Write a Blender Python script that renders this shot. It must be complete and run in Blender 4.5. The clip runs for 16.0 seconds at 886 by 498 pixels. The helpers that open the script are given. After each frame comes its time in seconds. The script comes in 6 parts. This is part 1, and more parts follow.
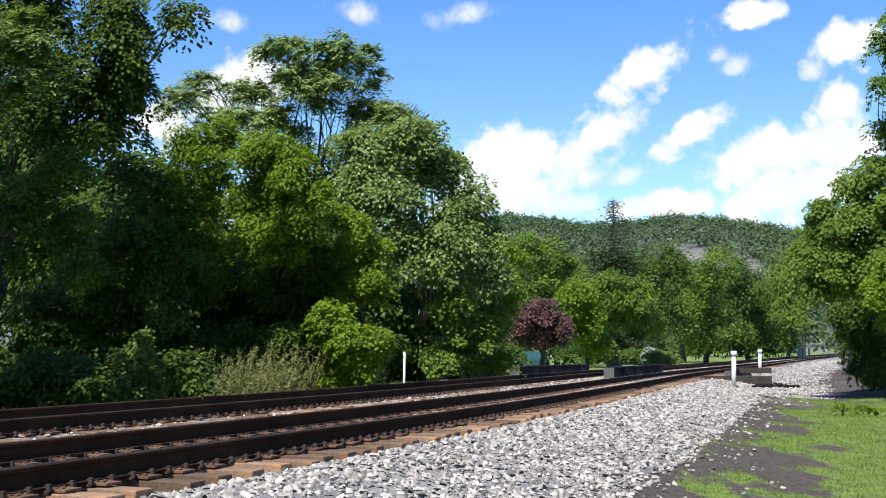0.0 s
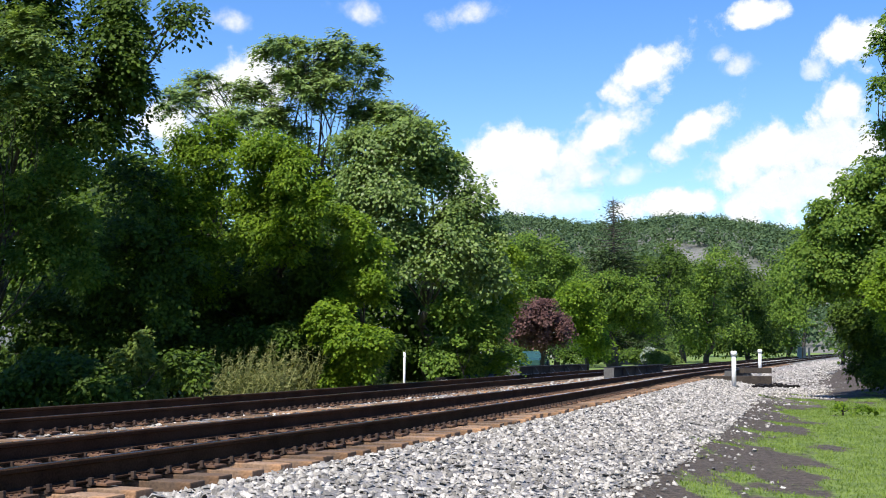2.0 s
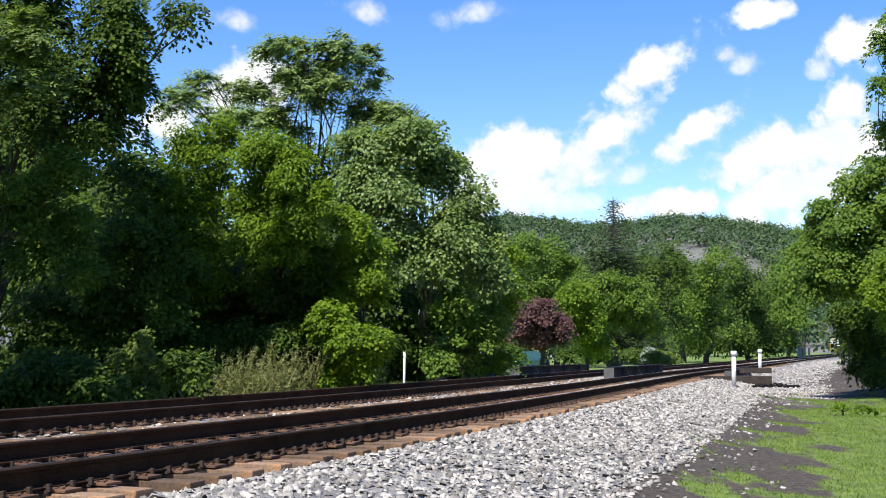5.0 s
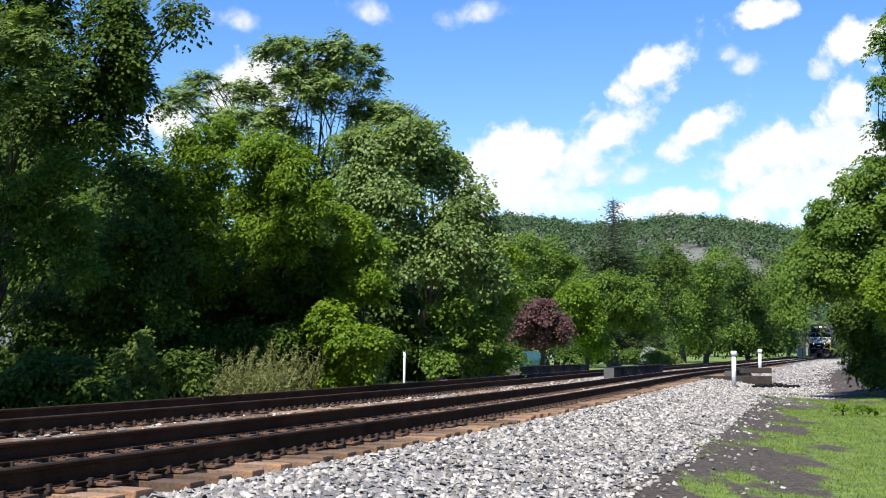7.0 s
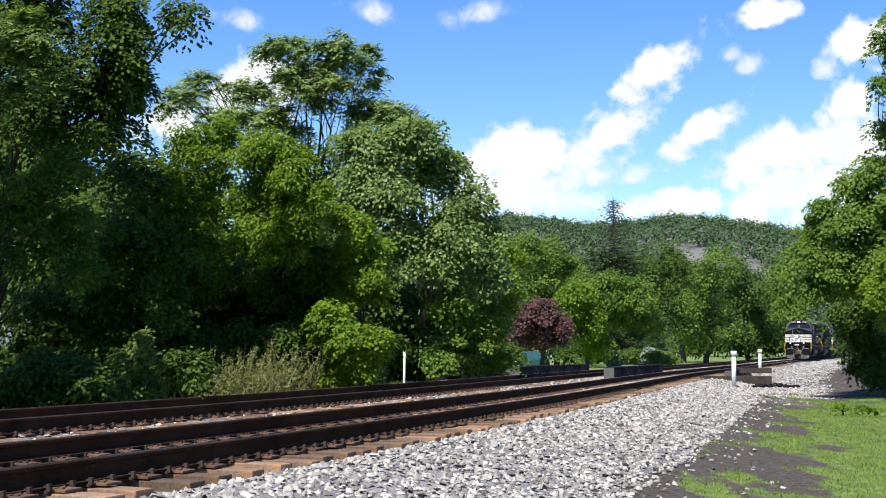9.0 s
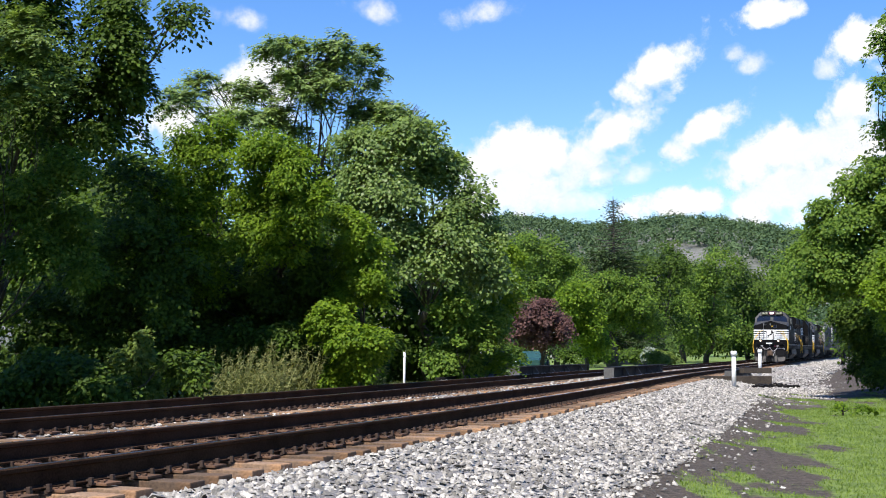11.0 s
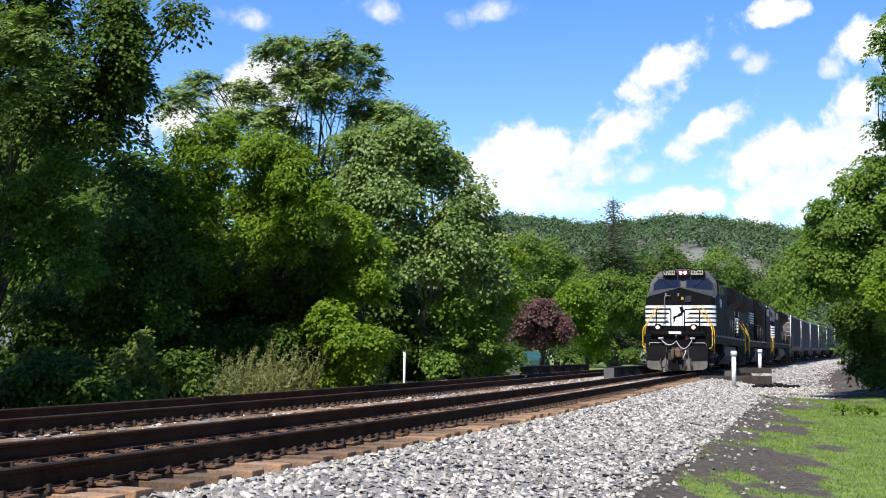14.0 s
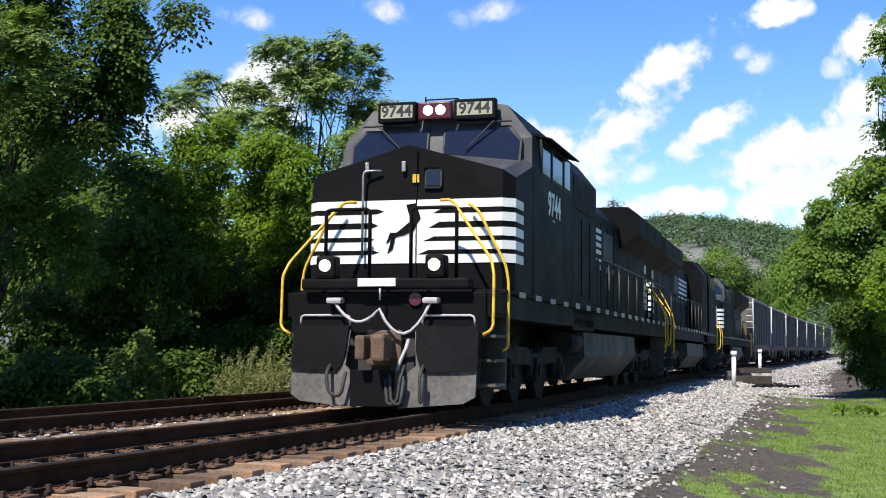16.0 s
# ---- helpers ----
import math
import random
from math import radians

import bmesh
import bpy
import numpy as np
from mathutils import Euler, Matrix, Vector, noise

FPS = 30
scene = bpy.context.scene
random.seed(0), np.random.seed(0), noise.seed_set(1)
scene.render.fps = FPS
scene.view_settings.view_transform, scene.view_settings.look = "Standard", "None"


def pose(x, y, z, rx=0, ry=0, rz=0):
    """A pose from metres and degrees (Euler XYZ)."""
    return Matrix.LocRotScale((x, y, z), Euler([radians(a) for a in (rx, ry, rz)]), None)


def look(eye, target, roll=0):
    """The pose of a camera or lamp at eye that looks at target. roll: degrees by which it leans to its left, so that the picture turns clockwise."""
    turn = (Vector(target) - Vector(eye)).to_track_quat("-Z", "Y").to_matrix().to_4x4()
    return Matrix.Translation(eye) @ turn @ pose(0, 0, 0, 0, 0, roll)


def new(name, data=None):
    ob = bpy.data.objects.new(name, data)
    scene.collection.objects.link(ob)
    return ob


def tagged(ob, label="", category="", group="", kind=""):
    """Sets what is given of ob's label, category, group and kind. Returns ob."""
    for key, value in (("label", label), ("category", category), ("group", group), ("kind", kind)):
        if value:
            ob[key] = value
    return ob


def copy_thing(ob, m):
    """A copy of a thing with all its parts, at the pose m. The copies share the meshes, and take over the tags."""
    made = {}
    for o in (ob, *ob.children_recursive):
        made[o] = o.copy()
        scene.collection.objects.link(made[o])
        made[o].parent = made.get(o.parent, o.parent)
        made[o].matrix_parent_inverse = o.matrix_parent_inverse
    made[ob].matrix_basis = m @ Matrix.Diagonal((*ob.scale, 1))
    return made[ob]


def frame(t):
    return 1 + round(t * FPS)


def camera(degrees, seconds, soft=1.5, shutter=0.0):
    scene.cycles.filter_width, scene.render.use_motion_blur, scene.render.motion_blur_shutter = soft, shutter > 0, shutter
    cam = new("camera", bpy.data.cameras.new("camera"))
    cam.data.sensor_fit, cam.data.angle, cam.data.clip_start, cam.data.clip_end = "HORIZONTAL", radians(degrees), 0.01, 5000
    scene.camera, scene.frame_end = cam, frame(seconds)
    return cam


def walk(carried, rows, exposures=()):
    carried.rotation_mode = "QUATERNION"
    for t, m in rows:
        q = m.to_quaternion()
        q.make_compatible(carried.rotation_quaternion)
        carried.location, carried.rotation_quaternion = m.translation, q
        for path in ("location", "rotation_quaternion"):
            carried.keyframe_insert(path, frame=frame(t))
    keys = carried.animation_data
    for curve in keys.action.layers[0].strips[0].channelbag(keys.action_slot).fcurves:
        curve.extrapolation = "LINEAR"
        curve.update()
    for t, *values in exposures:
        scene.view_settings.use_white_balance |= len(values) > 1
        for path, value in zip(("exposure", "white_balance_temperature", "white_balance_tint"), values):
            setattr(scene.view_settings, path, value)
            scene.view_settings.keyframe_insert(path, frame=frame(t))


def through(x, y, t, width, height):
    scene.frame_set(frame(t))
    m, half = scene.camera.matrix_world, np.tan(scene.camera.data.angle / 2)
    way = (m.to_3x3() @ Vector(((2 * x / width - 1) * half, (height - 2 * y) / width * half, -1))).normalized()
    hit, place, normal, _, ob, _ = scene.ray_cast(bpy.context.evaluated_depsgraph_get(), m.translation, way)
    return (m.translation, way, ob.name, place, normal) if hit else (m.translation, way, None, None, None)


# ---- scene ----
# ---- camera: a tripod beside the line, rail tops at z = 0 ----


cam = camera(38.863, 16.0, soft=1.0, shutter=0.0)
STAND = Matrix.Translation((0, 0, 0.8032)) @ pose(0, 0, 0, 94.70946) @ pose(0, 0, 0, 0, 0, 0.55489)
walk(cam, [(0.0, STAND), (16.0, STAND)], exposures=[(0.0, 0.65), (16.0, 0.65)])

# ---- sky and sun ----
SUN_WAY = Vector((-0.29, -0.50, 0.81)).normalized()
world = bpy.data.worlds.new("sky")
scene.world = world
world.use_nodes = True
wt = world.node_tree
wt.nodes.clear()
w_out = wt.nodes.new("ShaderNodeOutputWorld")
w_bg = wt.nodes.new("ShaderNodeBackground")
w_sky = wt.nodes.new("ShaderNodeTexSky")
w_sky.sky_type = "NISHITA"
w_sky.sun_disc = False
w_sky.sun_elevation = math.asin(SUN_WAY.z)
w_sky.sun_rotation = math.atan2(SUN_WAY.x, SUN_WAY.y)
w_sky.air_density, w_sky.dust_density, w_sky.ozone_density = 1.0, 0.1, 3.0
w_bg.inputs["Strength"].default_value = 0.128
w_tone = wt.nodes.new("ShaderNodeHueSaturation")
w_tone.inputs["Saturation"].default_value = 1.3
w_tone.inputs["Hue"].default_value = 0.512
wt.links.new(w_sky.outputs["Color"], w_tone.inputs["Color"])
wt.links.new(w_tone.outputs["Color"], w_bg.inputs["Color"])
wt.links.new(w_bg.outputs["Background"], w_out.inputs["Surface"])
sun_data = bpy.data.lights.new("sun", "SUN")
sun_data.energy, sun_data.angle, sun_data.color = 5.0, radians(0.53), (1.0, 0.95, 0.86)
sun = new("sun", sun_data)
sun.matrix_world = look((0, 0, 60), Vector((0, 0, 60)) - SUN_WAY)

# ---- materials ----
def material(name):
    m = bpy.data.materials.new(name)
    m.use_nodes = True
    nt = m.node_tree
    nt.nodes.clear()
    o = nt.nodes.new("ShaderNodeOutputMaterial")
    return m, nt, o


def node(nt, kind, inputs=None, operation="", attribute_name="", interpolation_type=""):
    n = nt.nodes.new(kind)
    if operation:
        n.operation = operation
    if attribute_name:
        n.attribute_name = attribute_name
    if interpolation_type:
        n.interpolation_type = interpolation_type
    for k, v in (inputs or {}).items():
        if isinstance(v, bpy.types.NodeSocket):
            nt.links.new(v, n.inputs[k])
        else:
            n.inputs[k].default_value = v
    return n


def ramp(nt, fac, stops):
    n = nt.nodes.new("ShaderNodeValToRGB")
    nt.links.new(fac, n.inputs[0])
    cr = n.color_ramp
    while len(cr.elements) < len(stops):
        cr.elements.new(0.5)
    for e, (p, c) in zip(cr.elements, stops):
        e.position, e.color = p, (*c, 1.0)
    return n.outputs["Color"]


def mixed(nt, fac, a, b, how="MIX"):
    n = nt.nodes.new("ShaderNodeMix")
    n.data_type, n.blend_type = "RGBA", how
    for k, v in ((0, fac), (6, a), (7, b)):
        if isinstance(v, bpy.types.NodeSocket):
            nt.links.new(v, n.inputs[k])
        elif k == 0:
            n.inputs[k].default_value = v
        else:
            n.inputs[k].default_value = (*v, 1.0)
    return n.outputs[2]


def noise_of(nt, scale, detail=4.0, rough=0.55, vec=None):
    n = node(nt, "ShaderNodeTexNoise", {"Scale": scale, "Detail": detail, "Roughness": rough})
    if vec is not None:
        nt.links.new(vec, n.inputs["Vector"])
    return n.outputs["Fac"]


def place(nt, world_space=False):
    """Object space, or the world's own space for what is laid on the ground."""
    if world_space:
        return nt.nodes.new("ShaderNodeNewGeometry").outputs["Position"]
    return nt.nodes.new("ShaderNodeTexCoord").outputs["Object"]


def surface(name, low, high, scale=3.0, fine=40.0, rough=(0.6, 0.85), metal=0.0, bump=0.3, depth=0.01,
            stain=None, stain_scale=1.2, stain_at=(0.55, 0.7), world_space=False, per_object=0.0, per_island=0.0, coat=0.0, spec=0.5):
    """Base colour between two tones at two scales, roughness that varies with it, fine relief, and an optional stain."""
    m, nt, o = material(name)
    v = place(nt, world_space)
    big, small = noise_of(nt, scale, vec=v), noise_of(nt, fine, 3.0, vec=v)
    fac = node(nt, "ShaderNodeMath", {0: big, 1: small}, operation="ADD").outputs[0]
    fac = node(nt, "ShaderNodeMapRange", {"Value": fac, "From Min": 0.65, "From Max": 1.35}).outputs[0]
    col = mixed(nt, fac, low, high)
    if stain:
        s = node(nt, "ShaderNodeMapRange", {"Value": noise_of(nt, stain_scale, 5.0, 0.6, v), "From Min": stain_at[0], "From Max": stain_at[1]}).outputs[0]
        col = mixed(nt, s, col, stain)
    if per_object or per_island:
        if per_object:
            rnd = nt.nodes.new("ShaderNodeObjectInfo").outputs["Random"]
        else:
            rnd = nt.nodes.new("ShaderNodeNewGeometry").outputs["Random Per Island"]
        amt = per_object or per_island
        val = node(nt, "ShaderNodeMapRange", {"Value": rnd, "To Min": 1 - amt, "To Max": 1 + amt}).outputs[0]
        col = node(nt, "ShaderNodeHueSaturation", {"Color": col, "Value": val}).outputs[0]
    r = node(nt, "ShaderNodeMapRange", {"Value": fac, "To Min": rough[1], "To Max": rough[0]}).outputs[0]
    b = node(nt, "ShaderNodeBump", {"Strength": bump, "Distance": depth, "Height": small})
    p = node(nt, "ShaderNodeBsdfPrincipled", {"Base Color": col, "Roughness": r, "Metallic": metal, "Specular IOR Level": spec, "Normal": b.outputs[0]})
    if coat:
        p.inputs["Coat Weight"].default_value = coat
    nt.links.new(p.outputs[0], o.inputs[0])
    return m


def leaf_material(name, dark, light, through=0.45, scale=0.5, gloss=0.6, spec=0.22):
    """Leaves: colour varies leaf by leaf and by bough, and light shines through them."""
    m, nt, o = material(name)
    rnd = nt.nodes.new("ShaderNodeNewGeometry").outputs["Random Per Island"]
    n = noise_of(nt, scale, 3.0, vec=place(nt, True))
    f = node(nt, "ShaderNodeMath", {0: rnd, 1: n}, operation="ADD").outputs[0]
    f = node(nt, "ShaderNodeMapRange", {"Value": f, "From Min": 0.5, "From Max": 1.5}).outputs[0]
    col = mixed(nt, f, dark, light)
    p = node(nt, "ShaderNodeBsdfPrincipled", {"Base Color": col, "Roughness": gloss, "Specular IOR Level": spec})
    warm = mixed(nt, 1.0, col, (1.0, 1.0, 0.45), "MULTIPLY")
    t = node(nt, "ShaderNodeBsdfTranslucent", {"Color": warm})
    s = node(nt, "ShaderNodeMixShader", {0: through, 1: p.outputs[0], 2: t.outputs[0]})
    nt.links.new(s.outputs[0], o.inputs[0])
    return m


def lamp_material(name, colour, strength):
    m, nt, o = material(name)
    e = node(nt, "ShaderNodeEmission", {"Color": (*colour, 1), "Strength": strength})
    nt.links.new(e.outputs[0], o.inputs[0])
    return m


def cloud_material(name, lo, hi):
    """Bright vapour with a ragged edge that thins out to clear air."""
    m, nt, o = material(name)
    tc = nt.nodes.new("ShaderNodeTexCoord")
    rnd = nt.nodes.new("ShaderNodeObjectInfo").outputs["Random"]
    off = node(nt, "ShaderNodeMath", {0: rnd, 1: 50.0}, operation="MULTIPLY").outputs[0]
    shift = node(nt, "ShaderNodeCombineXYZ", {"X": off, "Y": off})
    geo = nt.nodes.new("ShaderNodeTexCoord").outputs["Object"]
    vec = node(nt, "ShaderNodeVectorMath", {0: geo, 1: shift.outputs[0]}, operation="ADD").outputs[0]
    n = noise_of(nt, 0.0095, 8.0, 0.6, vec)
    n = node(nt, "ShaderNodeMapRange", {"Value": n, "From Min": 0.28, "From Max": 0.72}).outputs[0]
    gen = node(nt, "ShaderNodeVectorMath", {0: tc.outputs["UV"], 1: (0.5, 0.5, 0.0)}, operation="SUBTRACT").outputs[0]
    r = node(nt, "ShaderNodeVectorMath", {0: gen}, operation="LENGTH").outputs["Value"]
    edge = node(nt, "ShaderNodeMapRange", {"Value": r, "From Min": 0.08, "From Max": 0.5, "To Min": 0.5, "To Max": -0.55}).outputs[0]
    d = node(nt, "ShaderNodeMath", {0: n, 1: edge}, operation="ADD").outputs[0]
    a = node(nt, "ShaderNodeMapRange", {"Value": d, "From Min": lo, "From Max": hi}, interpolation_type="SMOOTHSTEP").outputs[0]
    # the vapour glows by itself in place of sunlight, bluer where thin
    tone = ramp(nt, d, [(0.5, (0.80, 0.89, 1.0)), (0.85, (0.98, 0.99, 1.0))])
    e = node(nt, "ShaderNodeEmission", {"Color": tone, "Strength": 0.69})
    t = nt.nodes.new("ShaderNodeBsdfTransparent")
    s = node(nt, "ShaderNodeMixShader", {0: a, 1: t.outputs[0], 2: e.outputs[0]})
    nt.links.new(s.outputs[0], o.inputs[0])
    return m


M_BALLAST = surface("ballast_bed", (0.09, 0.085, 0.083), (0.33, 0.315, 0.31), 0.6, 22.0, (0.85, 1.0), bump=1.0, depth=0.05,
                    stain=(0.26, 0.23, 0.20), stain_scale=0.5, world_space=True)
M_STONE = surface("crushed_stone", (0.13, 0.121, 0.11), (0.47, 0.44, 0.402), 9.0, 60.0, (0.8, 0.95), bump=0.4, depth=0.004, world_space=True, per_island=0.6)
M_RAIL_SIDE = surface("rusted_rail_side", (0.020, 0.011, 0.007), (0.068, 0.038, 0.024), 2.0, 60.0, (0.85, 0.98), bump=0.3, depth=0.003, world_space=True, spec=0.05)
M_RAIL_TOP = surface("polished_rail_head", (0.30, 0.29, 0.29), (0.42, 0.41, 0.42), 3.0, 80.0, (0.22, 0.38), metal=1.0, bump=0.05, depth=0.001, world_space=True)
M_TIE = surface("creosoted_tie", (0.085, 0.055, 0.036), (0.29, 0.185, 0.115), 3.0, 45.0, (0.8, 0.95), bump=0.7, depth=0.012,
                stain=(0.42, 0.21, 0.085), stain_scale=0.9, stain_at=(0.48, 0.66), per_object=0.55)
M_PLATE = surface("rusty_tie_plate", (0.06, 0.034, 0.021), (0.19, 0.10, 0.056), 6.0, 70.0, (0.7, 0.9), metal=0.2, bump=0.4, depth=0.004, per_object=0.25)
M_SPIKE = surface("rusty_iron", (0.03, 0.02, 0.015), (0.08, 0.05, 0.037), 20.0, 90.0, (0.6, 0.8), metal=0.3)
M_BARK = surface("bark", (0.032, 0.026, 0.020), (0.095, 0.08, 0.064), 2.0, 18.0, (0.85, 1.0), bump=1.0, depth=0.03)
M_LEAF_MAPLE = leaf_material("maple_leaves", (0.078, 0.152, 0.013), (0.25, 0.37, 0.026), 0.55)
# Darker leaf tone that also paints in the shade within and under the wood
M_LEAF_SHADED = leaf_material("dark_shaded_leaves", (0.027, 0.058, 0.008), (0.105, 0.172, 0.018), 0.4)
M_LEAF_TALL = leaf_material("pinnate_leaves", (0.088, 0.150, 0.036), (0.24, 0.33, 0.082), 0.43, gloss=0.48, spec=0.4)
M_LEAF_FROND = leaf_material("feathery_leaves", (0.12, 0.19, 0.06), (0.33, 0.43, 0.14), 0.43, gloss=0.48, spec=0.4)
M_LEAF_OAK = leaf_material("oak_leaves", (0.060, 0.124, 0.016), (0.185, 0.278, 0.036), 0.43)
M_LEAF_PLUM = leaf_material("plum_leaves", (0.058, 0.028, 0.027), (0.155, 0.078, 0.068), 0.25)
M_LEAF_SPRUCE = leaf_material("spruce_needles", (0.028, 0.05, 0.018), (0.075, 0.115, 0.04), 0.2)
# leaf green cooled towards blue, so distance haze is painted into the hill
M_LEAF_HILL_HAZE = leaf_material("hazy_hillside_leaves", (0.036, 0.072, 0.034), (0.105, 0.16, 0.066), 0.25, scale=0.03)
M_LEAF_HEDGE = leaf_material("hedge_leaves", (0.07, 0.12, 0.02), (0.20, 0.26, 0.05), 0.35)
M_WEED = leaf_material("weed_blades", (0.11, 0.135, 0.04), (0.29, 0.29, 0.115), 0.35)
M_GRASS = leaf_material("grass_blades", (0.10, 0.165, 0.026), (0.26, 0.35, 0.065), 0.4, scale=3.5)
M_LEAF_FLOWER = leaf_material("pale_flowering_leaves", (0.12, 0.16, 0.10), (0.42, 0.45, 0.40), 0.3)
M_LEAF_CYPRESS = leaf_material("cypress_leaves", (0.05, 0.10, 0.02), (0.12, 0.19, 0.04), 0.2)
M_CLOUD = cloud_material("cloud", 0.36, 0.82)
M_CLOUD_THIN = cloud_material("thin_cloud", 0.40, 1.45)
M_POST = surface("white_painted_post", (0.68, 0.68, 0.66), (0.84, 0.84, 0.82), 3.0, 50.0, (0.5, 0.7), bump=0.1, stain=(0.45, 0.43, 0.38), stain_scale=3.0, stain_at=(0.62, 0.8))
M_TIMBER = surface("weathered_timber", (0.030, 0.022, 0.016), (0.095, 0.074, 0.055), 2.0, 25.0, (0.85, 0.95), bump=0.6, depth=0.01)
M_GIRDER = surface("black_bridge_steel", (0.006, 0.0055, 0.006), (0.02, 0.018, 0.018), 1.5, 30.0, (0.7, 0.85), bump=0.2, spec=0.2)
M_CONCRETE = surface("grey_concrete", (0.26, 0.25, 0.235), (0.45, 0.44, 0.42), 1.5, 30.0, (0.8, 0.95), bump=0.3)

# ---- building helpers ----
def mesh_of(name, verts, faces, mats, smooth=False, face_mats=None):
    me = bpy.data.meshes.new(name)
    me.from_pydata(verts, [], faces)
    for m in mats:
        me.materials.append(m)
    if face_mats is not None:
        me.polygons.foreach_set("material_index", np.asarray(face_mats, dtype=np.int32))
    if smooth:
        me.polygons.foreach_set("use_smooth", np.ones(len(me.polygons), dtype=bool))
    me.update()
    return me


def fast_mesh(name, verts, quads, mats):
    """A mesh of quads from arrays, quick for many thousands of leaves."""
    me = bpy.data.meshes.new(name)
    verts, quads = np.asarray(verts, dtype=np.float32), np.asarray(quads, dtype=np.int32)
    k = quads.shape[1]
    me.vertices.add(len(verts))
    me.vertices.foreach_set("co", verts.ravel())
    me.loops.add(quads.size)
    me.loops.foreach_set("vertex_index", quads.ravel())
    me.polygons.add(len(quads))
    me.polygons.foreach_set("loop_start", np.arange(0, quads.size, k, dtype=np.int32))
    for m in mats:
        me.materials.append(m)
    me.update(calc_edges=True)
    return me


def part(name, bm, mat, parent, label=""):
    me = bpy.data.meshes.new(name)
    bm.to_mesh(me)
    bm.free()
    for m in mat if isinstance(mat, (list, tuple)) else [mat]:
        me.materials.append(m)
    ob = new(name, me)
    ob.parent = parent
    return tagged(ob, label)


def empty(name, m, label, category, group="", kind=""):
    ob = new(name)
    ob.empty_display_size = 0.2
    ob.matrix_basis = m
    return tagged(ob, label, category, group, kind)


def add_box(bm, lo, hi, bevel=0.0, m=None, mat=0):
    c = [(a + b) / 2 for a, b in zip(lo, hi)]
    d = [max(b - a, 1e-4) for a, b in zip(lo, hi)]
    t = Matrix.Translation(c) @ Matrix.Diagonal((*d, 1))
    if m is not None:
        t = m @ t
    r = bmesh.ops.create_cube(bm, size=1.0, matrix=t)
    vs = r["verts"]
    fs = {f for v in vs for f in v.link_faces}
    for f in fs:
        f.material_index = mat
    if bevel:
        es = list({e for v in vs for e in v.link_edges})
        bmesh.ops.bevel(bm, geom=es, offset=bevel, segments=2, affect="EDGES", profile=0.6, material=-1)
    return bm


def box(lo, hi, bevel=0.0, m=None):
    return add_box(bmesh.new(), lo, hi, bevel, m)


def add_rod(bm, a, b, r, sides=8, r2=None, mat=0):
    a, b = Vector(a), Vector(b)
    d = b - a
    m = Matrix.Translation((a + b) / 2) @ d.to_track_quat("Z", "Y").to_matrix().to_4x4()
    res = bmesh.ops.create_cone(bm, cap_ends=True, segments=sides, radius1=r, radius2=r if r2 is None else r2, depth=d.length, matrix=m)
    for f in {f for v in res["verts"] for f in v.link_faces}:
        f.material_index = mat
        f.smooth = len(f.verts) == 4
    return bm


def add_tube(bm, pts, r, sides=7, r_end=None):
    """A bent round bar through the points."""
    pts = [Vector(p) for p in pts]
    rings = []
    for i, p in enumerate(pts):
        d = (pts[min(i + 1, len(pts) - 1)] - pts[max(i - 1, 0)]).normalized()
        u = d.cross(Vector((0.13, 0.31, 0.94))).normalized()
        w = d.cross(u)
        rr = r if r_end is None else r + (r_end - r) * i / (len(pts) - 1)
        rings.append([bm.verts.new(p + (u * math.cos(6.2832 * k / sides) + w * math.sin(6.2832 * k / sides)) * rr) for k in range(sides)])
    for a, b in zip(rings, rings[1:]):
        for k in range(sides):
            bm.faces.new((a[k], a[(k + 1) % sides], b[(k + 1) % sides], b[k])).smooth = True
    bm.faces.new(rings[0][::-1])
    bm.faces.new(rings[-1])
    return bm


def tube(pts, r, sides=7, r_end=None):
    return add_tube(bmesh.new(), pts, r, sides, r_end)


def add_prism(bm, outline, x0, x1, axis="X", mat=0):
    """A solid whose outline is drawn in the other two axes (in order) and drawn out from x0 to x1 along the axis."""
    def p(a, b, c):
        return {"X": (c, a, b), "Y": (a, c, b), "Z": (a, b, c)}[axis]
    lo = [bm.verts.new(p(a, b, x0)) for a, b in outline]
    hi = [bm.verts.new(p(a, b, x1)) for a, b in outline]
    n = len(outline)
    fs = [bm.faces.new(lo[::-1]), bm.faces.new(hi)]
    fs += [bm.faces.new((lo[i], lo[(i + 1) % n], hi[(i + 1) % n], hi[i])) for i in range(n)]
    for f in fs:
        f.material_index = mat
    bmesh.ops.recalc_face_normals(bm, faces=fs)
    return bm


def prism(outline, x0, x1, axis="X"):
    return add_prism(bmesh.new(), outline, x0, x1, axis)


# ---- the line: the near track's near rail as a smooth curve, s metres from a mark beside the stand ----
BEND_S = (40, 60, 80, 100, 120, 140, 160, 180, 200, 520)
BEND_A = (0.2930, 0.3223, 0.3313, 0.3320, 0.3355, 0.3457, 0.3573, 0.3688, 0.3805, 0.50)


def plan_heading(s):
    """The heading of the drawn curve, from +y towards +x, in radians."""
    if s < -30:
        s = -30
    if s <= 40:
        return 0.32926 - 0.0041773 * s + 0.00020117 * s * s / 2 - 0.0000033249 * s ** 3 / 6
    return float(np.interp(s, BEND_S, BEND_A))


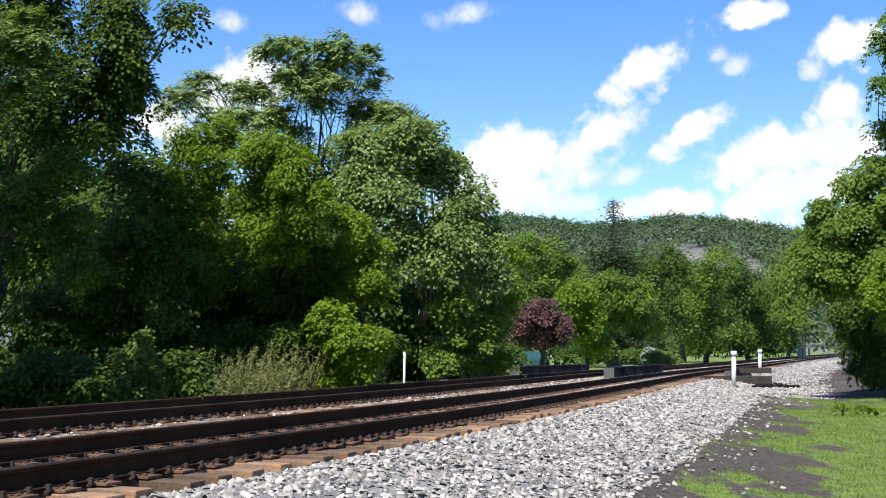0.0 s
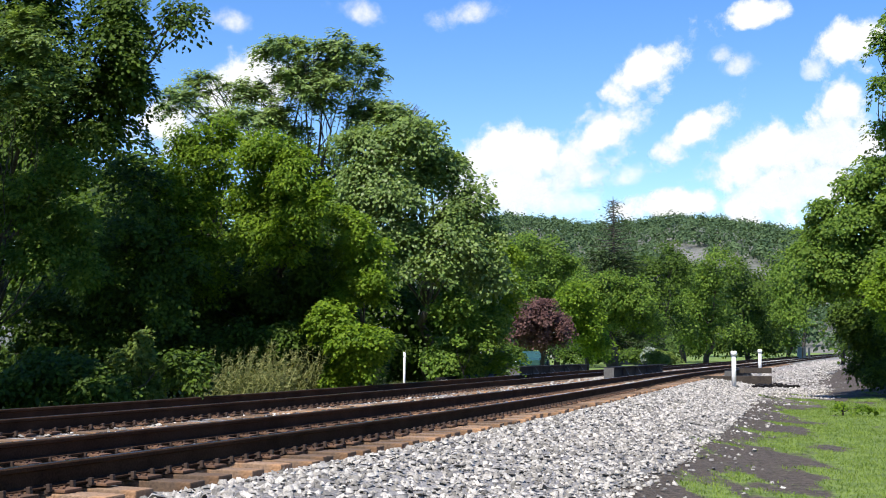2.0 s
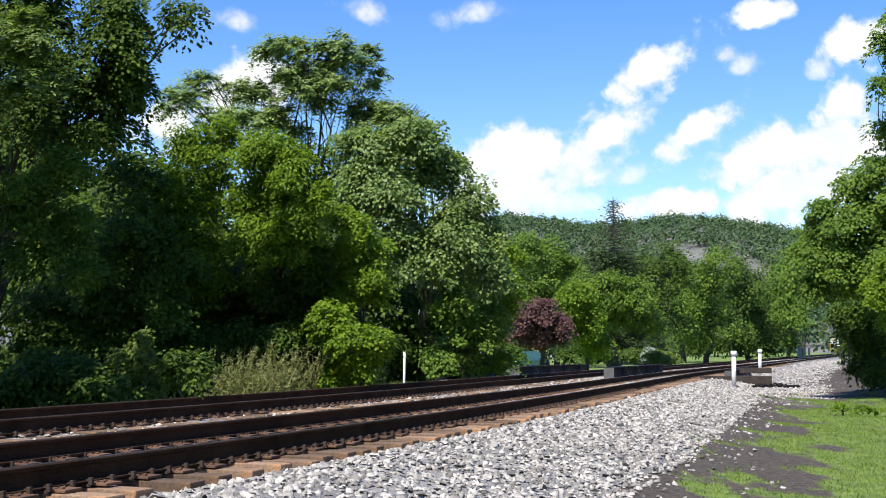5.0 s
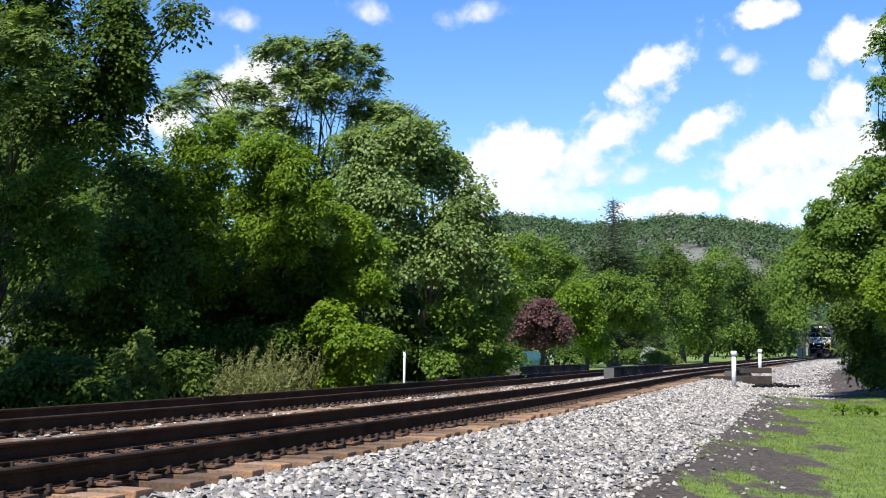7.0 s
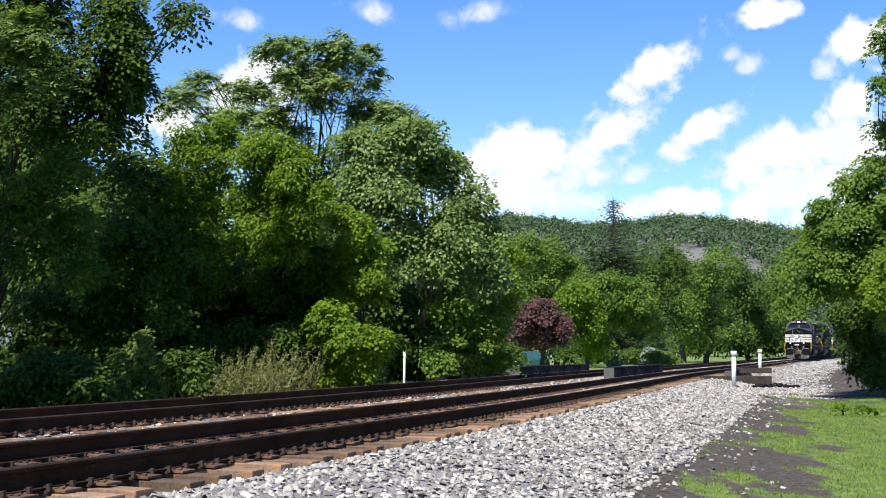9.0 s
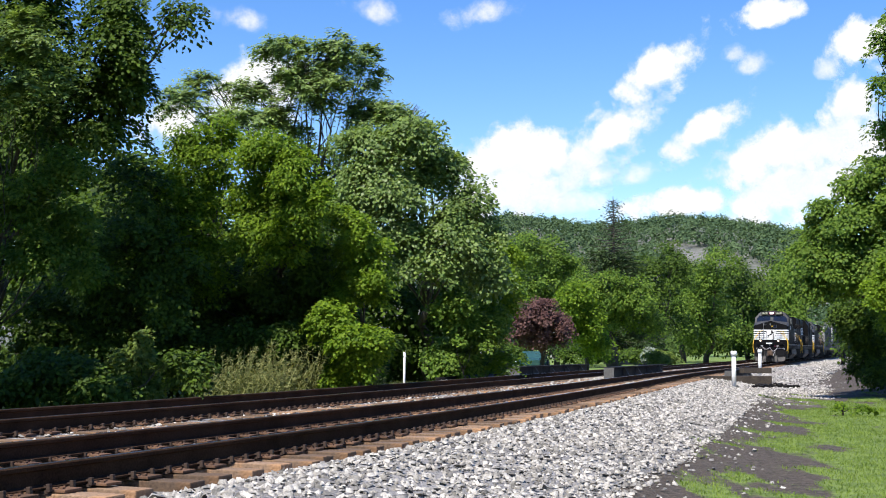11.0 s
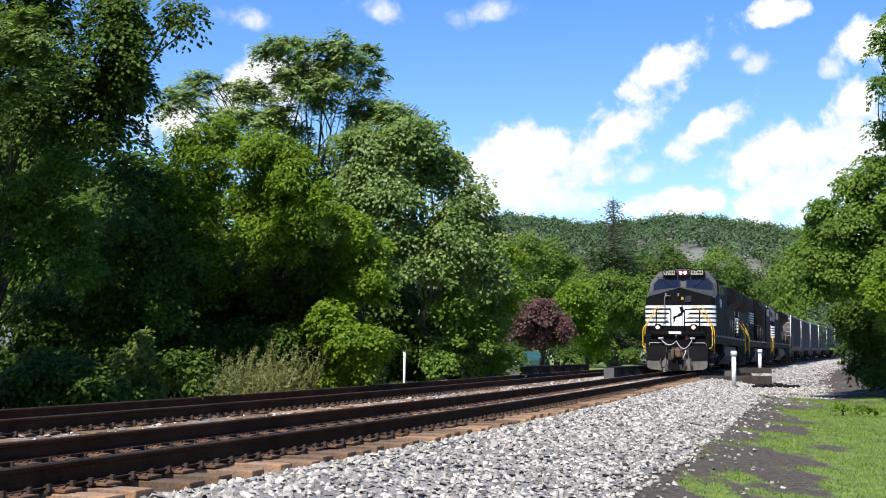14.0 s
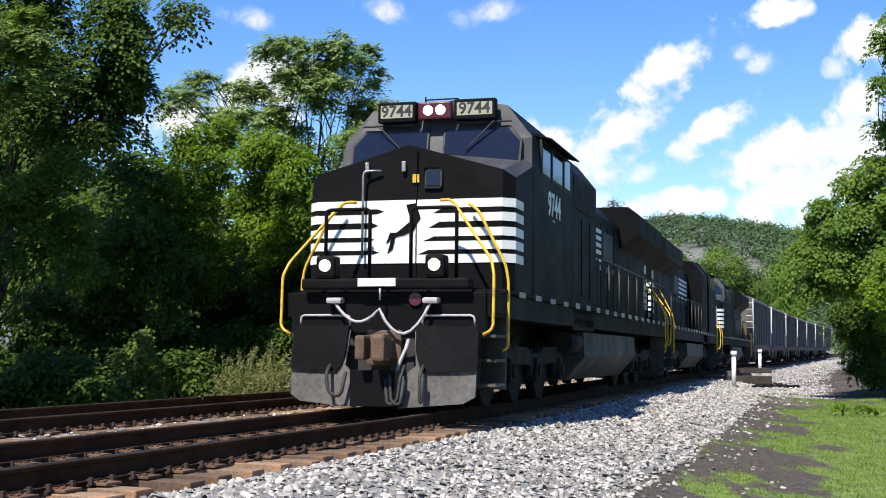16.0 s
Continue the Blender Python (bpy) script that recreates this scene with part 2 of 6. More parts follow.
STEP = 0.5
S_LO, S_HI = -60.0, 520.0
LINE_S = np.arange(S_LO, S_HI + STEP / 2, STEP)
_a = np.array([plan_heading(s + STEP / 2) for s in LINE_S])
_x, _y = np.cumsum(np.sin(_a)) * STEP, np.cumsum(np.cos(_a)) * STEP
_k = int(round((0 - S_LO) / STEP))
LINE_X = np.concatenate([[0], _x[:-1]]) - _x[_k - 1] - 1.9085
LINE_Y = np.concatenate([[0], _y[:-1]]) - _y[_k - 1] + 11.4630
FAR = 1 + 0.07 * np.clip((LINE_S - 20) / 70, 0, 1) ** 2 * (3 - 2 * np.clip((LINE_S - 20) / 70, 0, 1))
LINE_X, LINE_Y = LINE_X * FAR, LINE_Y * FAR
HEADING = np.unwrap(np.arctan2(np.gradient(LINE_X), np.gradient(LINE_Y)))
ARC = np.concatenate([[0], np.cumsum(np.hypot(np.diff(LINE_X), np.diff(LINE_Y)))])
GAUGE = 1.505
TRACK_2 = 3.818


def bend(s):
    """The line's true heading at mark s."""
    return float(np.interp(s, LINE_S, HEADING))


def on_line(s, left=0.0, z=0.0):
    """The point s metres along, so far to the left of the near rail, and the heading there."""
    a = bend(s)
    x, y = np.interp(s, LINE_S, LINE_X), np.interp(s, LINE_S, LINE_Y)
    return Vector((x - left * math.cos(a), y + left * math.sin(a), z)), a


def off_line(x, y):
    """Distance along the line and to the left of the near rail, for arrays of points."""
    x, y = np.asarray(x, float).ravel(), np.asarray(y, float).ravel()
    s, l = np.empty(len(x)), np.empty(len(x))
    ang = np.array([bend(v) for v in LINE_S])
    for i in range(0, len(x), 4000):
        dx, dy = x[i:i + 4000, None] - LINE_X[None, ::4], y[i:i + 4000, None] - LINE_Y[None, ::4]
        k = np.argmin(dx * dx + dy * dy, axis=1)
        a = ang[::4][k]
        ddx, ddy = dx[np.arange(len(k)), k], dy[np.arange(len(k)), k]
        s[i:i + 4000] = LINE_S[::4][k] + ddx * np.sin(a) + ddy * np.cos(a)
        l[i:i + 4000] = -ddx * np.cos(a) + ddy * np.sin(a)
    return s, l

# ---- ground, ballast and track ----
def grade(s):
    """The line climbs slightly away from the stand."""
    z = 0.000022 * max(s, 0.0) ** 2 if s < 200 else 0.88 + (s - 200) * 0.0088
    return 0.8032 + (z - 0.8032) * float(np.interp(s, LINE_S, FAR)) if s > 20 else z



def smooth01(x):
    x = np.clip(x, 0.0, 1.0)
    return x * x * (3 - 2 * x)


def land(x, y):
    """Height of the ground, and how bare it is, at arrays of points."""
    s, l = off_line(x, y)
    rise = np.array([grade(v) for v in s])
    r, q = -l, l - TRACK_2 - GAUGE
    m = np.array([noise.fractal(Vector((a * 0.9, b * 0.3, 9.0)), 0.7, 2.1, 6) for a, b in zip(np.ravel(x), np.ravel(y))])
    z = np.full(len(s), -0.30)
    right = -0.32 - 0.43 * smooth01((r - 0.8) / 3.4) * (1 - 0.85 * smooth01((s - 30) / 60))
    bank = smooth01((s - 34) / 25) * (smooth01((r - 5.2 - m * 0.5) / 4.5) * 1.7 + smooth01((r - 13) / 40) * 6)
    left = -0.32 - 0.25 * smooth01((q - 0.8) / 2.5) + smooth01((q - 12) / 60) * 1.0
    z = np.where(r > 0, right + bank, np.where(q > 0, left, z))
    n = np.array([noise.fractal(Vector((a * 0.35, b * 0.35, 0)), 1.0, 2.0, 4) for a, b in zip(np.ravel(x), np.ravel(y))])
    far = np.clip((np.hypot(np.ravel(x), np.ravel(y)) - 5) / 30, 0.25, 1)
    z = z + rise * np.clip(1 - (np.abs(l) - 30) / 200, 0, 1) + n * 0.05 * far * smooth01((np.maximum(r, q) - 1) / 2)
    bare = np.where(r > 0, 1 - smooth01((r - 3.95 - m * 2.2) / 1.2), 1 - smooth01((q - 1.6 - n * 0.8) / 0.8))
    bare = np.maximum(bare, smooth01((m - 0.12) * 5) * smooth01((4.5 - r) / 0.8) * (r > 0))
    bare = np.maximum(bare, smooth01((s - 33 + m * 6) / 5) * (r > 0))
    pale = smooth01((s - 30 + m * 6) / 8) * smooth01((4.6 + m * 2.0 - r) / 1.2) * (r > 0)
    return z, bare, pale, l


def land_at(x, y):
    return float(land([x], [y])[0][0])


def build_ground():
    ang = np.concatenate([np.linspace(-24, 24, 150), np.linspace(30, 330, 50)])
    rad = np.concatenate([[0.0], np.geomspace(1.2, 5, 16), np.geomspace(5.2, 90, 200), np.geomspace(96, 4200, 60)])
    a, r = np.meshgrid(np.radians(ang), rad)
    x, y = (np.sin(a) * r).ravel(), (np.cos(a) * r).ravel()
    z, bare, pale, l = land(x, y)
    na, nr = len(ang), len(rad)
    i, j = np.meshgrid(np.arange(nr - 1), np.arange(na), indexing="ij")
    j2 = (j + 1) % na
    quads = np.stack([i * na + j, (i + 1) * na + j, (i + 1) * na + j2, i * na + j2], -1).reshape(-1, 4)[:, ::-1]
    me = fast_mesh("ground", np.stack([x, y, z], 1), quads, [M_GROUND])
    att = me.attributes.new("bare", "FLOAT", "POINT")
    att.data.foreach_set("value", bare.astype(np.float32))
    att = me.attributes.new("pale", "FLOAT", "POINT")
    att.data.foreach_set("value", pale.astype(np.float32))
    me.polygons.foreach_set("use_smooth", np.ones(len(me.polygons), dtype=bool))
    tagged(new("ground", me), "grassy ground with bare patches of dark soil beside the line", "ground", kind="structure")


def ground_material():
    m, nt, o = material("ground_cover")
    v = place(nt, True)
    big, small = noise_of(nt, 0.8, vec=v), noise_of(nt, 30.0, 3.0, vec=v)
    f = node(nt, "ShaderNodeMath", {0: big, 1: small}, operation="ADD").outputs[0]
    f = node(nt, "ShaderNodeMapRange", {"Value": f, "From Min": 0.7, "From Max": 1.3}).outputs[0]
    patchy = noise_of(nt, 3.5, 6.0, 0.7, v)
    patchy = node(nt, "ShaderNodeMapRange", {"Value": patchy, "From Min": 0.35, "From Max": 0.65}).outputs[0]
    green = mixed(nt, patchy, (0.075, 0.122, 0.020), (0.20, 0.275, 0.055))
    soil = mixed(nt, node(nt, "ShaderNodeMapRange", {"Value": noise_of(nt, 14.0, 6.0, 0.75, v), "From Min": 0.36, "From Max": 0.66}).outputs[0], (0.012, 0.009, 0.007), (0.13, 0.10, 0.078))
    grit = mixed(nt, f, (0.17, 0.142, 0.128), (0.38, 0.335, 0.31))
    soil = mixed(nt, node(nt, "ShaderNodeAttribute", attribute_name="pale").outputs["Fac"], soil, grit)
    bare = node(nt, "ShaderNodeAttribute", attribute_name="bare").outputs["Fac"]
    mid = noise_of(nt, 5.0, 4.0, vec=v)
    w = node(nt, "ShaderNodeMath", {0: small, 1: mid}, operation="ADD").outputs[0]
    w = node(nt, "ShaderNodeMath", {0: w, 1: 1.3, 2: -0.8}, operation="MULTIPLY_ADD").outputs[0]
    w = node(nt, "ShaderNodeMath", {0: bare, 1: w}, operation="ADD").outputs[0]
    w = node(nt, "ShaderNodeMapRange", {"Value": w, "From Min": 0.75, "From Max": 1.25}).outputs[0]
    col = mixed(nt, w, green, soil)
    b = node(nt, "ShaderNodeBump", {"Strength": 1.0, "Distance": 0.05, "Height": small})
    p = node(nt, "ShaderNodeBsdfPrincipled", {"Base Color": col, "Roughness": 0.95, "Normal": b.outputs[0]})
    nt.links.new(p.outputs[0], o.inputs[0])
    return m


M_GROUND = ground_material()
build_ground()


def sweep(name, outline, s_list, left, mats, face_mats=None, jitter=0.0):
    """Draws a closed or open outline of (sideways to the left, height) along the line."""
    verts, n = [], len(outline)
    for k, s in enumerate(s_list):
        z = grade(s)
        for i, (o, h) in enumerate(outline):
            j = jitter * noise.noise(Vector((s * 0.7, o * 1.3, 2.0)))
            p, _ = on_line(s, left + o, h + z + j)
            verts.append(p)
    faces, fm = [], []
    for k in range(len(s_list) - 1):
        for i in range(n - 1):
            a = k * n + i
            faces.append((a, a + n, a + n + 1, a + 1))
            fm.append(face_mats[i] if face_mats else 0)
    return mesh_of(name, verts, faces, mats, face_mats=fm)


S_NEAR = [-30 + 1.0 * i for i in range(171)]
S_ALL = S_NEAR + [144 + 4.0 * i for i in range(60)]
# the stone bed under both tracks
BED = [(-3.3, -0.76), (-2.9, -0.58), (-2.2, -0.44), (-1.3, -0.27), (-0.85, -0.235), (-0.6, -0.275), (-0.2, -0.29), (0.1, -0.25), (0.4, -0.215), (1.05, -0.215), (1.35, -0.235), (2.05, -0.24), (2.3, -0.225), (2.66, -0.26), (3.0, -0.23), (3.3, -0.235), (3.7, -0.215), (4.5, -0.215), (5.9, -0.245), (6.2, -0.23), (6.7, -0.30), (7.6, -0.52), (8.2, -0.64)]
tagged(new("ballast", sweep("ballast", BED, S_ALL, 0, [M_BALLAST], jitter=0.03)), "pale grey crushed stone bed under two railway tracks", "ballast", kind="structure")

RAIL = [(-0.07, -0.172), (-0.07, -0.160), (-0.012, -0.145), (-0.009, -0.05), (-0.034, -0.038), (-0.036, -0.012), (-0.026, -0.001), (0.0, 0.0),
        (0.026, -0.001), (0.036, -0.012), (0.034, -0.038), (0.009, -0.05), (0.012, -0.145), (0.07, -0.160), (0.07, -0.172), (-0.07, -0.172)]
RAIL_FACES = [0, 0, 0, 0, 0, 0, 1, 1, 0, 0, 0, 0, 0, 0, 0]


def tie_bm():
    return box((-1.3, -0.115, -0.375), (1.3, 0.115, -0.195), 0.012)


def plate_bm():
    """A tie plate with its shoulders and four cut spikes."""
    bm = box((-0.215, -0.1, -0.195), (0.215, 0.1, -0.174), 0.004)
    for x in (-0.085, 0.085):
        add_box(bm, (x - 0.01, -0.09, -0.18), (x + 0.01, 0.09, -0.168))
        for y in (-0.055, 0.055):
            add_box(bm, (x * 1.12 - 0.014, y - 0.016, -0.18), (x * 1.12 + 0.014, y + 0.016, -0.165))
    for x in (-0.15, 0.15):
        add_box(bm, (x - 0.015, -0.06, -0.18), (x + 0.015, -0.03, -0.162))
    return bm


def anchor_bm():
    """A drive-on rail anchor: a hooked bar that grips the rail's foot."""
    bm = box((-0.105, -0.009, -0.20), (0.10, 0.009, -0.178))
    add_box(bm, (-0.112, -0.015, -0.195), (-0.080, 0.015, -0.138), 0.004, m=Matrix.Rotation(0.06, 4, "Y"))
    add_box(bm, (-0.09, -0.008, -0.160), (-0.066, 0.008, -0.146))
    add_box(bm, (0.075, -0.011, -0.19), (0.096, 0.011, -0.155))
    return bm


def build_track(name, left, label):
    t = empty(name, pose(0, 0, 0), label, "railway track")
    for side in (0.0, GAUGE):
        ob = new("rail", sweep("rail", RAIL, S_ALL, left + side, [M_RAIL_SIDE, M_RAIL_TOP], RAIL_FACES))
        ob.parent = t
        tagged(ob, "dark rusted steel rail with a shiny worn head")
    data = {}
    for kind, maker, mat in (("tie", tie_bm, M_TIE), ("tie_plate", plate_bm, M_PLATE), ("rail_anchor", anchor_bm, M_SPIKE)):
        bm = maker()
        me = bpy.data.meshes.new(kind)
        bm.to_mesh(me)
        bm.free()
        me.materials.append(mat)
        data[kind] = me
    rng = random.Random(3 + int(left))
    s, count = -14.0, 0
    rest = bmesh.new()
    while s < 110:
        sk = rng.uniform(-0.03, 0.03)
        p, a = on_line(s, left + GAUGE / 2 + rng.uniform(-0.09, 0.07), grade(s) + rng.uniform(-0.022, 0.003))
        m = Matrix.Translation(p) @ Matrix.Rotation(-a + sk, 4, "Z")
        if count < 150:
            ob = new("tie", data["tie"])
            ob.parent, ob.matrix_basis = t, m
            if count < 75:
                for side in (0.0, GAUGE):
                    q, _ = on_line(s, left + side, grade(s))
                    mm = Matrix.Translation(q) @ Matrix.Rotation(-a, 4, "Z")
                    pl = new("tie_plate", data["tie_plate"])
                    pl.parent, pl.matrix_basis = t, mm
                    for d in (-0.135, 0.135):
                        q, _ = on_line(s + d, left + side, grade(s))
                        an = new("rail_anchor", data["rail_anchor"])
                        an.parent = t
                        an.matrix_basis = Matrix.Translation(q) @ Matrix.Rotation(-a + (math.pi if side else 0) + math.pi, 4, "Z")
        else:
            add_box(rest, (-1.3, -0.115, -0.375), (1.3, 0.115, -0.195), m=m)
        count += 1
        s += 0.515 * rng.uniform(0.93, 1.07)
    tagged(part("far_ties", rest, M_TIE, t), kind="stuff")
    return t


build_track("near_track", 0.0, "main line track of dark rusty rails on brown wooden ties")
build_track("far_track", TRACK_2, "second main line track of dark rusty rails on wooden ties")

# ---- trees ----
def unit(v):
    return v / np.maximum(np.linalg.norm(v, axis=-1, keepdims=True), 1e-9)


def leaf_quads(pos, nrm, along, length, width):
    """One folded, pointed leaf for each row: four corners."""
    side = unit(np.cross(nrm, along))
    along = unit(np.cross(side, nrm))
    L, Wd = length[:, None], width[:, None]
    a = pos
    b = pos + along * L * 0.45 + side * Wd * 0.5 - nrm * Wd * 0.12
    c = pos + along * L - nrm * L * 0.12
    d = pos + along * L * 0.45 - side * Wd * 0.5 - nrm * Wd * 0.12
    return np.stack([a, b, c, d], 1).reshape(-1, 3)


def foliage(rng, blobs, clumps, per, spread, leaf, fronds=False, inner=0.25, core=True, boughs=9):
    """Leaf corners for a crown: flat, drooping sprays of leaves gather where the boughs are, round and in the lobes
    (x, y, z, rx, ry, rz), and leave ragged gaps between; leaves turn towards the light."""
    blobs = np.array(blobs, float)
    vol = blobs[:, 3] * blobs[:, 4] + blobs[:, 4] * blobs[:, 5] + blobs[:, 3] * blobs[:, 5]
    which = rng.choice(len(blobs), clumps, p=vol / vol.sum())
    B = blobs[which]
    # each lobe carries a few flat boughs, one above another, with dark air between them
    way = unit(rng.normal(size=(len(blobs), boughs, 3)) + np.array([0, -0.15, 0.25]))
    reach = rng.uniform(0.35, 1.0, (len(blobs), boughs))
    pick = rng.integers(0, boughs, clumps)
    d = way[which, pick]
    mid = d * B[:, 3:] * reach[which, pick][:, None]
    g = np.clip(rng.normal(0, 0.55, (clumps, 3)), -1.15, 1.15) * np.array([0.46, 0.46, 0.17])
    off = mid + g * B[:, 3:]
    off[:, 2] -= 0.22 * B[:, 5] * np.sum(g[:, :2] ** 2, 1) / 0.2
    loose = rng.random(clumps) < inner
    shell = unit(rng.normal(size=(clumps, 3))) * B[:, 3:] * rng.uniform(0.4, 1.0, clumps)[:, None]
    off = np.where((loose & core)[:, None], shell, off)
    c = B[:, :3] + off
    out = unit(off / B[:, 3:] + 1e-6)
    clumps = len(c)
    size = spread * rng.uniform(0.55, 1.35, clumps)
    light = np.array(SUN_WAY)
    n = clumps * per
    if fronds:
        k = np.tile(np.arange(per), clumps)
        stem = k // 12
        along_f = (k % 12) // 2 / 6.0 + 0.14
        sgn = np.where(k % 2, 1.0, -1.0)
        stems = (per + 11) // 12
        cc, oo, sz = (np.repeat(v, per, axis=0) for v in (c, out, size))
        sd = unit(rng.normal(size=(clumps * stems, 3)) + np.repeat(out, stems, axis=0) * 0.6 + np.array([0, 0, 0.35]))
        sd = sd[np.repeat(np.arange(clumps), per) * stems + stem]
        down = np.array([0, 0, -1.0])
        pos = cc + sd * (along_f * sz * 0.8)[:, None] + down * (along_f ** 2 * sz * 0.30)[:, None]
        way = unit(sd + down * along_f[:, None] * 0.7)
        side = unit(np.cross(way, np.array([0, 0, 1.0]) + 0.01))
        al = unit(side * sgn[:, None] + way * 0.55 + down * 0.2)
        nr = unit(oo * 0.3 + np.array([0, 0, 0.7]) + light * 0.5 + rng.normal(0, 0.3, (n, 3)))
        ll = leaf * rng.uniform(0.75, 1.2, n) * (1.15 - 0.45 * along_f)
        return leaf_quads(pos, nr, al, ll, ll * 0.42)
    axis = unit(out * 0.55 + np.array([0, 0, 0.55]) + light * 0.35 + rng.normal(0, 0.22, (clumps, 3)))
    cc, oo, ax, sz = (np.repeat(v, per, axis=0) for v in (c, out, axis, size))
    u = rng.normal(size=(n, 3))
    u = unit(u - ax * np.sum(u * ax, 1, keepdims=True)) * np.sqrt(rng.random(n))[:, None]
    r2 = np.sum(u * u, 1)
    pos = cc + u * (sz * 0.62)[:, None] + ax * (sz * (0.10 - 0.22 * r2 + rng.normal(0, 0.07, n)))[:, None]
    pos[:, 2] -= sz * r2 * 0.16
    nr = unit(ax * 0.7 + u * 0.3 + light * 0.3 + rng.normal(0, 0.36, (n, 3)))
    al = unit(u + oo * 0.4 + np.array([0, 0, -0.4]) + rng.normal(0, 0.4, (n, 3)))
    ll = leaf * rng.uniform(0.65, 1.3, n)
    return leaf_quads(pos, nr, al, ll, ll * rng.uniform(0.62, 0.9, n))


def limb(bm, a, b, r0, r1, rng, sides=6, sag=0.12):
    a, b = Vector(a), Vector(b)
    L = (b - a).length
    pts = []
    for i in range(6):
        f = i / 5
        j = Vector((rng.normal(), rng.normal(), rng.normal() * 0.5)) * L * 0.035 * (0 < i < 5)
        pts.append(a.lerp(b, f) + j + Vector((0, 0, math.sin(f * math.pi) * L * sag)))
    add_tube(bm, pts, r0, sides, r1)
    return pts


def tree(name, label, base, blobs, leafs, bark, trunk=0.25, seed=1, clumps=400, per=30, spread=0.8, leaf=0.14, twigs=4, split=0.35, category="tree", **how):
    """base: where the trunk stands (x, y). blobs: lobes of the crown in the world. The trunk forks into a limb for each lobe, with boughs."""
    rng = np.random.default_rng(seed)
    x, y = base
    z0 = land_at(x, y) - 0.1
    ob = empty(name, pose(x, y, z0), label, category)
    local = [(b[0] - x, b[1] - y, b[2] - z0, *b[3:]) for b in blobs]
    bm = bmesh.new()
    top = max(local, key=lambda b: b[2])
    fork = Vector((top[0] * 0.35, top[1] * 0.35, max(0.4, top[2] * split)))
    limb(bm, (0, 0, 0), fork, trunk, trunk * 0.72, rng, 8, 0.0)
    thin = min(1.0, (3 / len(local)) ** 0.5)
    for b in local:
        c = Vector(b[:3])
        start = fork if c.z > fork.z else Vector((0, 0, max(0.2, min(fork.z, c.z) * 0.7)))
        pts = limb(bm, start, c + Vector((0, 0, b[5] * 0.5)), trunk * 0.5 * thin, trunk * 0.06, rng, 6, 0.03)
        for k in range(twigs):
            d = Vector(unit(rng.normal(size=3)))
            e = c + Vector((d.x * b[3], d.y * b[4], abs(d.z) * b[5])) * 0.85
            limb(bm, pts[2 + k % 3], e, trunk * 0.14 * thin, trunk * 0.03, rng, 5, 0.04)
    part("trunk", bm, bark, ob)
    v = foliage(rng, local, clumps, per, spread, leaf, **how)
    me = fast_mesh("crown", v, np.arange(len(v)).reshape(-1, 4), [leafs])
    cr = new("crown", me)
    cr.parent = ob
    return ob


# the wall of trees beyond the far track
tree("tall_tree", "tall dark broadleaf tree at the edge of the line", (-10.92, 30.0),
     [(-9.16, 27.5, 7.79, 1.36, 1.24, 1.11), (-7.42, 27.2, 7.34, 0.95, 0.97, 0.98), (-8.09, 27.9, 6.23, 1.19, 1.04, 0.88), (-9.29, 27.3, 6.22, 0.98, 0.98, 0.98), (-6.99, 27.8, 6.72, 0.50, 0.61, 0.72), (-7.10, 27.5, 8.20, 0.68, 0.65, 0.62), (-5.85, 27.2, 8.27, 0.37, 0.33, 0.29), (-9.61, 27.9, 9.46, 1.76, 1.26, 0.75), (-10.96, 27.3, 7.47, 1.23, 1.35, 1.47)],
     M_LEAF_SHADED, M_BARK, 0.3, 11, clumps=1000, per=60, spread=0.62, leaf=0.105)
tree("locust_tree", "slender locust with pale feathery sunlit leaves", (-9.70, 27.0),
     [(-8.50, 25.0, 7.04, 0.67, 0.59, 0.51), (-8.69, 24.7, 5.81, 0.56, 0.53, 0.50), (-7.95, 25.4, 6.20, 0.34, 0.31, 0.29)],
     M_LEAF_TALL, M_BARK, 0.03, 31, clumps=80, per=84, spread=0.66, leaf=0.15, fronds=True, core=False)
tree("box_elder_tree", "young tree with yellow-green sunlit top", (-11.32, 30.0),
     [(-8.25, 26.5, 4.79, 0.83, 0.64, 0.45), (-8.83, 26.2, 3.96, 0.82, 0.74, 0.65), (-7.96, 26.9, 3.56, 0.58, 0.58, 0.58), (-8.59, 26.3, 2.78, 0.71, 0.62, 0.53), (-7.65, 26.8, 2.58, 0.36, 0.36, 0.36)],
     M_LEAF_OAK, M_BARK, 0.07, 32, clumps=300, per=60, spread=0.5, leaf=0.085)
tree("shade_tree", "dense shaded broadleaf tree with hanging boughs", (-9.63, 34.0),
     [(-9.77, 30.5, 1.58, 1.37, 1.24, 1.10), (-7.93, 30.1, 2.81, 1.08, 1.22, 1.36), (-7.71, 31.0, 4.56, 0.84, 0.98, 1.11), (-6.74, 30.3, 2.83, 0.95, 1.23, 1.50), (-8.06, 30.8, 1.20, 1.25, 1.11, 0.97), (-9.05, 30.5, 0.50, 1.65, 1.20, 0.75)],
     M_LEAF_SHADED, M_BARK, 0.22, 12, clumps=800, per=60, spread=0.6, leaf=0.1)
# backing crown closes gaps, its dark leaves painting in the wood's inner shade
tree("shade_tree", "broadleaf tree in shade-toned leaves deep in the wood", (-10.43, 40.0),
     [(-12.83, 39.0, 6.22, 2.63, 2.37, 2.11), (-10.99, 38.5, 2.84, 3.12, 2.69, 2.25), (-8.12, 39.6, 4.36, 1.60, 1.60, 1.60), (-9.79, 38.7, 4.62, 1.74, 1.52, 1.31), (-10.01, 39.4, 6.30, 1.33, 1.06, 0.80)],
     M_LEAF_SHADED, M_BARK, 0.25, 38, clumps=640, per=60, spread=1.2, leaf=0.22)
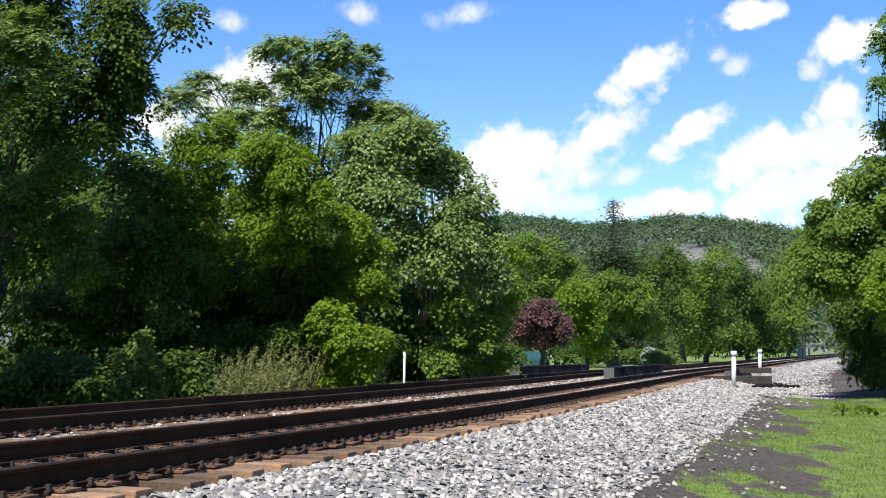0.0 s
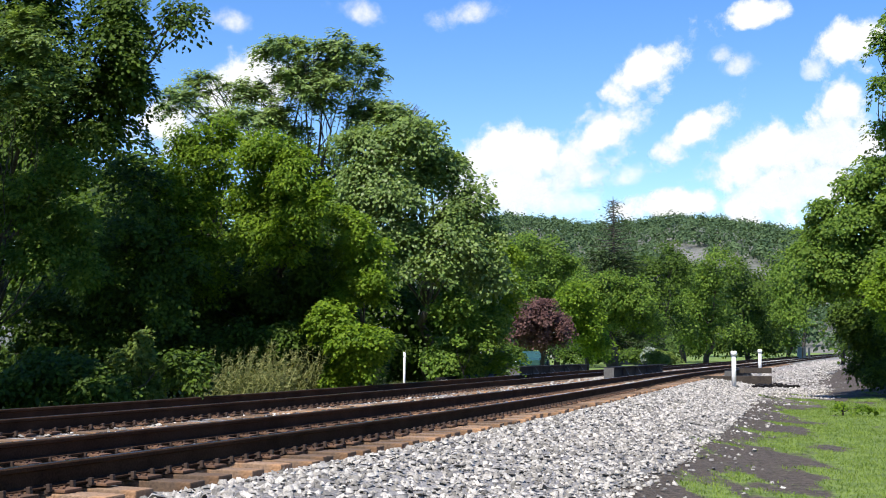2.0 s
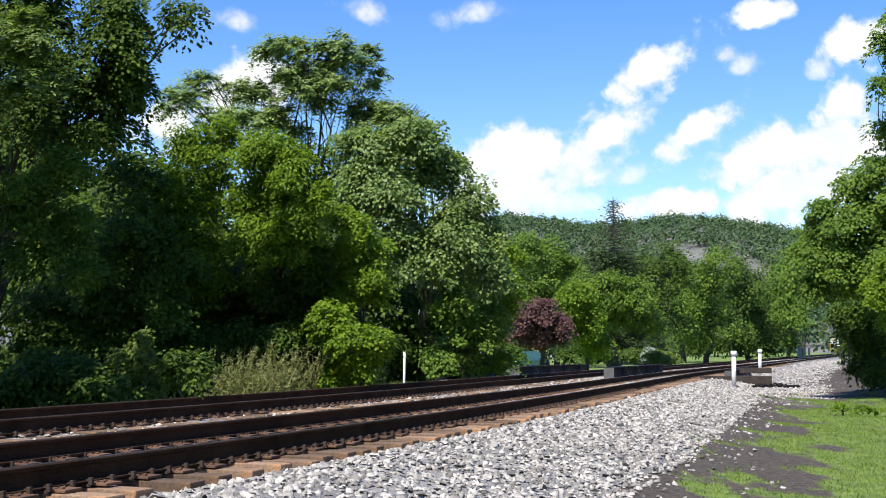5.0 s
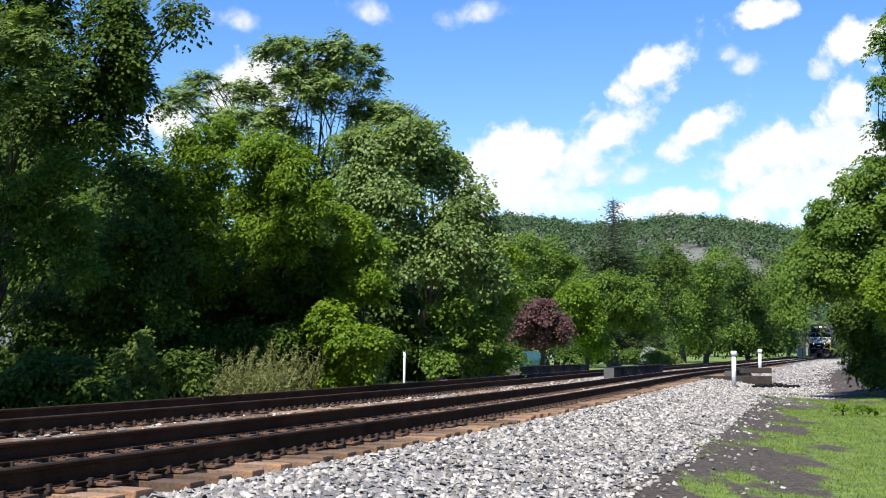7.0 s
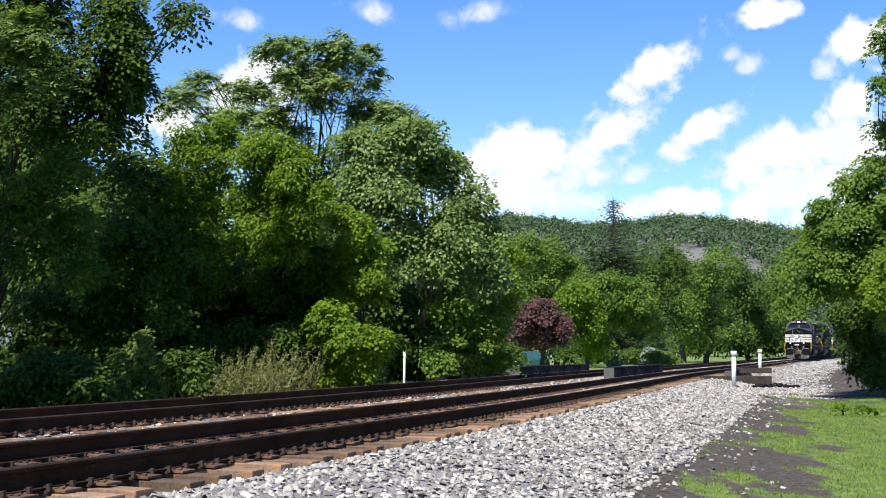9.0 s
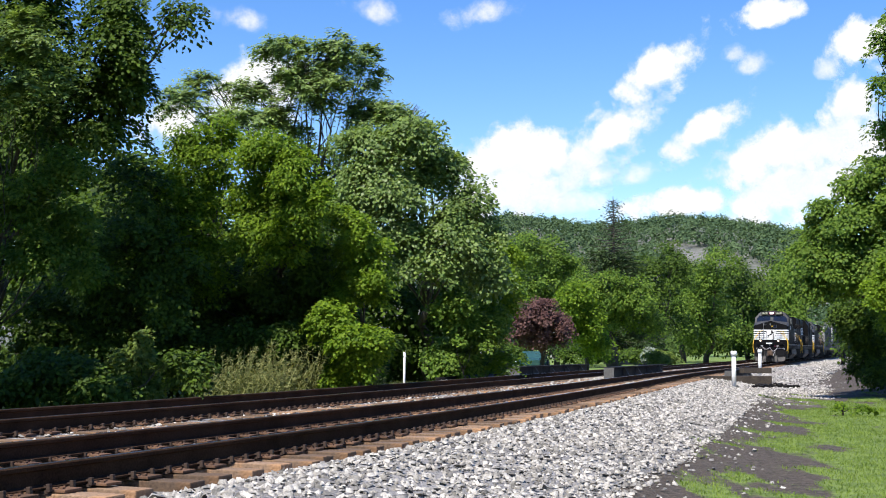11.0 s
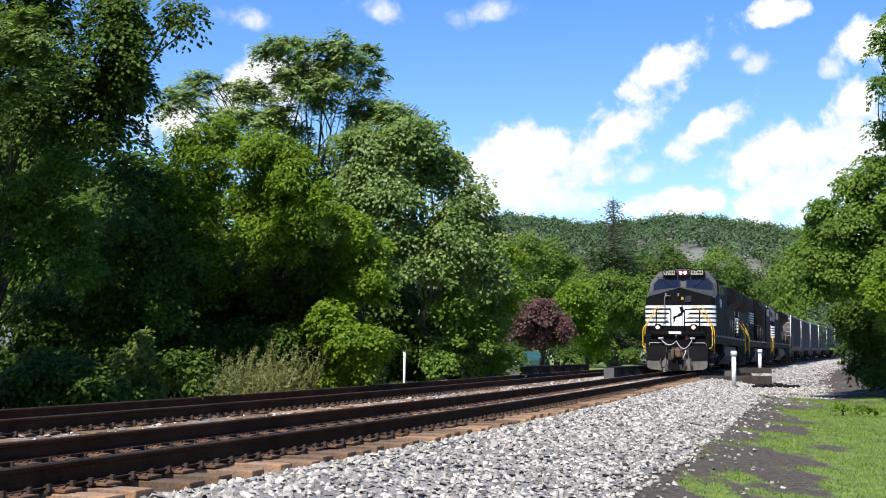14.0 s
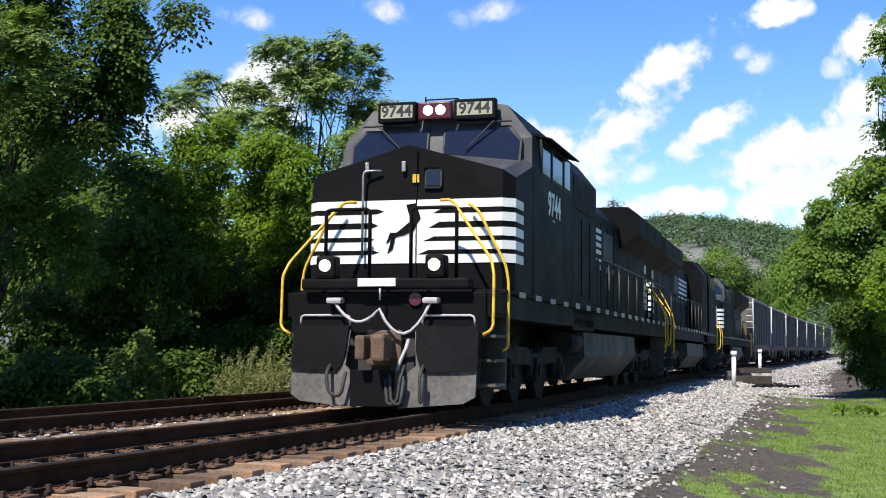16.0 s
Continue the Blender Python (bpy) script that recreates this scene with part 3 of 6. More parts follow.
tree("maple_tree", "bright green maple in full leaf", (-7.33, 37.0),
     [(-6.34, 32.0, 6.09, 0.75, 0.73, 0.72), (-6.59, 31.6, 4.94, 0.60, 0.73, 0.85), (-5.89, 32.5, 5.06, 0.66, 0.73, 0.80), (-6.30, 31.8, 3.66, 0.79, 0.75, 0.71), (-5.75, 32.3, 6.45, 0.44, 0.47, 0.51), (-6.11, 32.0, 2.67, 0.86, 0.72, 0.58)],
     M_LEAF_MAPLE, M_BARK, 0.2, 13, clumps=480, per=62, spread=0.52, leaf=0.088)
tree("maple_tree", "spreading bright green maple in full leaf", (-4.84, 37.0),
     [(-4.45, 31.0, 5.80, 0.86, 0.70, 0.53), (-3.55, 30.6, 5.26, 0.58, 0.63, 0.69), (-4.49, 31.5, 4.87, 0.88, 0.83, 0.78), (-3.68, 30.8, 4.15, 0.66, 0.66, 0.66), (-4.88, 31.3, 3.92, 0.63, 0.60, 0.56), (-3.98, 31.0, 3.54, 0.77, 0.66, 0.56), (-3.12, 30.6, 4.56, 0.28, 0.45, 0.62)],
     M_LEAF_MAPLE, M_BARK, 0.2, 19, clumps=560, per=62, spread=0.5, leaf=0.085)
# a maple in the darker leaf tone, so its shade is in the colour
tree("shaded_maple_tree", "shaded green maple under taller trees", (-5.21, 35.0),
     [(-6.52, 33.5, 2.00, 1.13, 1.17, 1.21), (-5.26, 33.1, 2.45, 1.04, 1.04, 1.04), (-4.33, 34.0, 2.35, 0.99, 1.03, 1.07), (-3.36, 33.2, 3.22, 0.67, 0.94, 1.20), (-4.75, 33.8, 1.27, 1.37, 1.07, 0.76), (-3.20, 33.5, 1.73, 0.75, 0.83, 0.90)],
     M_LEAF_SHADED, M_BARK, 0.15, 14, clumps=620, per=60, spread=0.6, leaf=0.11)
tree("young_maple_tree", "young maple with pale sunlit leaves", (-1.97, 36.0),
     [(-2.70, 32.0, 4.37, 0.35, 0.32, 0.29), (-2.20, 31.6, 3.90, 0.43, 0.43, 0.43), (-2.52, 32.5, 3.32, 0.56, 0.54, 0.53), (-1.91, 31.8, 2.70, 0.57, 0.54, 0.51), (-2.58, 32.3, 2.29, 0.47, 0.44, 0.41), (-2.01, 32.0, 3.43, 0.49, 0.50, 0.52)],
     M_LEAF_MAPLE, M_BARK, 0.1, 15, clumps=330, per=60, spread=0.46, leaf=0.09)
tree("tree_of_heaven", "tall tree with feathery pinnate leaves and open top", (-4.39, 51.0),
     [(-5.96, 47.0, 12.08, 1.23, 0.95, 0.68), (-4.30, 46.4, 12.06, 1.04, 0.81, 0.58), (-2.99, 47.7, 11.61, 0.77, 0.79, 0.82), (-4.83, 46.6, 10.82, 1.78, 1.36, 0.94), (-3.06, 47.5, 10.13, 0.90, 0.83, 0.77), (-8.83, 47.0, 10.90, 0.72, 0.53, 0.34), (-9.70, 46.4, 10.12, 0.79, 0.65, 0.50), (-7.33, 47.7, 10.69, 0.82, 0.62, 0.43), (-7.67, 46.6, 9.45, 1.26, 0.86, 0.46), (-6.19, 47.5, 9.66, 1.07, 0.85, 0.64), (-1.10, 47.0, 9.84, 0.47, 0.42, 0.38), (-2.04, 46.4, 9.93, 0.42, 0.42, 0.42)],
     M_LEAF_FROND, M_BARK, 0.3, 16, clumps=430, per=84, spread=0.74, leaf=0.235, fronds=True, inner=0.05, core=False, twigs=7)
tree("walnut_tree", "broad green walnut tree with drooping leaf sprays", (-0.41, 54.0),
     [(-2.62, 44.0, 8.24, 1.31, 1.13, 0.95), (-0.91, 43.5, 8.36, 1.17, 1.03, 0.88), (-0.07, 44.7, 7.55, 0.96, 1.07, 1.17), (-1.69, 43.7, 6.79, 1.53, 1.34, 1.14), (0.75, 44.4, 6.41, 0.72, 0.84, 0.96), (0.11, 44.0, 5.25, 1.35, 1.19, 1.03), (-1.66, 43.5, 5.17, 1.33, 1.23, 1.13), (1.33, 44.7, 5.12, 0.72, 0.84, 0.96), (-0.47, 43.7, 4.02, 1.38, 1.13, 0.88), (1.57, 44.4, 3.80, 0.68, 0.76, 0.84), (-2.80, 44.0, 7.02, 0.79, 0.99, 1.19), (-3.23, 43.5, 5.16, 0.78, 0.98, 1.17)],
     M_LEAF_TALL, M_BARK, 0.24, 17, clumps=950, per=64, spread=0.8, leaf=0.135)
tree("box_elder_tree", "light green young tree leaning out of the wood", (2.15, 49.0),
     [(2.41, 48.0, 4.59, 0.56, 0.56, 0.56), (2.28, 47.4, 3.47, 0.60, 0.60, 0.60), (2.67, 48.7, 2.93, 0.39, 0.44, 0.48), (1.91, 47.6, 2.62, 0.51, 0.58, 0.64)],
     M_LEAF_MAPLE, M_BARK, 0.1, 18, clumps=150, per=60, spread=0.62, leaf=0.125)

# shrubs and weeds at the foot of the wood
def shrub(label, base, blobs, leafs, seed, clumps=200, per=36, spread=0.4, leaf=0.1, name="shrub", **how):
    return tree(name, label, base, blobs, leafs, M_BARK, 0.035, seed, clumps, per, spread, leaf, twigs=3, split=0.2, category="shrub", **how)


shrub("pale sunlit shrub with rounded leaves", (-2.43, 31.5),
      [(-2.64, 30.5, 1.52, 0.63, 0.56, 0.49), (-1.92, 30.1, 0.95, 0.65, 0.60, 0.54), (-2.41, 31.0, 0.35, 0.77, 0.56, 0.36), (-1.50, 30.3, 1.11, 0.30, 0.35, 0.41), (-2.88, 30.8, 1.87, 0.28, 0.25, 0.22)],
      M_LEAF_MAPLE, 41, 250, 60, 0.4, 0.095)
shrub("low shrub with yellow-green leaves", (-5.53, 23.0),
      [(-5.42, 22.5, 0.74, 0.34, 0.34, 0.34), (-5.67, 22.2, 0.54, 0.18, 0.26, 0.34), (-5.25, 22.8, 0.30, 0.33, 0.30, 0.27), (-5.29, 22.3, 1.05, 0.16, 0.14, 0.12)],
      M_LEAF_HEDGE, 42, 90, 46, 0.28, 0.072, boughs=5)
shrub("dark bramble thicket under the trees", (-6.38, 21.5),
      [(-6.75, 21.8, 0.39, 1.08, 0.78, 0.49), (-5.70, 21.5, 0.12, 0.58, 0.44, 0.29), (-4.43, 22.1, 0.55, 0.42, 0.37, 0.32), (-7.37, 21.6, 0.10, 0.58, 0.44, 0.29)],
      M_LEAF_SHADED, 43, 330, 60, 0.42, 0.085)
shrub("dark bramble thicket under the trees", (-4.48, 32.0),
      [(-5.46, 31.8, 1.09, 0.86, 0.72, 0.57), (-4.26, 31.4, 0.96, 0.99, 0.78, 0.57), (-3.43, 32.3, 0.68, 0.58, 0.58, 0.58)],
      M_LEAF_SHADED, 44, 200, 56, 0.5, 0.1)
shrub("leafy undergrowth beside a walnut tree", (0.95, 44.0),
      [(0.95, 44.5, 1.49, 1.00, 1.00, 1.00), (0.34, 43.9, 2.36, 0.79, 0.79, 0.79), (0.89, 45.2, 0.69, 0.69, 0.63, 0.57), (0.16, 44.2, 0.49, 0.72, 0.62, 0.52), (1.76, 44.9, 1.91, 0.53, 0.63, 0.73)],
      M_LEAF_OAK, 45, 240, 60, 0.62, 0.125)
shrub("sumac with spreading pinnate leaves", (2.02, 46), [(2.0, 45.5, 0.5, 0.66, 0.66, 0.45)], M_LEAF_MAPLE, 46, 16, 72, 0.8, 0.2, fronds=True)
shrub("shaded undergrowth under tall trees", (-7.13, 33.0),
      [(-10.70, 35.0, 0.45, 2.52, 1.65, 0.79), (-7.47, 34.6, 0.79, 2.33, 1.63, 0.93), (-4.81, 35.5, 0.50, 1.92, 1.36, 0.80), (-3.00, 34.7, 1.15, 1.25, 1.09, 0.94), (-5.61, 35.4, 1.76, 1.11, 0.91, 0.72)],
      M_LEAF_SHADED, 47, 420, 50, 0.9, 0.17)
# more backing crowns and low filler, dark leaves standing in for deep shade
tree("shade_tree", "broadleaf tree in shade-toned leaves deep in the wood", (-8.10, 36.0),
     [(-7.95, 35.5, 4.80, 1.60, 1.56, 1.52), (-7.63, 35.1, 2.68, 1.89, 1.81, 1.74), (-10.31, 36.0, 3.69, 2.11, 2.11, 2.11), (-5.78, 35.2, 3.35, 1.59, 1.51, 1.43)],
     M_LEAF_SHADED, M_BARK, 0.25, 48, clumps=324, per=60, spread=1.1, leaf=0.17)
tree("shade_tree", "broadleaf tree in shade-toned leaves tall in the wood", (-4.49, 55.0),
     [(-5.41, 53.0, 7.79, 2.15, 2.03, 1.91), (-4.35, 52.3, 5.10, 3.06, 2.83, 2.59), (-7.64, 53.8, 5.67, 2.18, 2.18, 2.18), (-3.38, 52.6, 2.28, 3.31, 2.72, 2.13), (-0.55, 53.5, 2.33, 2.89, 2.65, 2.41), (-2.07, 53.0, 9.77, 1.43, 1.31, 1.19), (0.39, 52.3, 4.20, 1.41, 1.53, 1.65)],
     M_LEAF_SHADED, M_BARK, 0.25, 49, clumps=560, per=60, spread=1.3, leaf=0.2)
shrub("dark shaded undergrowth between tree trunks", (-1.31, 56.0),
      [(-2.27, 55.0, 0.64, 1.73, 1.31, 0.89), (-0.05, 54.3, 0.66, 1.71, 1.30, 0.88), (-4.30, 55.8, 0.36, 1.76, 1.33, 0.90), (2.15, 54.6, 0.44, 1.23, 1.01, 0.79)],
      M_LEAF_SHADED, 96, 210, 50, 0.95, 0.2)

# gardens and woods beyond the bridge
tree("plum_tree", "purple-leaved plum tree with a round crown", (6.39, 78.0),
     [(5.81, 75.0, 2.61, 1.48, 1.21, 0.94), (4.83, 74.1, 2.91, 0.87, 0.80, 0.73), (6.92, 76.1, 2.82, 0.82, 0.82, 0.82), (5.59, 74.4, 3.50, 1.21, 0.90, 0.60), (6.21, 75.8, 1.81, 1.02, 0.78, 0.55), (4.36, 75.0, 2.26, 0.54, 0.51, 0.47), (7.30, 74.1, 2.40, 0.40, 0.47, 0.53)],
     M_LEAF_PLUM, M_BARK, 0.16, 51, clumps=260, per=52, spread=0.8, leaf=0.15)
tree("maple_tree", "bright green maple in a garden", (9.71, 84.0),
     [(9.18, 81.0, 3.22, 1.24, 1.38, 1.53), (8.09, 80.0, 4.08, 0.94, 1.12, 1.30), (9.80, 82.2, 1.78, 1.04, 1.07, 1.11), (8.93, 80.4, 4.93, 1.01, 0.90, 0.80)],
     M_LEAF_MAPLE, M_BARK, 0.16, 52, clumps=200, per=60, spread=1.05, leaf=0.18)
tree("lime_tree", "broad spreading green garden tree", (12.89, 94.0),
     [(11.75, 91.0, 5.58, 1.97, 1.64, 1.31), (14.03, 89.9, 5.14, 1.62, 1.50, 1.37), (12.75, 92.4, 3.91, 2.41, 1.83, 1.25), (10.36, 90.3, 6.02, 1.14, 1.02, 0.89), (15.17, 91.9, 3.38, 0.99, 1.03, 1.08)],
     M_LEAF_OAK, M_BARK, 0.5, 53, clumps=260, per=60, spread=1.2, leaf=0.19, split=0.5)
tree("oak_tree", "green oak with rounded crown", (10.91, 120.0),
     [(9.91, 118.0, 10.03, 2.34, 2.23, 2.12), (7.68, 116.5, 10.53, 1.89, 2.10, 2.31), (12.33, 119.8, 8.95, 1.94, 1.89, 1.83), (8.53, 117.1, 7.15, 2.32, 2.21, 2.11), (11.09, 119.2, 6.48, 2.15, 2.15, 2.15)],
     M_LEAF_OAK, M_BARK, 0.3, 54, clumps=230, per=60, spread=1.5, leaf=0.24)
# the darker crowns below paint in the shaded gaps of the wood
tree("woodland_tree", "shaded broadleaf tree at the edge of a lawn", (23.47, 135.0),
     [(21.81, 132.0, 9.56, 2.14, 2.44, 2.73), (24.00, 130.3, 10.06, 1.99, 2.52, 3.05), (23.93, 134.0, 6.09, 2.53, 2.65, 2.77), (21.04, 131.0, 5.65, 2.00, 2.18, 2.36), (23.20, 133.3, 3.06, 2.76, 2.16, 1.56)],
     M_LEAF_SHADED, M_BARK, 0.35, 60, clumps=200, per=56, spread=1.76, leaf=0.26)
tree("woodland_tree", "full green broadleaf tree at the edge of a lawn", (30.41, 145.0),
     [(29.21, 142.0, 8.68, 2.68, 2.94, 3.19), (30.64, 140.2, 11.32, 2.15, 2.08, 2.02), (30.59, 144.1, 5.24, 2.98, 2.79, 2.59), (27.58, 140.9, 5.88, 2.28, 2.47, 2.66), (29.46, 143.4, 3.15, 2.97, 2.26, 1.55)],
     M_LEAF_OAK, M_BARK, 0.35, 61, clumps=200, per=56, spread=1.8933333333333333, leaf=0.28)
tree("woodland_tree", "dark broadleaf tree at the edge of a lawn", (40.16, 165.0),
     [(39.52, 162.0, 8.75, 2.92, 3.13, 3.35), (37.25, 160.0, 11.67, 1.87, 2.16, 2.45), (41.18, 164.4, 5.18, 3.11, 2.96, 2.81), (37.02, 160.8, 5.78, 2.60, 2.89, 3.18), (39.49, 163.6, 3.24, 3.24, 2.36, 1.47)],
     M_LEAF_SHADED, M_BARK, 0.35, 62, clumps=200, per=56, spread=2.16, leaf=0.32)
tree("woodland_tree", "sunlit broadleaf tree at the edge of a lawn", (51.65, 188.0),
     [(50.55, 185.0, 10.77, 3.00, 3.50, 4.00), (50.37, 182.7, 6.95, 1.97, 2.79, 3.62), (49.13, 187.8, 4.98, 2.87, 2.87, 2.87), (52.35, 183.6, 12.37, 1.82, 2.40, 2.97), (50.55, 186.8, 3.81, 2.19, 2.02, 1.85)],
     M_LEAF_OAK, M_BARK, 0.35, 63, clumps=200, per=56, spread=2.466666666666667, leaf=0.37)
tree("woodland_tree", "dark leafy broadleaf tree at the edge of a lawn", (29.73, 155.0),
     [(28.54, 152.0, 10.92, 2.74, 2.87, 3.01), (29.85, 150.1, 8.10, 2.70, 3.04, 3.38), (23.39, 154.3, 9.63, 2.78, 3.12, 3.47)],
     M_LEAF_SHADED, M_BARK, 0.35, 64, clumps=200, per=56, spread=2.026666666666667, leaf=0.3)
tree("woodland_tree", "broad green broadleaf tree at the edge of a lawn", (68.34, 239.0),
     [(65.61, 236.0, 17.78, 4.25, 4.25, 4.25), (69.02, 233.1, 19.72, 5.24, 5.77, 6.29), (63.27, 239.5, 11.52, 5.39, 5.39, 5.39)],
     M_LEAF_OAK, M_BARK, 0.35, 65, clumps=200, per=56, spread=3.1466666666666665, leaf=0.47)
tree("woodland_tree", "dense dark broadleaf tree at the edge of a lawn", (57.03, 241.0),
     [(55.37, 238.0, 12.45, 7.50, 6.96, 6.43), (48.33, 235.0, 12.25, 6.35, 6.35, 6.35), (62.73, 241.6, 12.69, 6.52, 5.98, 5.43)],
     M_LEAF_SHADED, M_BARK, 0.35, 66, clumps=200, per=56, spread=3.1733333333333333, leaf=0.48)
tree("woodland_tree", "dense shaded broadleaf tree at the edge of a lawn", (27.74, 201.0),
     [(27.34, 198.0, 10.31, 7.13, 6.24, 5.35), (19.96, 195.5, 10.13, 6.16, 6.16, 6.16), (13.27, 201.0, 11.22, 6.33, 6.33, 6.33)],
     M_LEAF_SHADED, M_BARK, 0.35, 67, clumps=200, per=56, spread=2.64, leaf=0.4)
# rows of dark leaves added to paint in the shade under the garden trees
shrub("dark undergrowth along the edge of the wood", (41.47, 172.0),
      [(29.98, 168.0, 2.23, 2.12, 1.55, 0.98), (32.28, 165.9, 2.26, 2.09, 1.53, 0.97), (35.94, 170.5, 2.36, 2.15, 1.57, 1.00), (37.83, 166.7, 2.38, 2.10, 1.54, 0.98), (41.24, 169.7, 2.47, 2.14, 1.57, 0.99), (43.55, 168.0, 2.51, 2.12, 1.55, 0.98)],
      M_LEAF_SHADED, 94, 250, 44, 1.5, 0.34)
shrub("leafy undergrowth in front of a wood", (13.33, 125.0),
      [(7.53, 122.0, 2.19, 2.47, 2.22, 1.98), (11.22, 120.5, 1.67, 2.44, 2.03, 1.63), (15.43, 123.8, 1.73, 2.51, 2.09, 1.67), (18.89, 121.1, 2.29, 2.18, 2.07, 1.96)],
      M_LEAF_SHADED, 95, 260, 50, 1.3, 0.28)
shrub("shrub row in shade-toned leaves along the gardens", (8.57, 92.0),
      [(4.75, 90.0, 0.93, 1.21, 0.89, 0.57), (9.48, 88.9, 0.82, 1.20, 0.84, 0.48), (11.79, 91.3, 1.00, 0.82, 0.64, 0.45), (15.45, 102.0, 0.86, 1.65, 1.06, 0.46)],
      M_LEAF_SHADED, 98, 200, 44, 0.7, 0.18)

# the trees on the near bank
tree("sycamore_tree", "large green sycamore on the bank beside the line", (17.90, 46.0),
     [(14.34, 43.5, 6.72, 0.78, 0.80, 0.82), (15.01, 43.0, 7.25, 0.70, 0.77, 0.85), (13.53, 44.2, 5.55, 0.75, 0.77, 0.79), (14.36, 43.2, 5.30, 1.09, 0.99, 0.89), (13.01, 43.9, 4.37, 0.67, 0.69, 0.71), (14.06, 43.5, 3.95, 1.10, 1.00, 0.90), (15.05, 43.0, 4.31, 0.89, 0.99, 1.08), (13.10, 44.2, 3.29, 0.44, 0.52, 0.60), (16.12, 43.2, 5.32, 1.36, 1.85, 2.33), (16.14, 43.9, 2.22, 1.19, 1.09, 0.99)],
     M_LEAF_OAK, M_BARK, 0.32, 81, clumps=820, per=62, spread=0.72, leaf=0.125)
# lower sycamore boughs as their own tree, leaves darkened to paint their shade
tree("shade_tree", "low boughs in shade-toned leaves under a sycamore", (18.70, 51.0),
     [(15.59, 48.0, 2.42, 0.69, 0.67, 0.65), (16.46, 47.4, 2.41, 0.94, 0.83, 0.73), (16.35, 48.7, 1.70, 0.75, 0.64, 0.53)],
     M_LEAF_SHADED, M_BARK, 0.12, 88, clumps=300, per=60, spread=0.62, leaf=0.12)
tree("maple_tree", "green maple overhanging the bank", (17.71, 44.0),
     [(14.89, 42.0, 11.27, 0.42, 0.55, 0.68), (14.56, 41.5, 9.89, 0.37, 0.47, 0.56), (15.06, 42.6, 8.73, 0.58, 0.59, 0.61), (15.70, 41.7, 11.69, 0.94, 1.31, 1.69), (15.73, 42.4, 9.13, 0.76, 0.95, 1.15)],
     M_LEAF_OAK, M_BARK, 0.25, 82, clumps=240, per=60, spread=0.6, leaf=0.115)
tree("young_maple_tree", "bright young maple on the bank in sunlight", (15.40, 41.0),
     [(13.90, 40.0, 2.90, 0.50, 0.52, 0.54), (14.19, 39.5, 3.68, 0.64, 0.59, 0.53), (14.93, 40.6, 2.66, 0.55, 0.73, 0.91)],
     M_LEAF_MAPLE, M_BARK, 0.1, 87, clumps=210, per=60, spread=0.5, leaf=0.1)
# dark leaves paint in the shade seen beneath and behind the sycamore
tree("woodland_tree", "dense green tree on the bank", (28.16, 84.0),
     [(24.47, 80.0, 6.15, 0.86, 1.04, 1.22), (25.35, 79.0, 6.52, 1.42, 1.78, 2.13), (27.09, 81.2, 3.40, 1.32, 1.32, 1.32), (27.41, 79.4, 4.78, 1.64, 2.43, 3.22)],
     M_LEAF_SHADED, M_BARK, 0.25, 83, clumps=260, per=60, spread=1.2, leaf=0.21)
tree("woodland_tree", "dense shaded tree farther along the bank", (41.26, 130.0),
     [(39.20, 124.0, 8.09, 1.23, 1.62, 2.01), (40.87, 122.5, 5.54, 1.87, 2.75, 3.64)],
     M_LEAF_SHADED, M_BARK, 0.25, 84, clumps=170, per=56, spread=1.7, leaf=0.3)
# dark leaf mass painted in where the bank lies in deep shade
shrub("dark shaded undergrowth on the bank", (16.99, 50.0),
      [(16.78, 50.0, 1.37, 0.58, 0.52, 0.45), (17.46, 49.4, 1.72, 1.02, 0.91, 0.80), (18.84, 50.8, 0.85, 1.00, 1.07, 1.14), (17.00, 49.0, 0.71, 0.57, 0.57, 0.57), (15.96, 48.0, 0.62, 0.48, 0.45, 0.43), (16.30, 47.0, 0.29, 0.59, 0.49, 0.38)],
      M_LEAF_SHADED, 85, 330, 56, 0.6, 0.12)
shrub("low green weed clump on the gravel edge", (10.48, 33), [(10.27, 32.5, -0.52, 0.30, 0.30, 0.15), (11.0, 33, -0.55, 0.45, 0.35, 0.12)], M_LEAF_MAPLE, 86, 24, 30, 0.22, 0.07, name="weed")


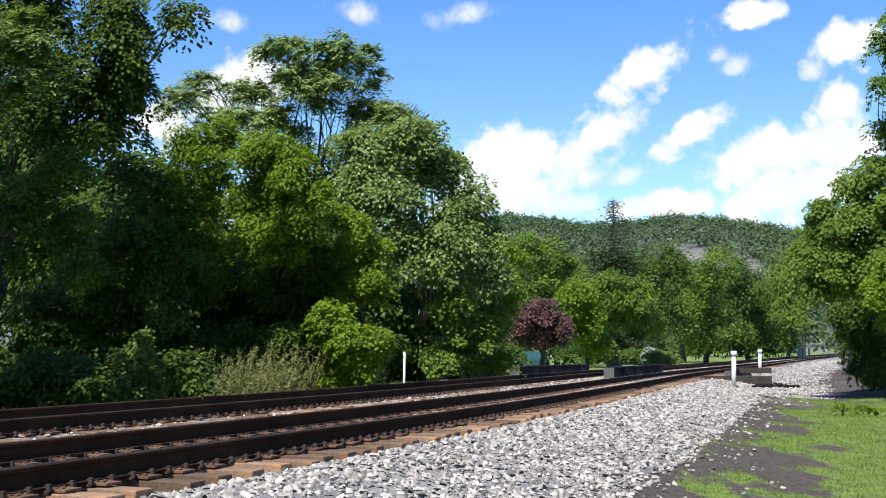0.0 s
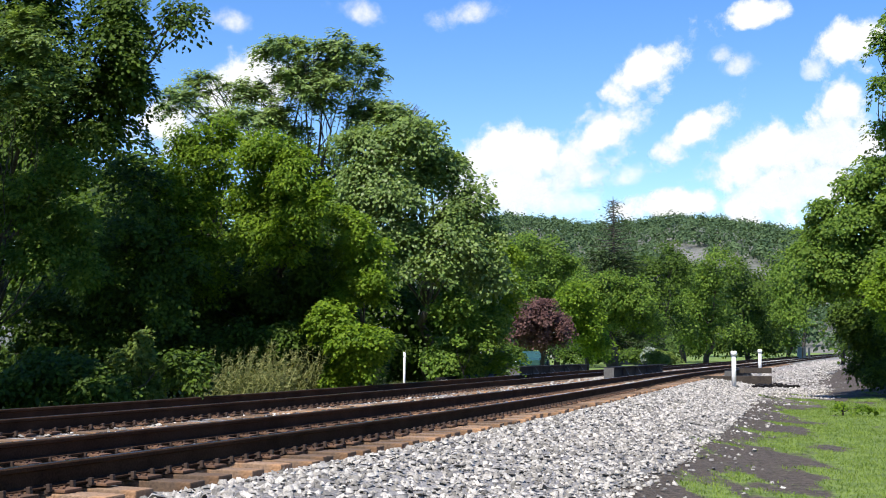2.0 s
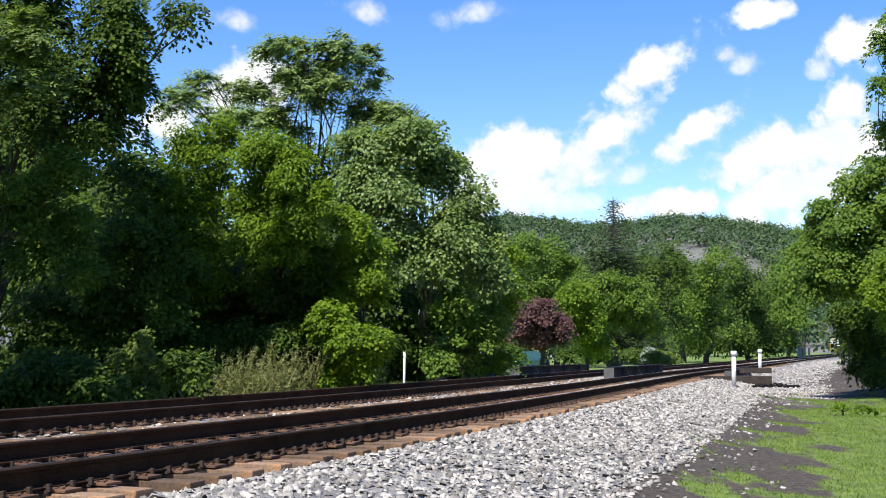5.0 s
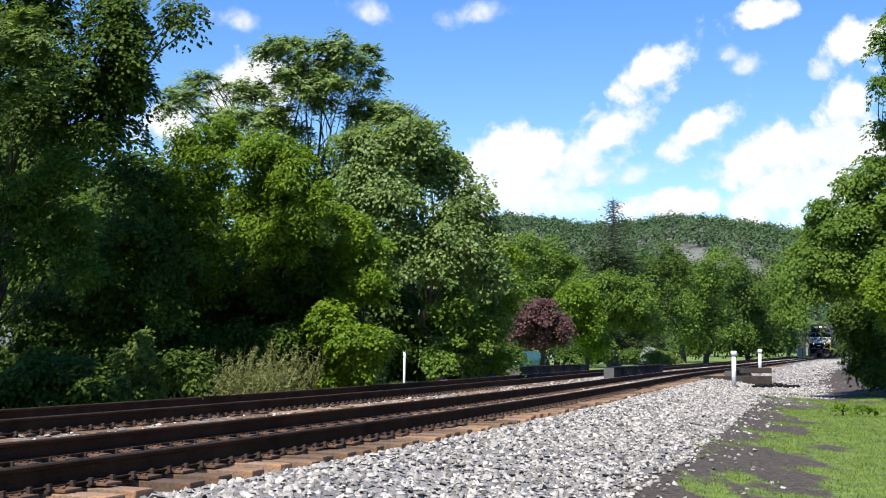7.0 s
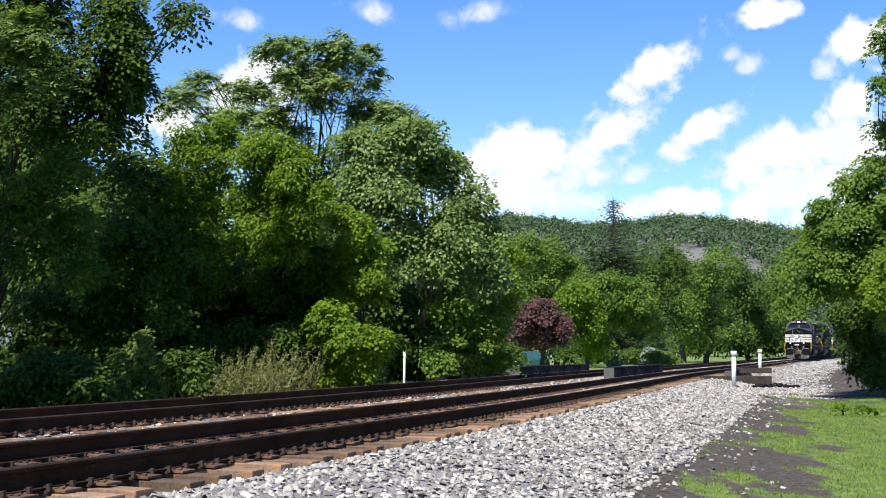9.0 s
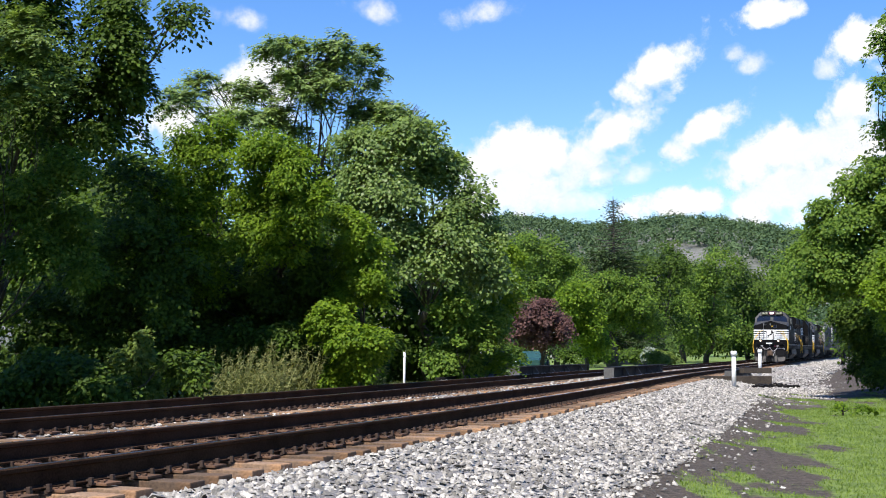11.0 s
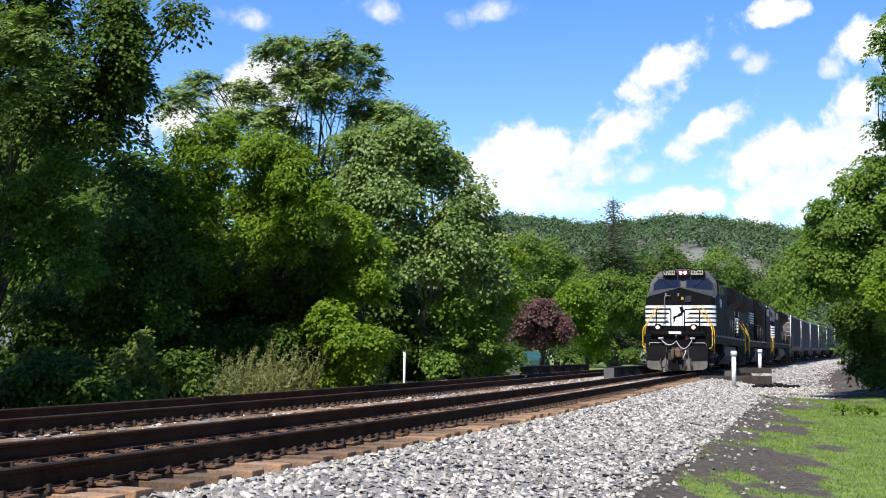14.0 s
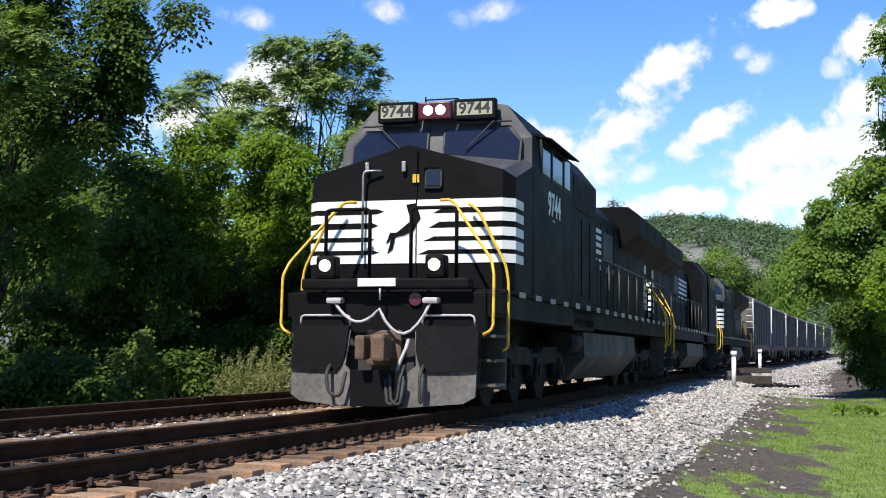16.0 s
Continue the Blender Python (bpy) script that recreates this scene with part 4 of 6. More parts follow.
def spruce(base, top_z, radius, seed):
    """A tall conifer: whorls of drooping boughs that thin out to a bare, broken top."""
    rng = np.random.default_rng(seed)
    x, y = base
    z0 = land_at(x, y) - 0.1
    h = top_z - z0
    ob = empty("spruce_tree", pose(x, y, z0), "tall dark spruce with a thin bare top", "tree")
    bm = bmesh.new()
    add_tube(bm, [(0, 0, 0), (0.1, 0, h * 0.5), (0, 0.05, h)], 0.32, 7, 0.03)
    vs = []
    for k in range(210):
        f = (k / 210) ** 0.9
        z = h * (0.12 + 0.86 * f)
        L = radius * (1 - f) ** 0.95 * rng.uniform(0.6, 1.15) + 0.55
        a = k * 2.4 + rng.uniform(-0.3, 0.3)
        d = np.array([math.cos(a), math.sin(a), 0])
        add_tube(bm, [(0, 0, z), tuple(d * L * 0.5 + [0, 0, z - L * 0.08]), tuple(d * L + [0, 0, z - L * 0.1 + 0.25])], 0.05, 4, 0.012)
        m = int((210 if f < 0.66 else 16) * L / radius) + 2
        u = rng.uniform(0.2, 1.0, m)
        p = d * (u * L)[:, None] + np.array([0, 0, 1.0]) * (z - 0.1 * L * u)[:, None] + rng.normal(0, 0.22, (m, 3)) * [1, 1, 0.5]
        nr = unit(np.array([0, 0, 1.0]) + rng.normal(0, 0.5, (m, 3)))
        al = unit(d + rng.normal(0, 0.5, (m, 3)) + np.array([0, 0, -0.5]))
        vs.append(leaf_quads(p, nr, al, rng.uniform(0.25, 0.5, m), rng.uniform(0.08, 0.16, m)))
    part("trunk", bm, M_BARK, ob)
    v = np.concatenate(vs)
    cr = new("crown", fast_mesh("crown", v, np.arange(len(v)).reshape(-1, 4), [M_LEAF_SPRUCE]))
    cr.parent = ob


spruce((15.23, 112), 14.91, 4.8, 71)

# unseen trees close the place beside and behind the stand; right-hand ones darken reflections
for _k, (_x, _y) in enumerate(((19.0, 12.0), (21.0, 24.0), (20.0, -2.0), (12.0, -16.0), (0.0, -22.0), (-14.0, -20.0), (-22.0, 6.0))):
    tree("woodland_tree", "full green broadleaf tree beside the clearing", (_x, _y), [(_x, _y, 6.0, 4.2, 4.2, 3.2), (_x + 1.0, _y + 1.5, 3.2, 3.6, 3.6, 2.2), (_x - 0.5, _y, 9.0, 3.2, 3.2, 2.4)],
         M_LEAF_OAK, M_BARK, 0.28, 120 + _k, clumps=150, per=22, spread=1.85, leaf=0.62)

# unseen trees left of the view, added to block sun from the wood
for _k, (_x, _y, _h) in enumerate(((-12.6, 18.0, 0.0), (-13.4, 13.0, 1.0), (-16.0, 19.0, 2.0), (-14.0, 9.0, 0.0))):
    tree("tall_tree", "unseen tall tree along the far track that shades the wood", (_x, _y), [(_x, _y, 5.0 + _h, 2.8, 2.8, 2.6), (_x + 0.6, _y - 0.6, 8.2 + _h, 3.4, 3.4, 2.4), (_x, _y + 0.5, 11.2 + _h, 2.8, 2.8, 2.2), (_x, _y, 2.6, 2.2, 2.2, 1.8)],
         M_LEAF_SHADED, M_BARK, 0.28, 140 + _k, clumps=200, per=26, spread=1.42, leaf=0.42)


# another unseen tree, added to cast shade on the low left thicket
tree("shade_tree", "unseen leafy tree by the far track that shades the brambles", (-11.0, 17.4), [(-10.4, 17.2, 4.0, 2.0, 2.0, 2.0), (-9.9, 17.4, 5.9, 1.9, 1.9, 1.5), (-10.8, 17.2, 2.2, 2.0, 2.0, 1.6)], M_LEAF_SHADED, M_BARK, 0.2, 151, clumps=260, per=40, spread=1.0, leaf=0.2)

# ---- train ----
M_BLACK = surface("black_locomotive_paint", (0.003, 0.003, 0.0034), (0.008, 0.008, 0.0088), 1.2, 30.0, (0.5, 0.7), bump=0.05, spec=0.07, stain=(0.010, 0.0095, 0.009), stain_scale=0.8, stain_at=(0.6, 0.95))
M_WHITE = surface("white_stripe_paint", (0.66, 0.66, 0.65), (0.82, 0.82, 0.80), 2.0, 40.0, (0.4, 0.6), bump=0.05, stain=(0.42, 0.40, 0.37), stain_scale=2.5, stain_at=(0.62, 0.85))
M_REFLECT = surface("dusty_reflective_strip", (0.22, 0.21, 0.19), (0.45, 0.44, 0.41), 4.0, 40.0, (0.5, 0.7), bump=0.05)
M_YELLOW = surface("yellow_handrail_paint", (0.55, 0.33, 0.015), (0.75, 0.47, 0.03), 4.0, 40.0, (0.4, 0.6), bump=0.05, stain=(0.30, 0.18, 0.03), stain_scale=5.0)
M_UNDER = surface("grimy_running_gear", (0.006, 0.0055, 0.005), (0.026, 0.023, 0.020), 3.0, 40.0, (0.7, 0.9), bump=0.3, spec=0.2)
# lighter than the black body for dust and for light off the gravel
M_TANK = surface("dusty_and_lit_tank_grey", (0.028, 0.028, 0.028), (0.075, 0.073, 0.071), 1.5, 30.0, (0.5, 0.75), bump=0.08, spec=0.25, stain=(0.12, 0.113, 0.10), stain_scale=1.0)
M_PLOW = surface("worn_plough_steel", (0.058, 0.054, 0.051), (0.135, 0.126, 0.118), 1.6, 14.0, (0.55, 0.8), bump=0.15, spec=0.2, stain=(0.17, 0.11, 0.07), stain_scale=1.8, stain_at=(0.6, 0.8))
M_PANEL = surface("dull_grey_panel", (0.002, 0.002, 0.0026), (0.007, 0.007, 0.0082), 2.0, 30.0, (0.6, 0.8), bump=0.05, spec=0.1)
M_STEEL = surface("worn_bare_steel", (0.25, 0.24, 0.24), (0.5, 0.49, 0.49), 5.0, 60.0, (0.35, 0.55), metal=0.8)
M_HOSE = surface("grey_rubber_hose", (0.30, 0.28, 0.30), (0.45, 0.42, 0.44), 8.0, 60.0, (0.5, 0.7))
M_RUBBER = surface("black_rubber", (0.012, 0.012, 0.012), (0.03, 0.03, 0.03), 8.0, 60.0, (0.6, 0.8))
M_RUST = surface("rusty_coupler_casting", (0.06, 0.034, 0.022), (0.15, 0.095, 0.06), 5.0, 50.0, (0.7, 0.9), bump=0.3)
M_ROOF_GREY = surface("grey_cab_front_and_nose_top", (0.022, 0.022, 0.024), (0.050, 0.050, 0.054), 1.5, 30.0, (0.45, 0.65), bump=0.05)
M_GLASS = surface("dark_cab_glass", (0.006, 0.009, 0.02), (0.012, 0.017, 0.034), 1.0, 10.0, (0.05, 0.10), bump=0.0, spec=0.35)
# red of the marker lenses, also used to paint flare round the headlights
M_RED = surface("red_lens_and_flare_tint", (0.05, 0.006, 0.012), (0.09, 0.009, 0.018), 5.0, 40.0, (0.2, 0.35))
M_HEADLAMP = lamp_material("lit_headlamp", (1.0, 0.86, 0.84), 3.0)
M_DITCH = lamp_material("lit_ditch_lamp", (1.0, 0.78, 0.58), 1.6)
M_BOARD = lamp_material("lit_number_board", (0.86, 0.88, 0.70), 0.40)
M_UNLIT = surface("unlit_lamp_glass", (0.3, 0.3, 0.3), (0.4, 0.4, 0.4), 5.0, 40.0, (0.1, 0.2))
M_HOPPER = surface("pale_grey_hopper_paint", (0.080, 0.073, 0.064), (0.135, 0.124, 0.110), 0.8, 25.0, (0.6, 0.8), bump=0.05, spec=0.2, stain=(0.13, 0.112, 0.10), stain_scale=0.7, stain_at=(0.56, 0.8), per_object=0.12)
M_HOPPER_END = surface("rusty_hopper_end", (0.10, 0.06, 0.045), (0.24, 0.15, 0.11), 2.0, 30.0, (0.7, 0.9), bump=0.2)


def text_part(name, body, size, m, mat, parent, label=""):
    """Lettering in the built-in font, as a thin mesh."""
    cu = bpy.data.curves.new("lettering", "FONT")
    cu.body, cu.size, cu.extrude, cu.align_x, cu.align_y = body, size, 0.004, "CENTER", "CENTER"
    cu.offset = 0.022 * size
    tmp = bpy.data.objects.new("lettering", cu)
    me = bpy.data.meshes.new_from_object(tmp)
    bpy.data.objects.remove(tmp)
    me.materials.clear()
    me.materials.append(mat)
    ob = new(name, me)
    ob.parent, ob.matrix_basis = parent, m
    return tagged(ob, label)


def rail_bar(pts, r, mat, parent, name="handrail", label="", rounds=0.06):
    """A round bar bent at its corners."""
    pts = [Vector(p) for p in pts]
    out = [pts[0]]
    for a, b, c in zip(pts, pts[1:], pts[2:]):
        k = min(rounds, (a - b).length * 0.4, (c - b).length * 0.4)
        u, w = (a - b).normalized() * k, (c - b).normalized() * k
        out += [b + u, b + (u + w) * 0.3, b + w]
    out.append(pts[-1])
    return part(name, tube(out, r, 7), mat, parent, label)


def wheel_bm(r):
    bm = bmesh.new()
    add_rod(bm, (-0.07, 0, 0), (0.07, 0, 0), r, 28)
    add_rod(bm, (0.045, 0, 0), (0.08, 0, 0), r + 0.028, 28)
    return bm


def truck(parent, y, axles, wheel_r, side_x, frame_z):
    """A bogie: its side frames, springs and axle boxes, and a wheel at each end of each axle."""
    t = empty("truck", pose(0, y, 0), "", "")
    t.parent = parent
    for sx in (-1, 1):
        x = sx * side_x
        span = max(axles) + 0.5
        bm = bmesh.new()
        out = [(-span, frame_z - 0.10), (-span + 0.25, frame_z + 0.14), (-0.6, frame_z + 0.12), (-0.35, frame_z + 0.02), (0.35, frame_z + 0.02), (0.6, frame_z + 0.12),
               (span - 0.25, frame_z + 0.14), (span, frame_z - 0.10), (span - 0.3, frame_z - 0.14), (0.5, frame_z - 0.16), (0.3, frame_z - 0.24), (-0.3, frame_z - 0.24), (-0.5, frame_z - 0.16), (-span + 0.3, frame_z - 0.14)]
        add_prism(bm, out, x - 0.06, x + 0.06)
        fr = part("side_frame", bm, M_UNDER, t)
        for a in axles:
            bm = box((x - 0.12, a - 0.16, wheel_r - 0.18), (x + 0.12, a + 0.16, wheel_r + 0.2), 0.03)
            add_rod(bm, (x - 0.05 * sx, a, wheel_r), (x + 0.16 * sx, a, wheel_r), 0.11, 12)
            part("axle_box", bm, M_UNDER, t)
            for dy in (-0.28, 0.28):
                part("spring", add_rod(bmesh.new(), (x, a + dy, wheel_r - 0.1), (x, a + dy, frame_z + 0.1), 0.07, 10), M_UNDER, t)
            wm = Matrix.Translation((sx * 0.76, a, wheel_r)) @ Matrix.Rotation(0 if sx < 0 else math.pi, 4, "Z")
            bm = wheel_bm(wheel_r)
            bm.transform(wm)
            part("wheel", bm, M_UNDER, t)
    return t


def striped_side(parent, x, ys, zs, h, name="stripe"):
    for z in zs:
        part(name, box((min(x, x * 1.003), ys[0], z - h), (max(x, x * 1.003), ys[1], z), 0), M_WHITE, parent)


STRIPES = (2.99, 2.79, 2.58, 2.39, 2.20)


def locomotive(label, lit, number):
    """Six-axle diesel, nose towards +y, its pilot at y = 10.65; f() counts back from the pilot."""
    ob = empty("locomotive", pose(0, 0, 0), label, "locomotive", "locomotives of the train")

    def f(s):
        return 10.65 - s

    # frame and deck
    bm = box((-1.5, f(21.0), 1.28), (1.5, f(0.35), 1.62), 0.015)
    add_box(bm, (-0.75, f(20.6), 0.95), (0.75, f(0.4), 1.28))
    part("frame", bm, M_BLACK, ob)
    bm = box((-1.54, f(21.2), 1.62), (1.54, f(0.9), 1.68), 0.01)
    part("walkway", bm, M_BLACK, ob)
    for sx in (-1, 1):
        for k in range(17):
            y = f(1.75 + k * 1.12)
            part("reflector", box((sx * 1.545 - 0.004, y - 0.30, 1.60), (sx * 1.545 + 0.004, y + 0.10, 1.70)), M_REFLECT, ob, "dusty white reflective sill strip")
    # nose: flared front with chamfered corners and a sloping, peaked top
    nose = bmesh.new()
    xs = [(-1.55, 0.16), (-1.40, 0.0), (0.0, 0.0), (1.40, 0.0), (1.55, 0.16)]
    top = {-1.55: 3.30, -1.40: 3.40, 0.0: 3.80, 1.40: 3.40, 1.55: 3.30}
    rows = []
    for x, back in xs:
        zt = top[x]
        rows.append([nose.verts.new((x, f(1.19 + back), 1.68)), nose.verts.new((x, f(1.19 + back), 3.0)), nose.verts.new((x, f(1.22 + back), zt)),
                     nose.verts.new((x, f(2.62), zt + 0.10 if abs(x) < 1 else zt + 0.35)), nose.verts.new((x, f(2.62), 1.68))])
    for a, b in zip(rows, rows[1:]):
        for k in range(5):
            # the sloping top takes a lighter grey than the black front and sides
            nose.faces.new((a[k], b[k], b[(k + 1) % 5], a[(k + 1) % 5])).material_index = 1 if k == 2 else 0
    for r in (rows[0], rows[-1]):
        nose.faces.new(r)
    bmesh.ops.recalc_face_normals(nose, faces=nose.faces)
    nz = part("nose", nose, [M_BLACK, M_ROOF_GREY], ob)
    # stripes wrap the front and both chamfers
    for z in STRIPES:
        for sx in (-1, 1):
            bm = bmesh.new()
            a, b = Vector((sx * 1.40, f(1.178), 0)), Vector((sx * 1.562, f(1.345), 0))
            q = [bm.verts.new((p.x, p.y, zz)) for p, zz in ((a, z - 0.125), (b, z - 0.125), (b, z), (a, z))]
            bm.faces.new(q)
            r = bmesh.ops.extrude_face_region(bm, geom=list(bm.faces))
            bmesh.ops.translate(bm, verts=[v for v in r["geom"] if isinstance(v, bmesh.types.BMVert)], vec=(-sx * 0.01, -0.01, 0))
            part("stripe", bm, M_WHITE, nz)
            part("stripe", box((sx * 1.552 - 0.004, f(1.86), z - 0.125), (sx * 1.552 + 0.004, f(1.34), z)), M_WHITE, nz)
    part("crest_panel", box((-1.40, f(1.19) - 0.005, 2.075), (1.40, f(1.19) + 0.012, 2.99)), M_WHITE, nz, "white painted front panel")
    for k, (z0, z1) in enumerate(zip(STRIPES[1:], STRIPES)):
        top, low = z1 - 0.125, z0
        near, far = (0.46, 0.54, 0.60, 0.52)[k], (-0.44, -0.38, -0.30, -0.22)[k]
        bm = bmesh.new()
        add_prism(bm, [(1.403, low), (1.403, top), (near, top), (near - 0.10, (low + top) / 2), (near + 0.02, low)], f(1.19) + 0.004, f(1.19) + 0.016, "Y")
        part("dark_bar", bm, M_BLACK, nz)
        bm = bmesh.new()
        add_prism(bm, [(-1.403, low), (-1.403, top), (far - 0.10, top), (far - 0.02, (low + top) / 2), (far + 0.06, low)], f(1.19) + 0.004, f(1.19) + 0.016, "Y")
        part("dark_bar", bm, M_BLACK, nz)
    # dark emblem: a plain leaping shape
    bm = bmesh.new()
    add_prism(bm, [(0.02, 2.92), (-0.13, 2.94), (-0.20, 2.72), (-0.12, 2.62), (-0.02, 2.66), (0.16, 2.52), (0.26, 2.52), (0.32, 2.36), (0.24, 2.42), (0.30, 2.22),
                   (0.22, 2.28), (0.18, 2.46), (0.06, 2.48), (-0.10, 2.54), (-0.13, 2.64)][::-1], f(1.165), f(1.17), "Y")
    part("emblem", bm, M_BLACK, nz, "plain black emblem")
    part("door_seam", box((-0.14, f(1.19), 1.8), (-0.125, f(1.19) + 0.022, 3.72)), M_BLACK, nz)
    bm = box((-0.52, f(1.2), 3.15), (-0.24, f(1.2) + 0.03, 3.45), 0.05)
    dw = part("door_window", bm, M_ROOF_GREY, nz, "small rounded window in the nose door")
    part("pane", box((-0.48, f(1.2) + 0.028, 3.19), (-0.28, f(1.2) + 0.034, 3.41)), M_GLASS, dw)
    part("notice", box((-0.17, f(1.19), 3.24), (-0.07, f(1.19) + 0.02, 3.36)), M_YELLOW, nz, "small yellow notice plate")
    for x in (0.62, 0.06):
        part("nose_hinge", box((x - 0.03, f(1.19), 3.40), (x + 0.03, f(1.19) + 0.05, 3.55), 0.01), M_STEEL, nz)
    rail_bar([(0.66, f(1.1), 2.15), (0.66, f(1.1), 3.42), (0.40, f(1.15), 3.42)], 0.018, M_STEEL, nz, "grab_bar")
    # cab
    cab = bmesh.new()
    prof = [(1.55, 1.68), (1.55, 3.55), (1.51, 4.10), (1.10, 4.62), (0.6, 4.72), (-0.6, 4.72), (-1.10, 4.62), (-1.51, 4.10), (-1.55, 3.55), (-1.55, 1.68)]
    fy = {1.68: 2.5, 3.55: 2.45, 4.10: 2.62, 4.62: 2.72, 4.72: 2.74}
    fr = [cab.verts.new((x, f(fy[z]), z)) for x, z in prof]
    bk = [cab.verts.new((x, f(5.9), z)) for x, z in prof]
    n = len(prof)
    # the cab's front face takes the same lighter grey
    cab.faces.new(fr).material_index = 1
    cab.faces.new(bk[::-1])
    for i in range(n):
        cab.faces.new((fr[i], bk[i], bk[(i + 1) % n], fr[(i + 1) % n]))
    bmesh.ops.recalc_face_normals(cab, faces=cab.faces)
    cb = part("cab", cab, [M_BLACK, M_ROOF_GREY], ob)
    for sx in (-1, 1):
        o = [(sx * 0.15, 3.86), (sx * 1.33, 3.70), (sx * 1.34, 4.02), (sx * 1.14, 4.25), (sx * 0.15, 4.25)]
        if sx < 0:
            o = o[::-1]
        for nm, grow, mat, push in (("gasket", 0.035, M_RUBBER, 0.012), ("windscreen", 0.0, M_GLASS, 0.022)):
            bm = bmesh.new()
            cx, cz = sx * 0.74, 4.0
            vs = []
            for x, z in o:
                x2, z2 = x + math.copysign(grow, x - cx), z + math.copysign(grow, z - cz)
                vs.append(bm.verts.new((x2, f(2.45 + (z2 - 3.55) * 0.27) + push + 0.03, z2)))
            bm.faces.new(vs)
            r = bmesh.ops.extrude_face_region(bm, geom=list(bm.faces))
            bmesh.ops.translate(bm, verts=[v for v in r["geom"] if isinstance(v, bmesh.types.BMVert)], vec=(0, -0.03, 0))
            bmesh.ops.recalc_face_normals(bm, faces=bm.faces)
            part(nm, bm, mat, cb)
        rail_bar([(sx * 0.95, f(2.5), 4.36), (sx * 0.62, f(2.48), 4.02), (sx * 0.5, f(2.45), 3.90)], 0.012, M_RUBBER, cb, "wiper")
        rail_bar([(sx * 0.35, f(2.52), 4.34), (sx * 1.2, f(2.56), 4.34)], 0.014, M_RUBBER, cb, "wiper_bar")
        # number board
        x0, x1 = (0.36, 0.88) if sx > 0 else (-0.92, -0.36)
        nb = part("number_board", box((x0 - 0.05, f(2.62), 4.38), (x1 + 0.05, f(2.46), 4.70), 0.02), M_BLACK, cb)
        part("number_panel", box((x0, f(2.46) - 0.01, 4.445), (x1, f(2.46) + 0.006, 4.645), 0.0), M_BOARD if lit else M_UNLIT, nb, "pale lit number panel")
        if number:
            text_part("number", number, 0.25, Matrix.Translation(((x0 + x1) / 2, f(2.46) + 0.010, 4.54)) @ Matrix.Rotation(math.pi, 4, "Z") @ Matrix.Rotation(math.pi / 2, 4, "X"), M_RUBBER, nb, "black road number")
        # side windows with a sun visor
        for a, b in ((3.15, 3.75), (3.95, 4.75), (4.95, 5.45)):
            part("window_gasket", box((sx * 1.54 - 0.02, f(b) - 0.04, 3.56), (sx * 1.54 + 0.02, f(a) + 0.04, 4.14), 0.02), M_RUBBER, cb)
            part("side_window", box((sx * 1.555 - 0.012, f(b), 3.60), (sx * 1.555 + 0.012, f(a), 4.10), 0.01), M_GLASS, cb)
        bm = bmesh.new()
        add_prism(bm, [(sx * 1.42, 4.24), (sx * 1.72, 4.14), (sx * 1.72, 4.12), (sx * 1.42, 4.20)], f(5.5), f(3.1), "Y")
        part("sun_visor", bm, M_BLACK, cb)
        part("cab_sill_light", box((sx * 1.55 - 0.02, f(4.1), 2.92), (sx * 1.55 + 0.02, f(4.0), 2.96)), M_STEEL, cb)
        if number:
            m = Matrix.Translation((sx * 1.553, f(4.15), 3.18)) @ Matrix.Rotation(sx * math.pi / 2, 4, "Z") @ Matrix.Rotation(math.pi / 2, 4, "X")
            text_part("side_number", number, 0.52, m, M_WHITE, cb, "white road number on the cab side")
    # housing is coloured dark red to imitate the flare round the lamps
    part("headlight_box", box((-0.27, f(2.62), 4.40), (0.27, f(2.44), 4.68), 0.03), M_RED, cb, "headlight housing tinted dark red for lamp flare")
    for x in (-0.1, 0.1):
        bm = bmesh.new()
        add_rod(bm, (x, f(2.44) - 0.01, 4.54), (x, f(2.44) + 0.015, 4.54), 0.078, 20)
        part("headlight", bm, M_HEADLAMP if lit else M_UNLIT, cb, "bright round headlight")
    bm = box((-0.35, f(3.4), 4.72), (0.35, f(3.0), 4.80), 0.03)
    add_rod(bm, (0.5, f(3.6), 4.70), (0.5, f(3.6), 5.0), 0.015)
    part("roof_gear", bm, M_BLACK, cb)
    rail_bar([(-0.3, f(2.8), 4.7), (-0.3, f(2.8), 4.78), (0.25, f(2.8), 4.78), (0.25, f(2.8), 4.7)], 0.012, M_BLACK, cb, "roof_bar")
    # cabinet behind the cab, engine hood, radiator
    bm = bmesh.new()
    add_prism(bm, [(1.48, 1.68), (1.48, 4.05), (1.12, 4.50), (-1.12, 4.50), (-1.48, 4.05), (-1.48, 1.68)], f(8.7), f(5.9), "Y")
    cbn = part("equipment_cabinet", bm, M_BLACK, ob)
    for sx in (-1, 1):
        for a, b in ((6.1, 6.9), (7.0, 7.8), (7.9, 8.6)):
            part("door_panel", box((sx * 1.485 - 0.012, f(b), 1.85), (sx * 1.485 + 0.012, f(a), 3.30), 0.008), M_BLACK, cbn)
        part("grille", box((sx * 1.485 - 0.012, f(8.5), 3.42), (sx * 1.485 + 0.012, f(6.2), 3.98), 0.008), M_UNDER, cbn)
    bm = bmesh.new()
    add_prism(bm, [(0.92, 1.68), (0.92, 3.95), (0.70, 4.25), (-0.70, 4.25), (-0.92, 3.95), (-0.92, 1.68)], f(15.6), f(8.7), "Y")
    hd = part("engine_hood", bm, M_BLACK, ob)
    for sx in (-1, 1):
        for k in range(7):
            a = 8.85 + k * 0.95
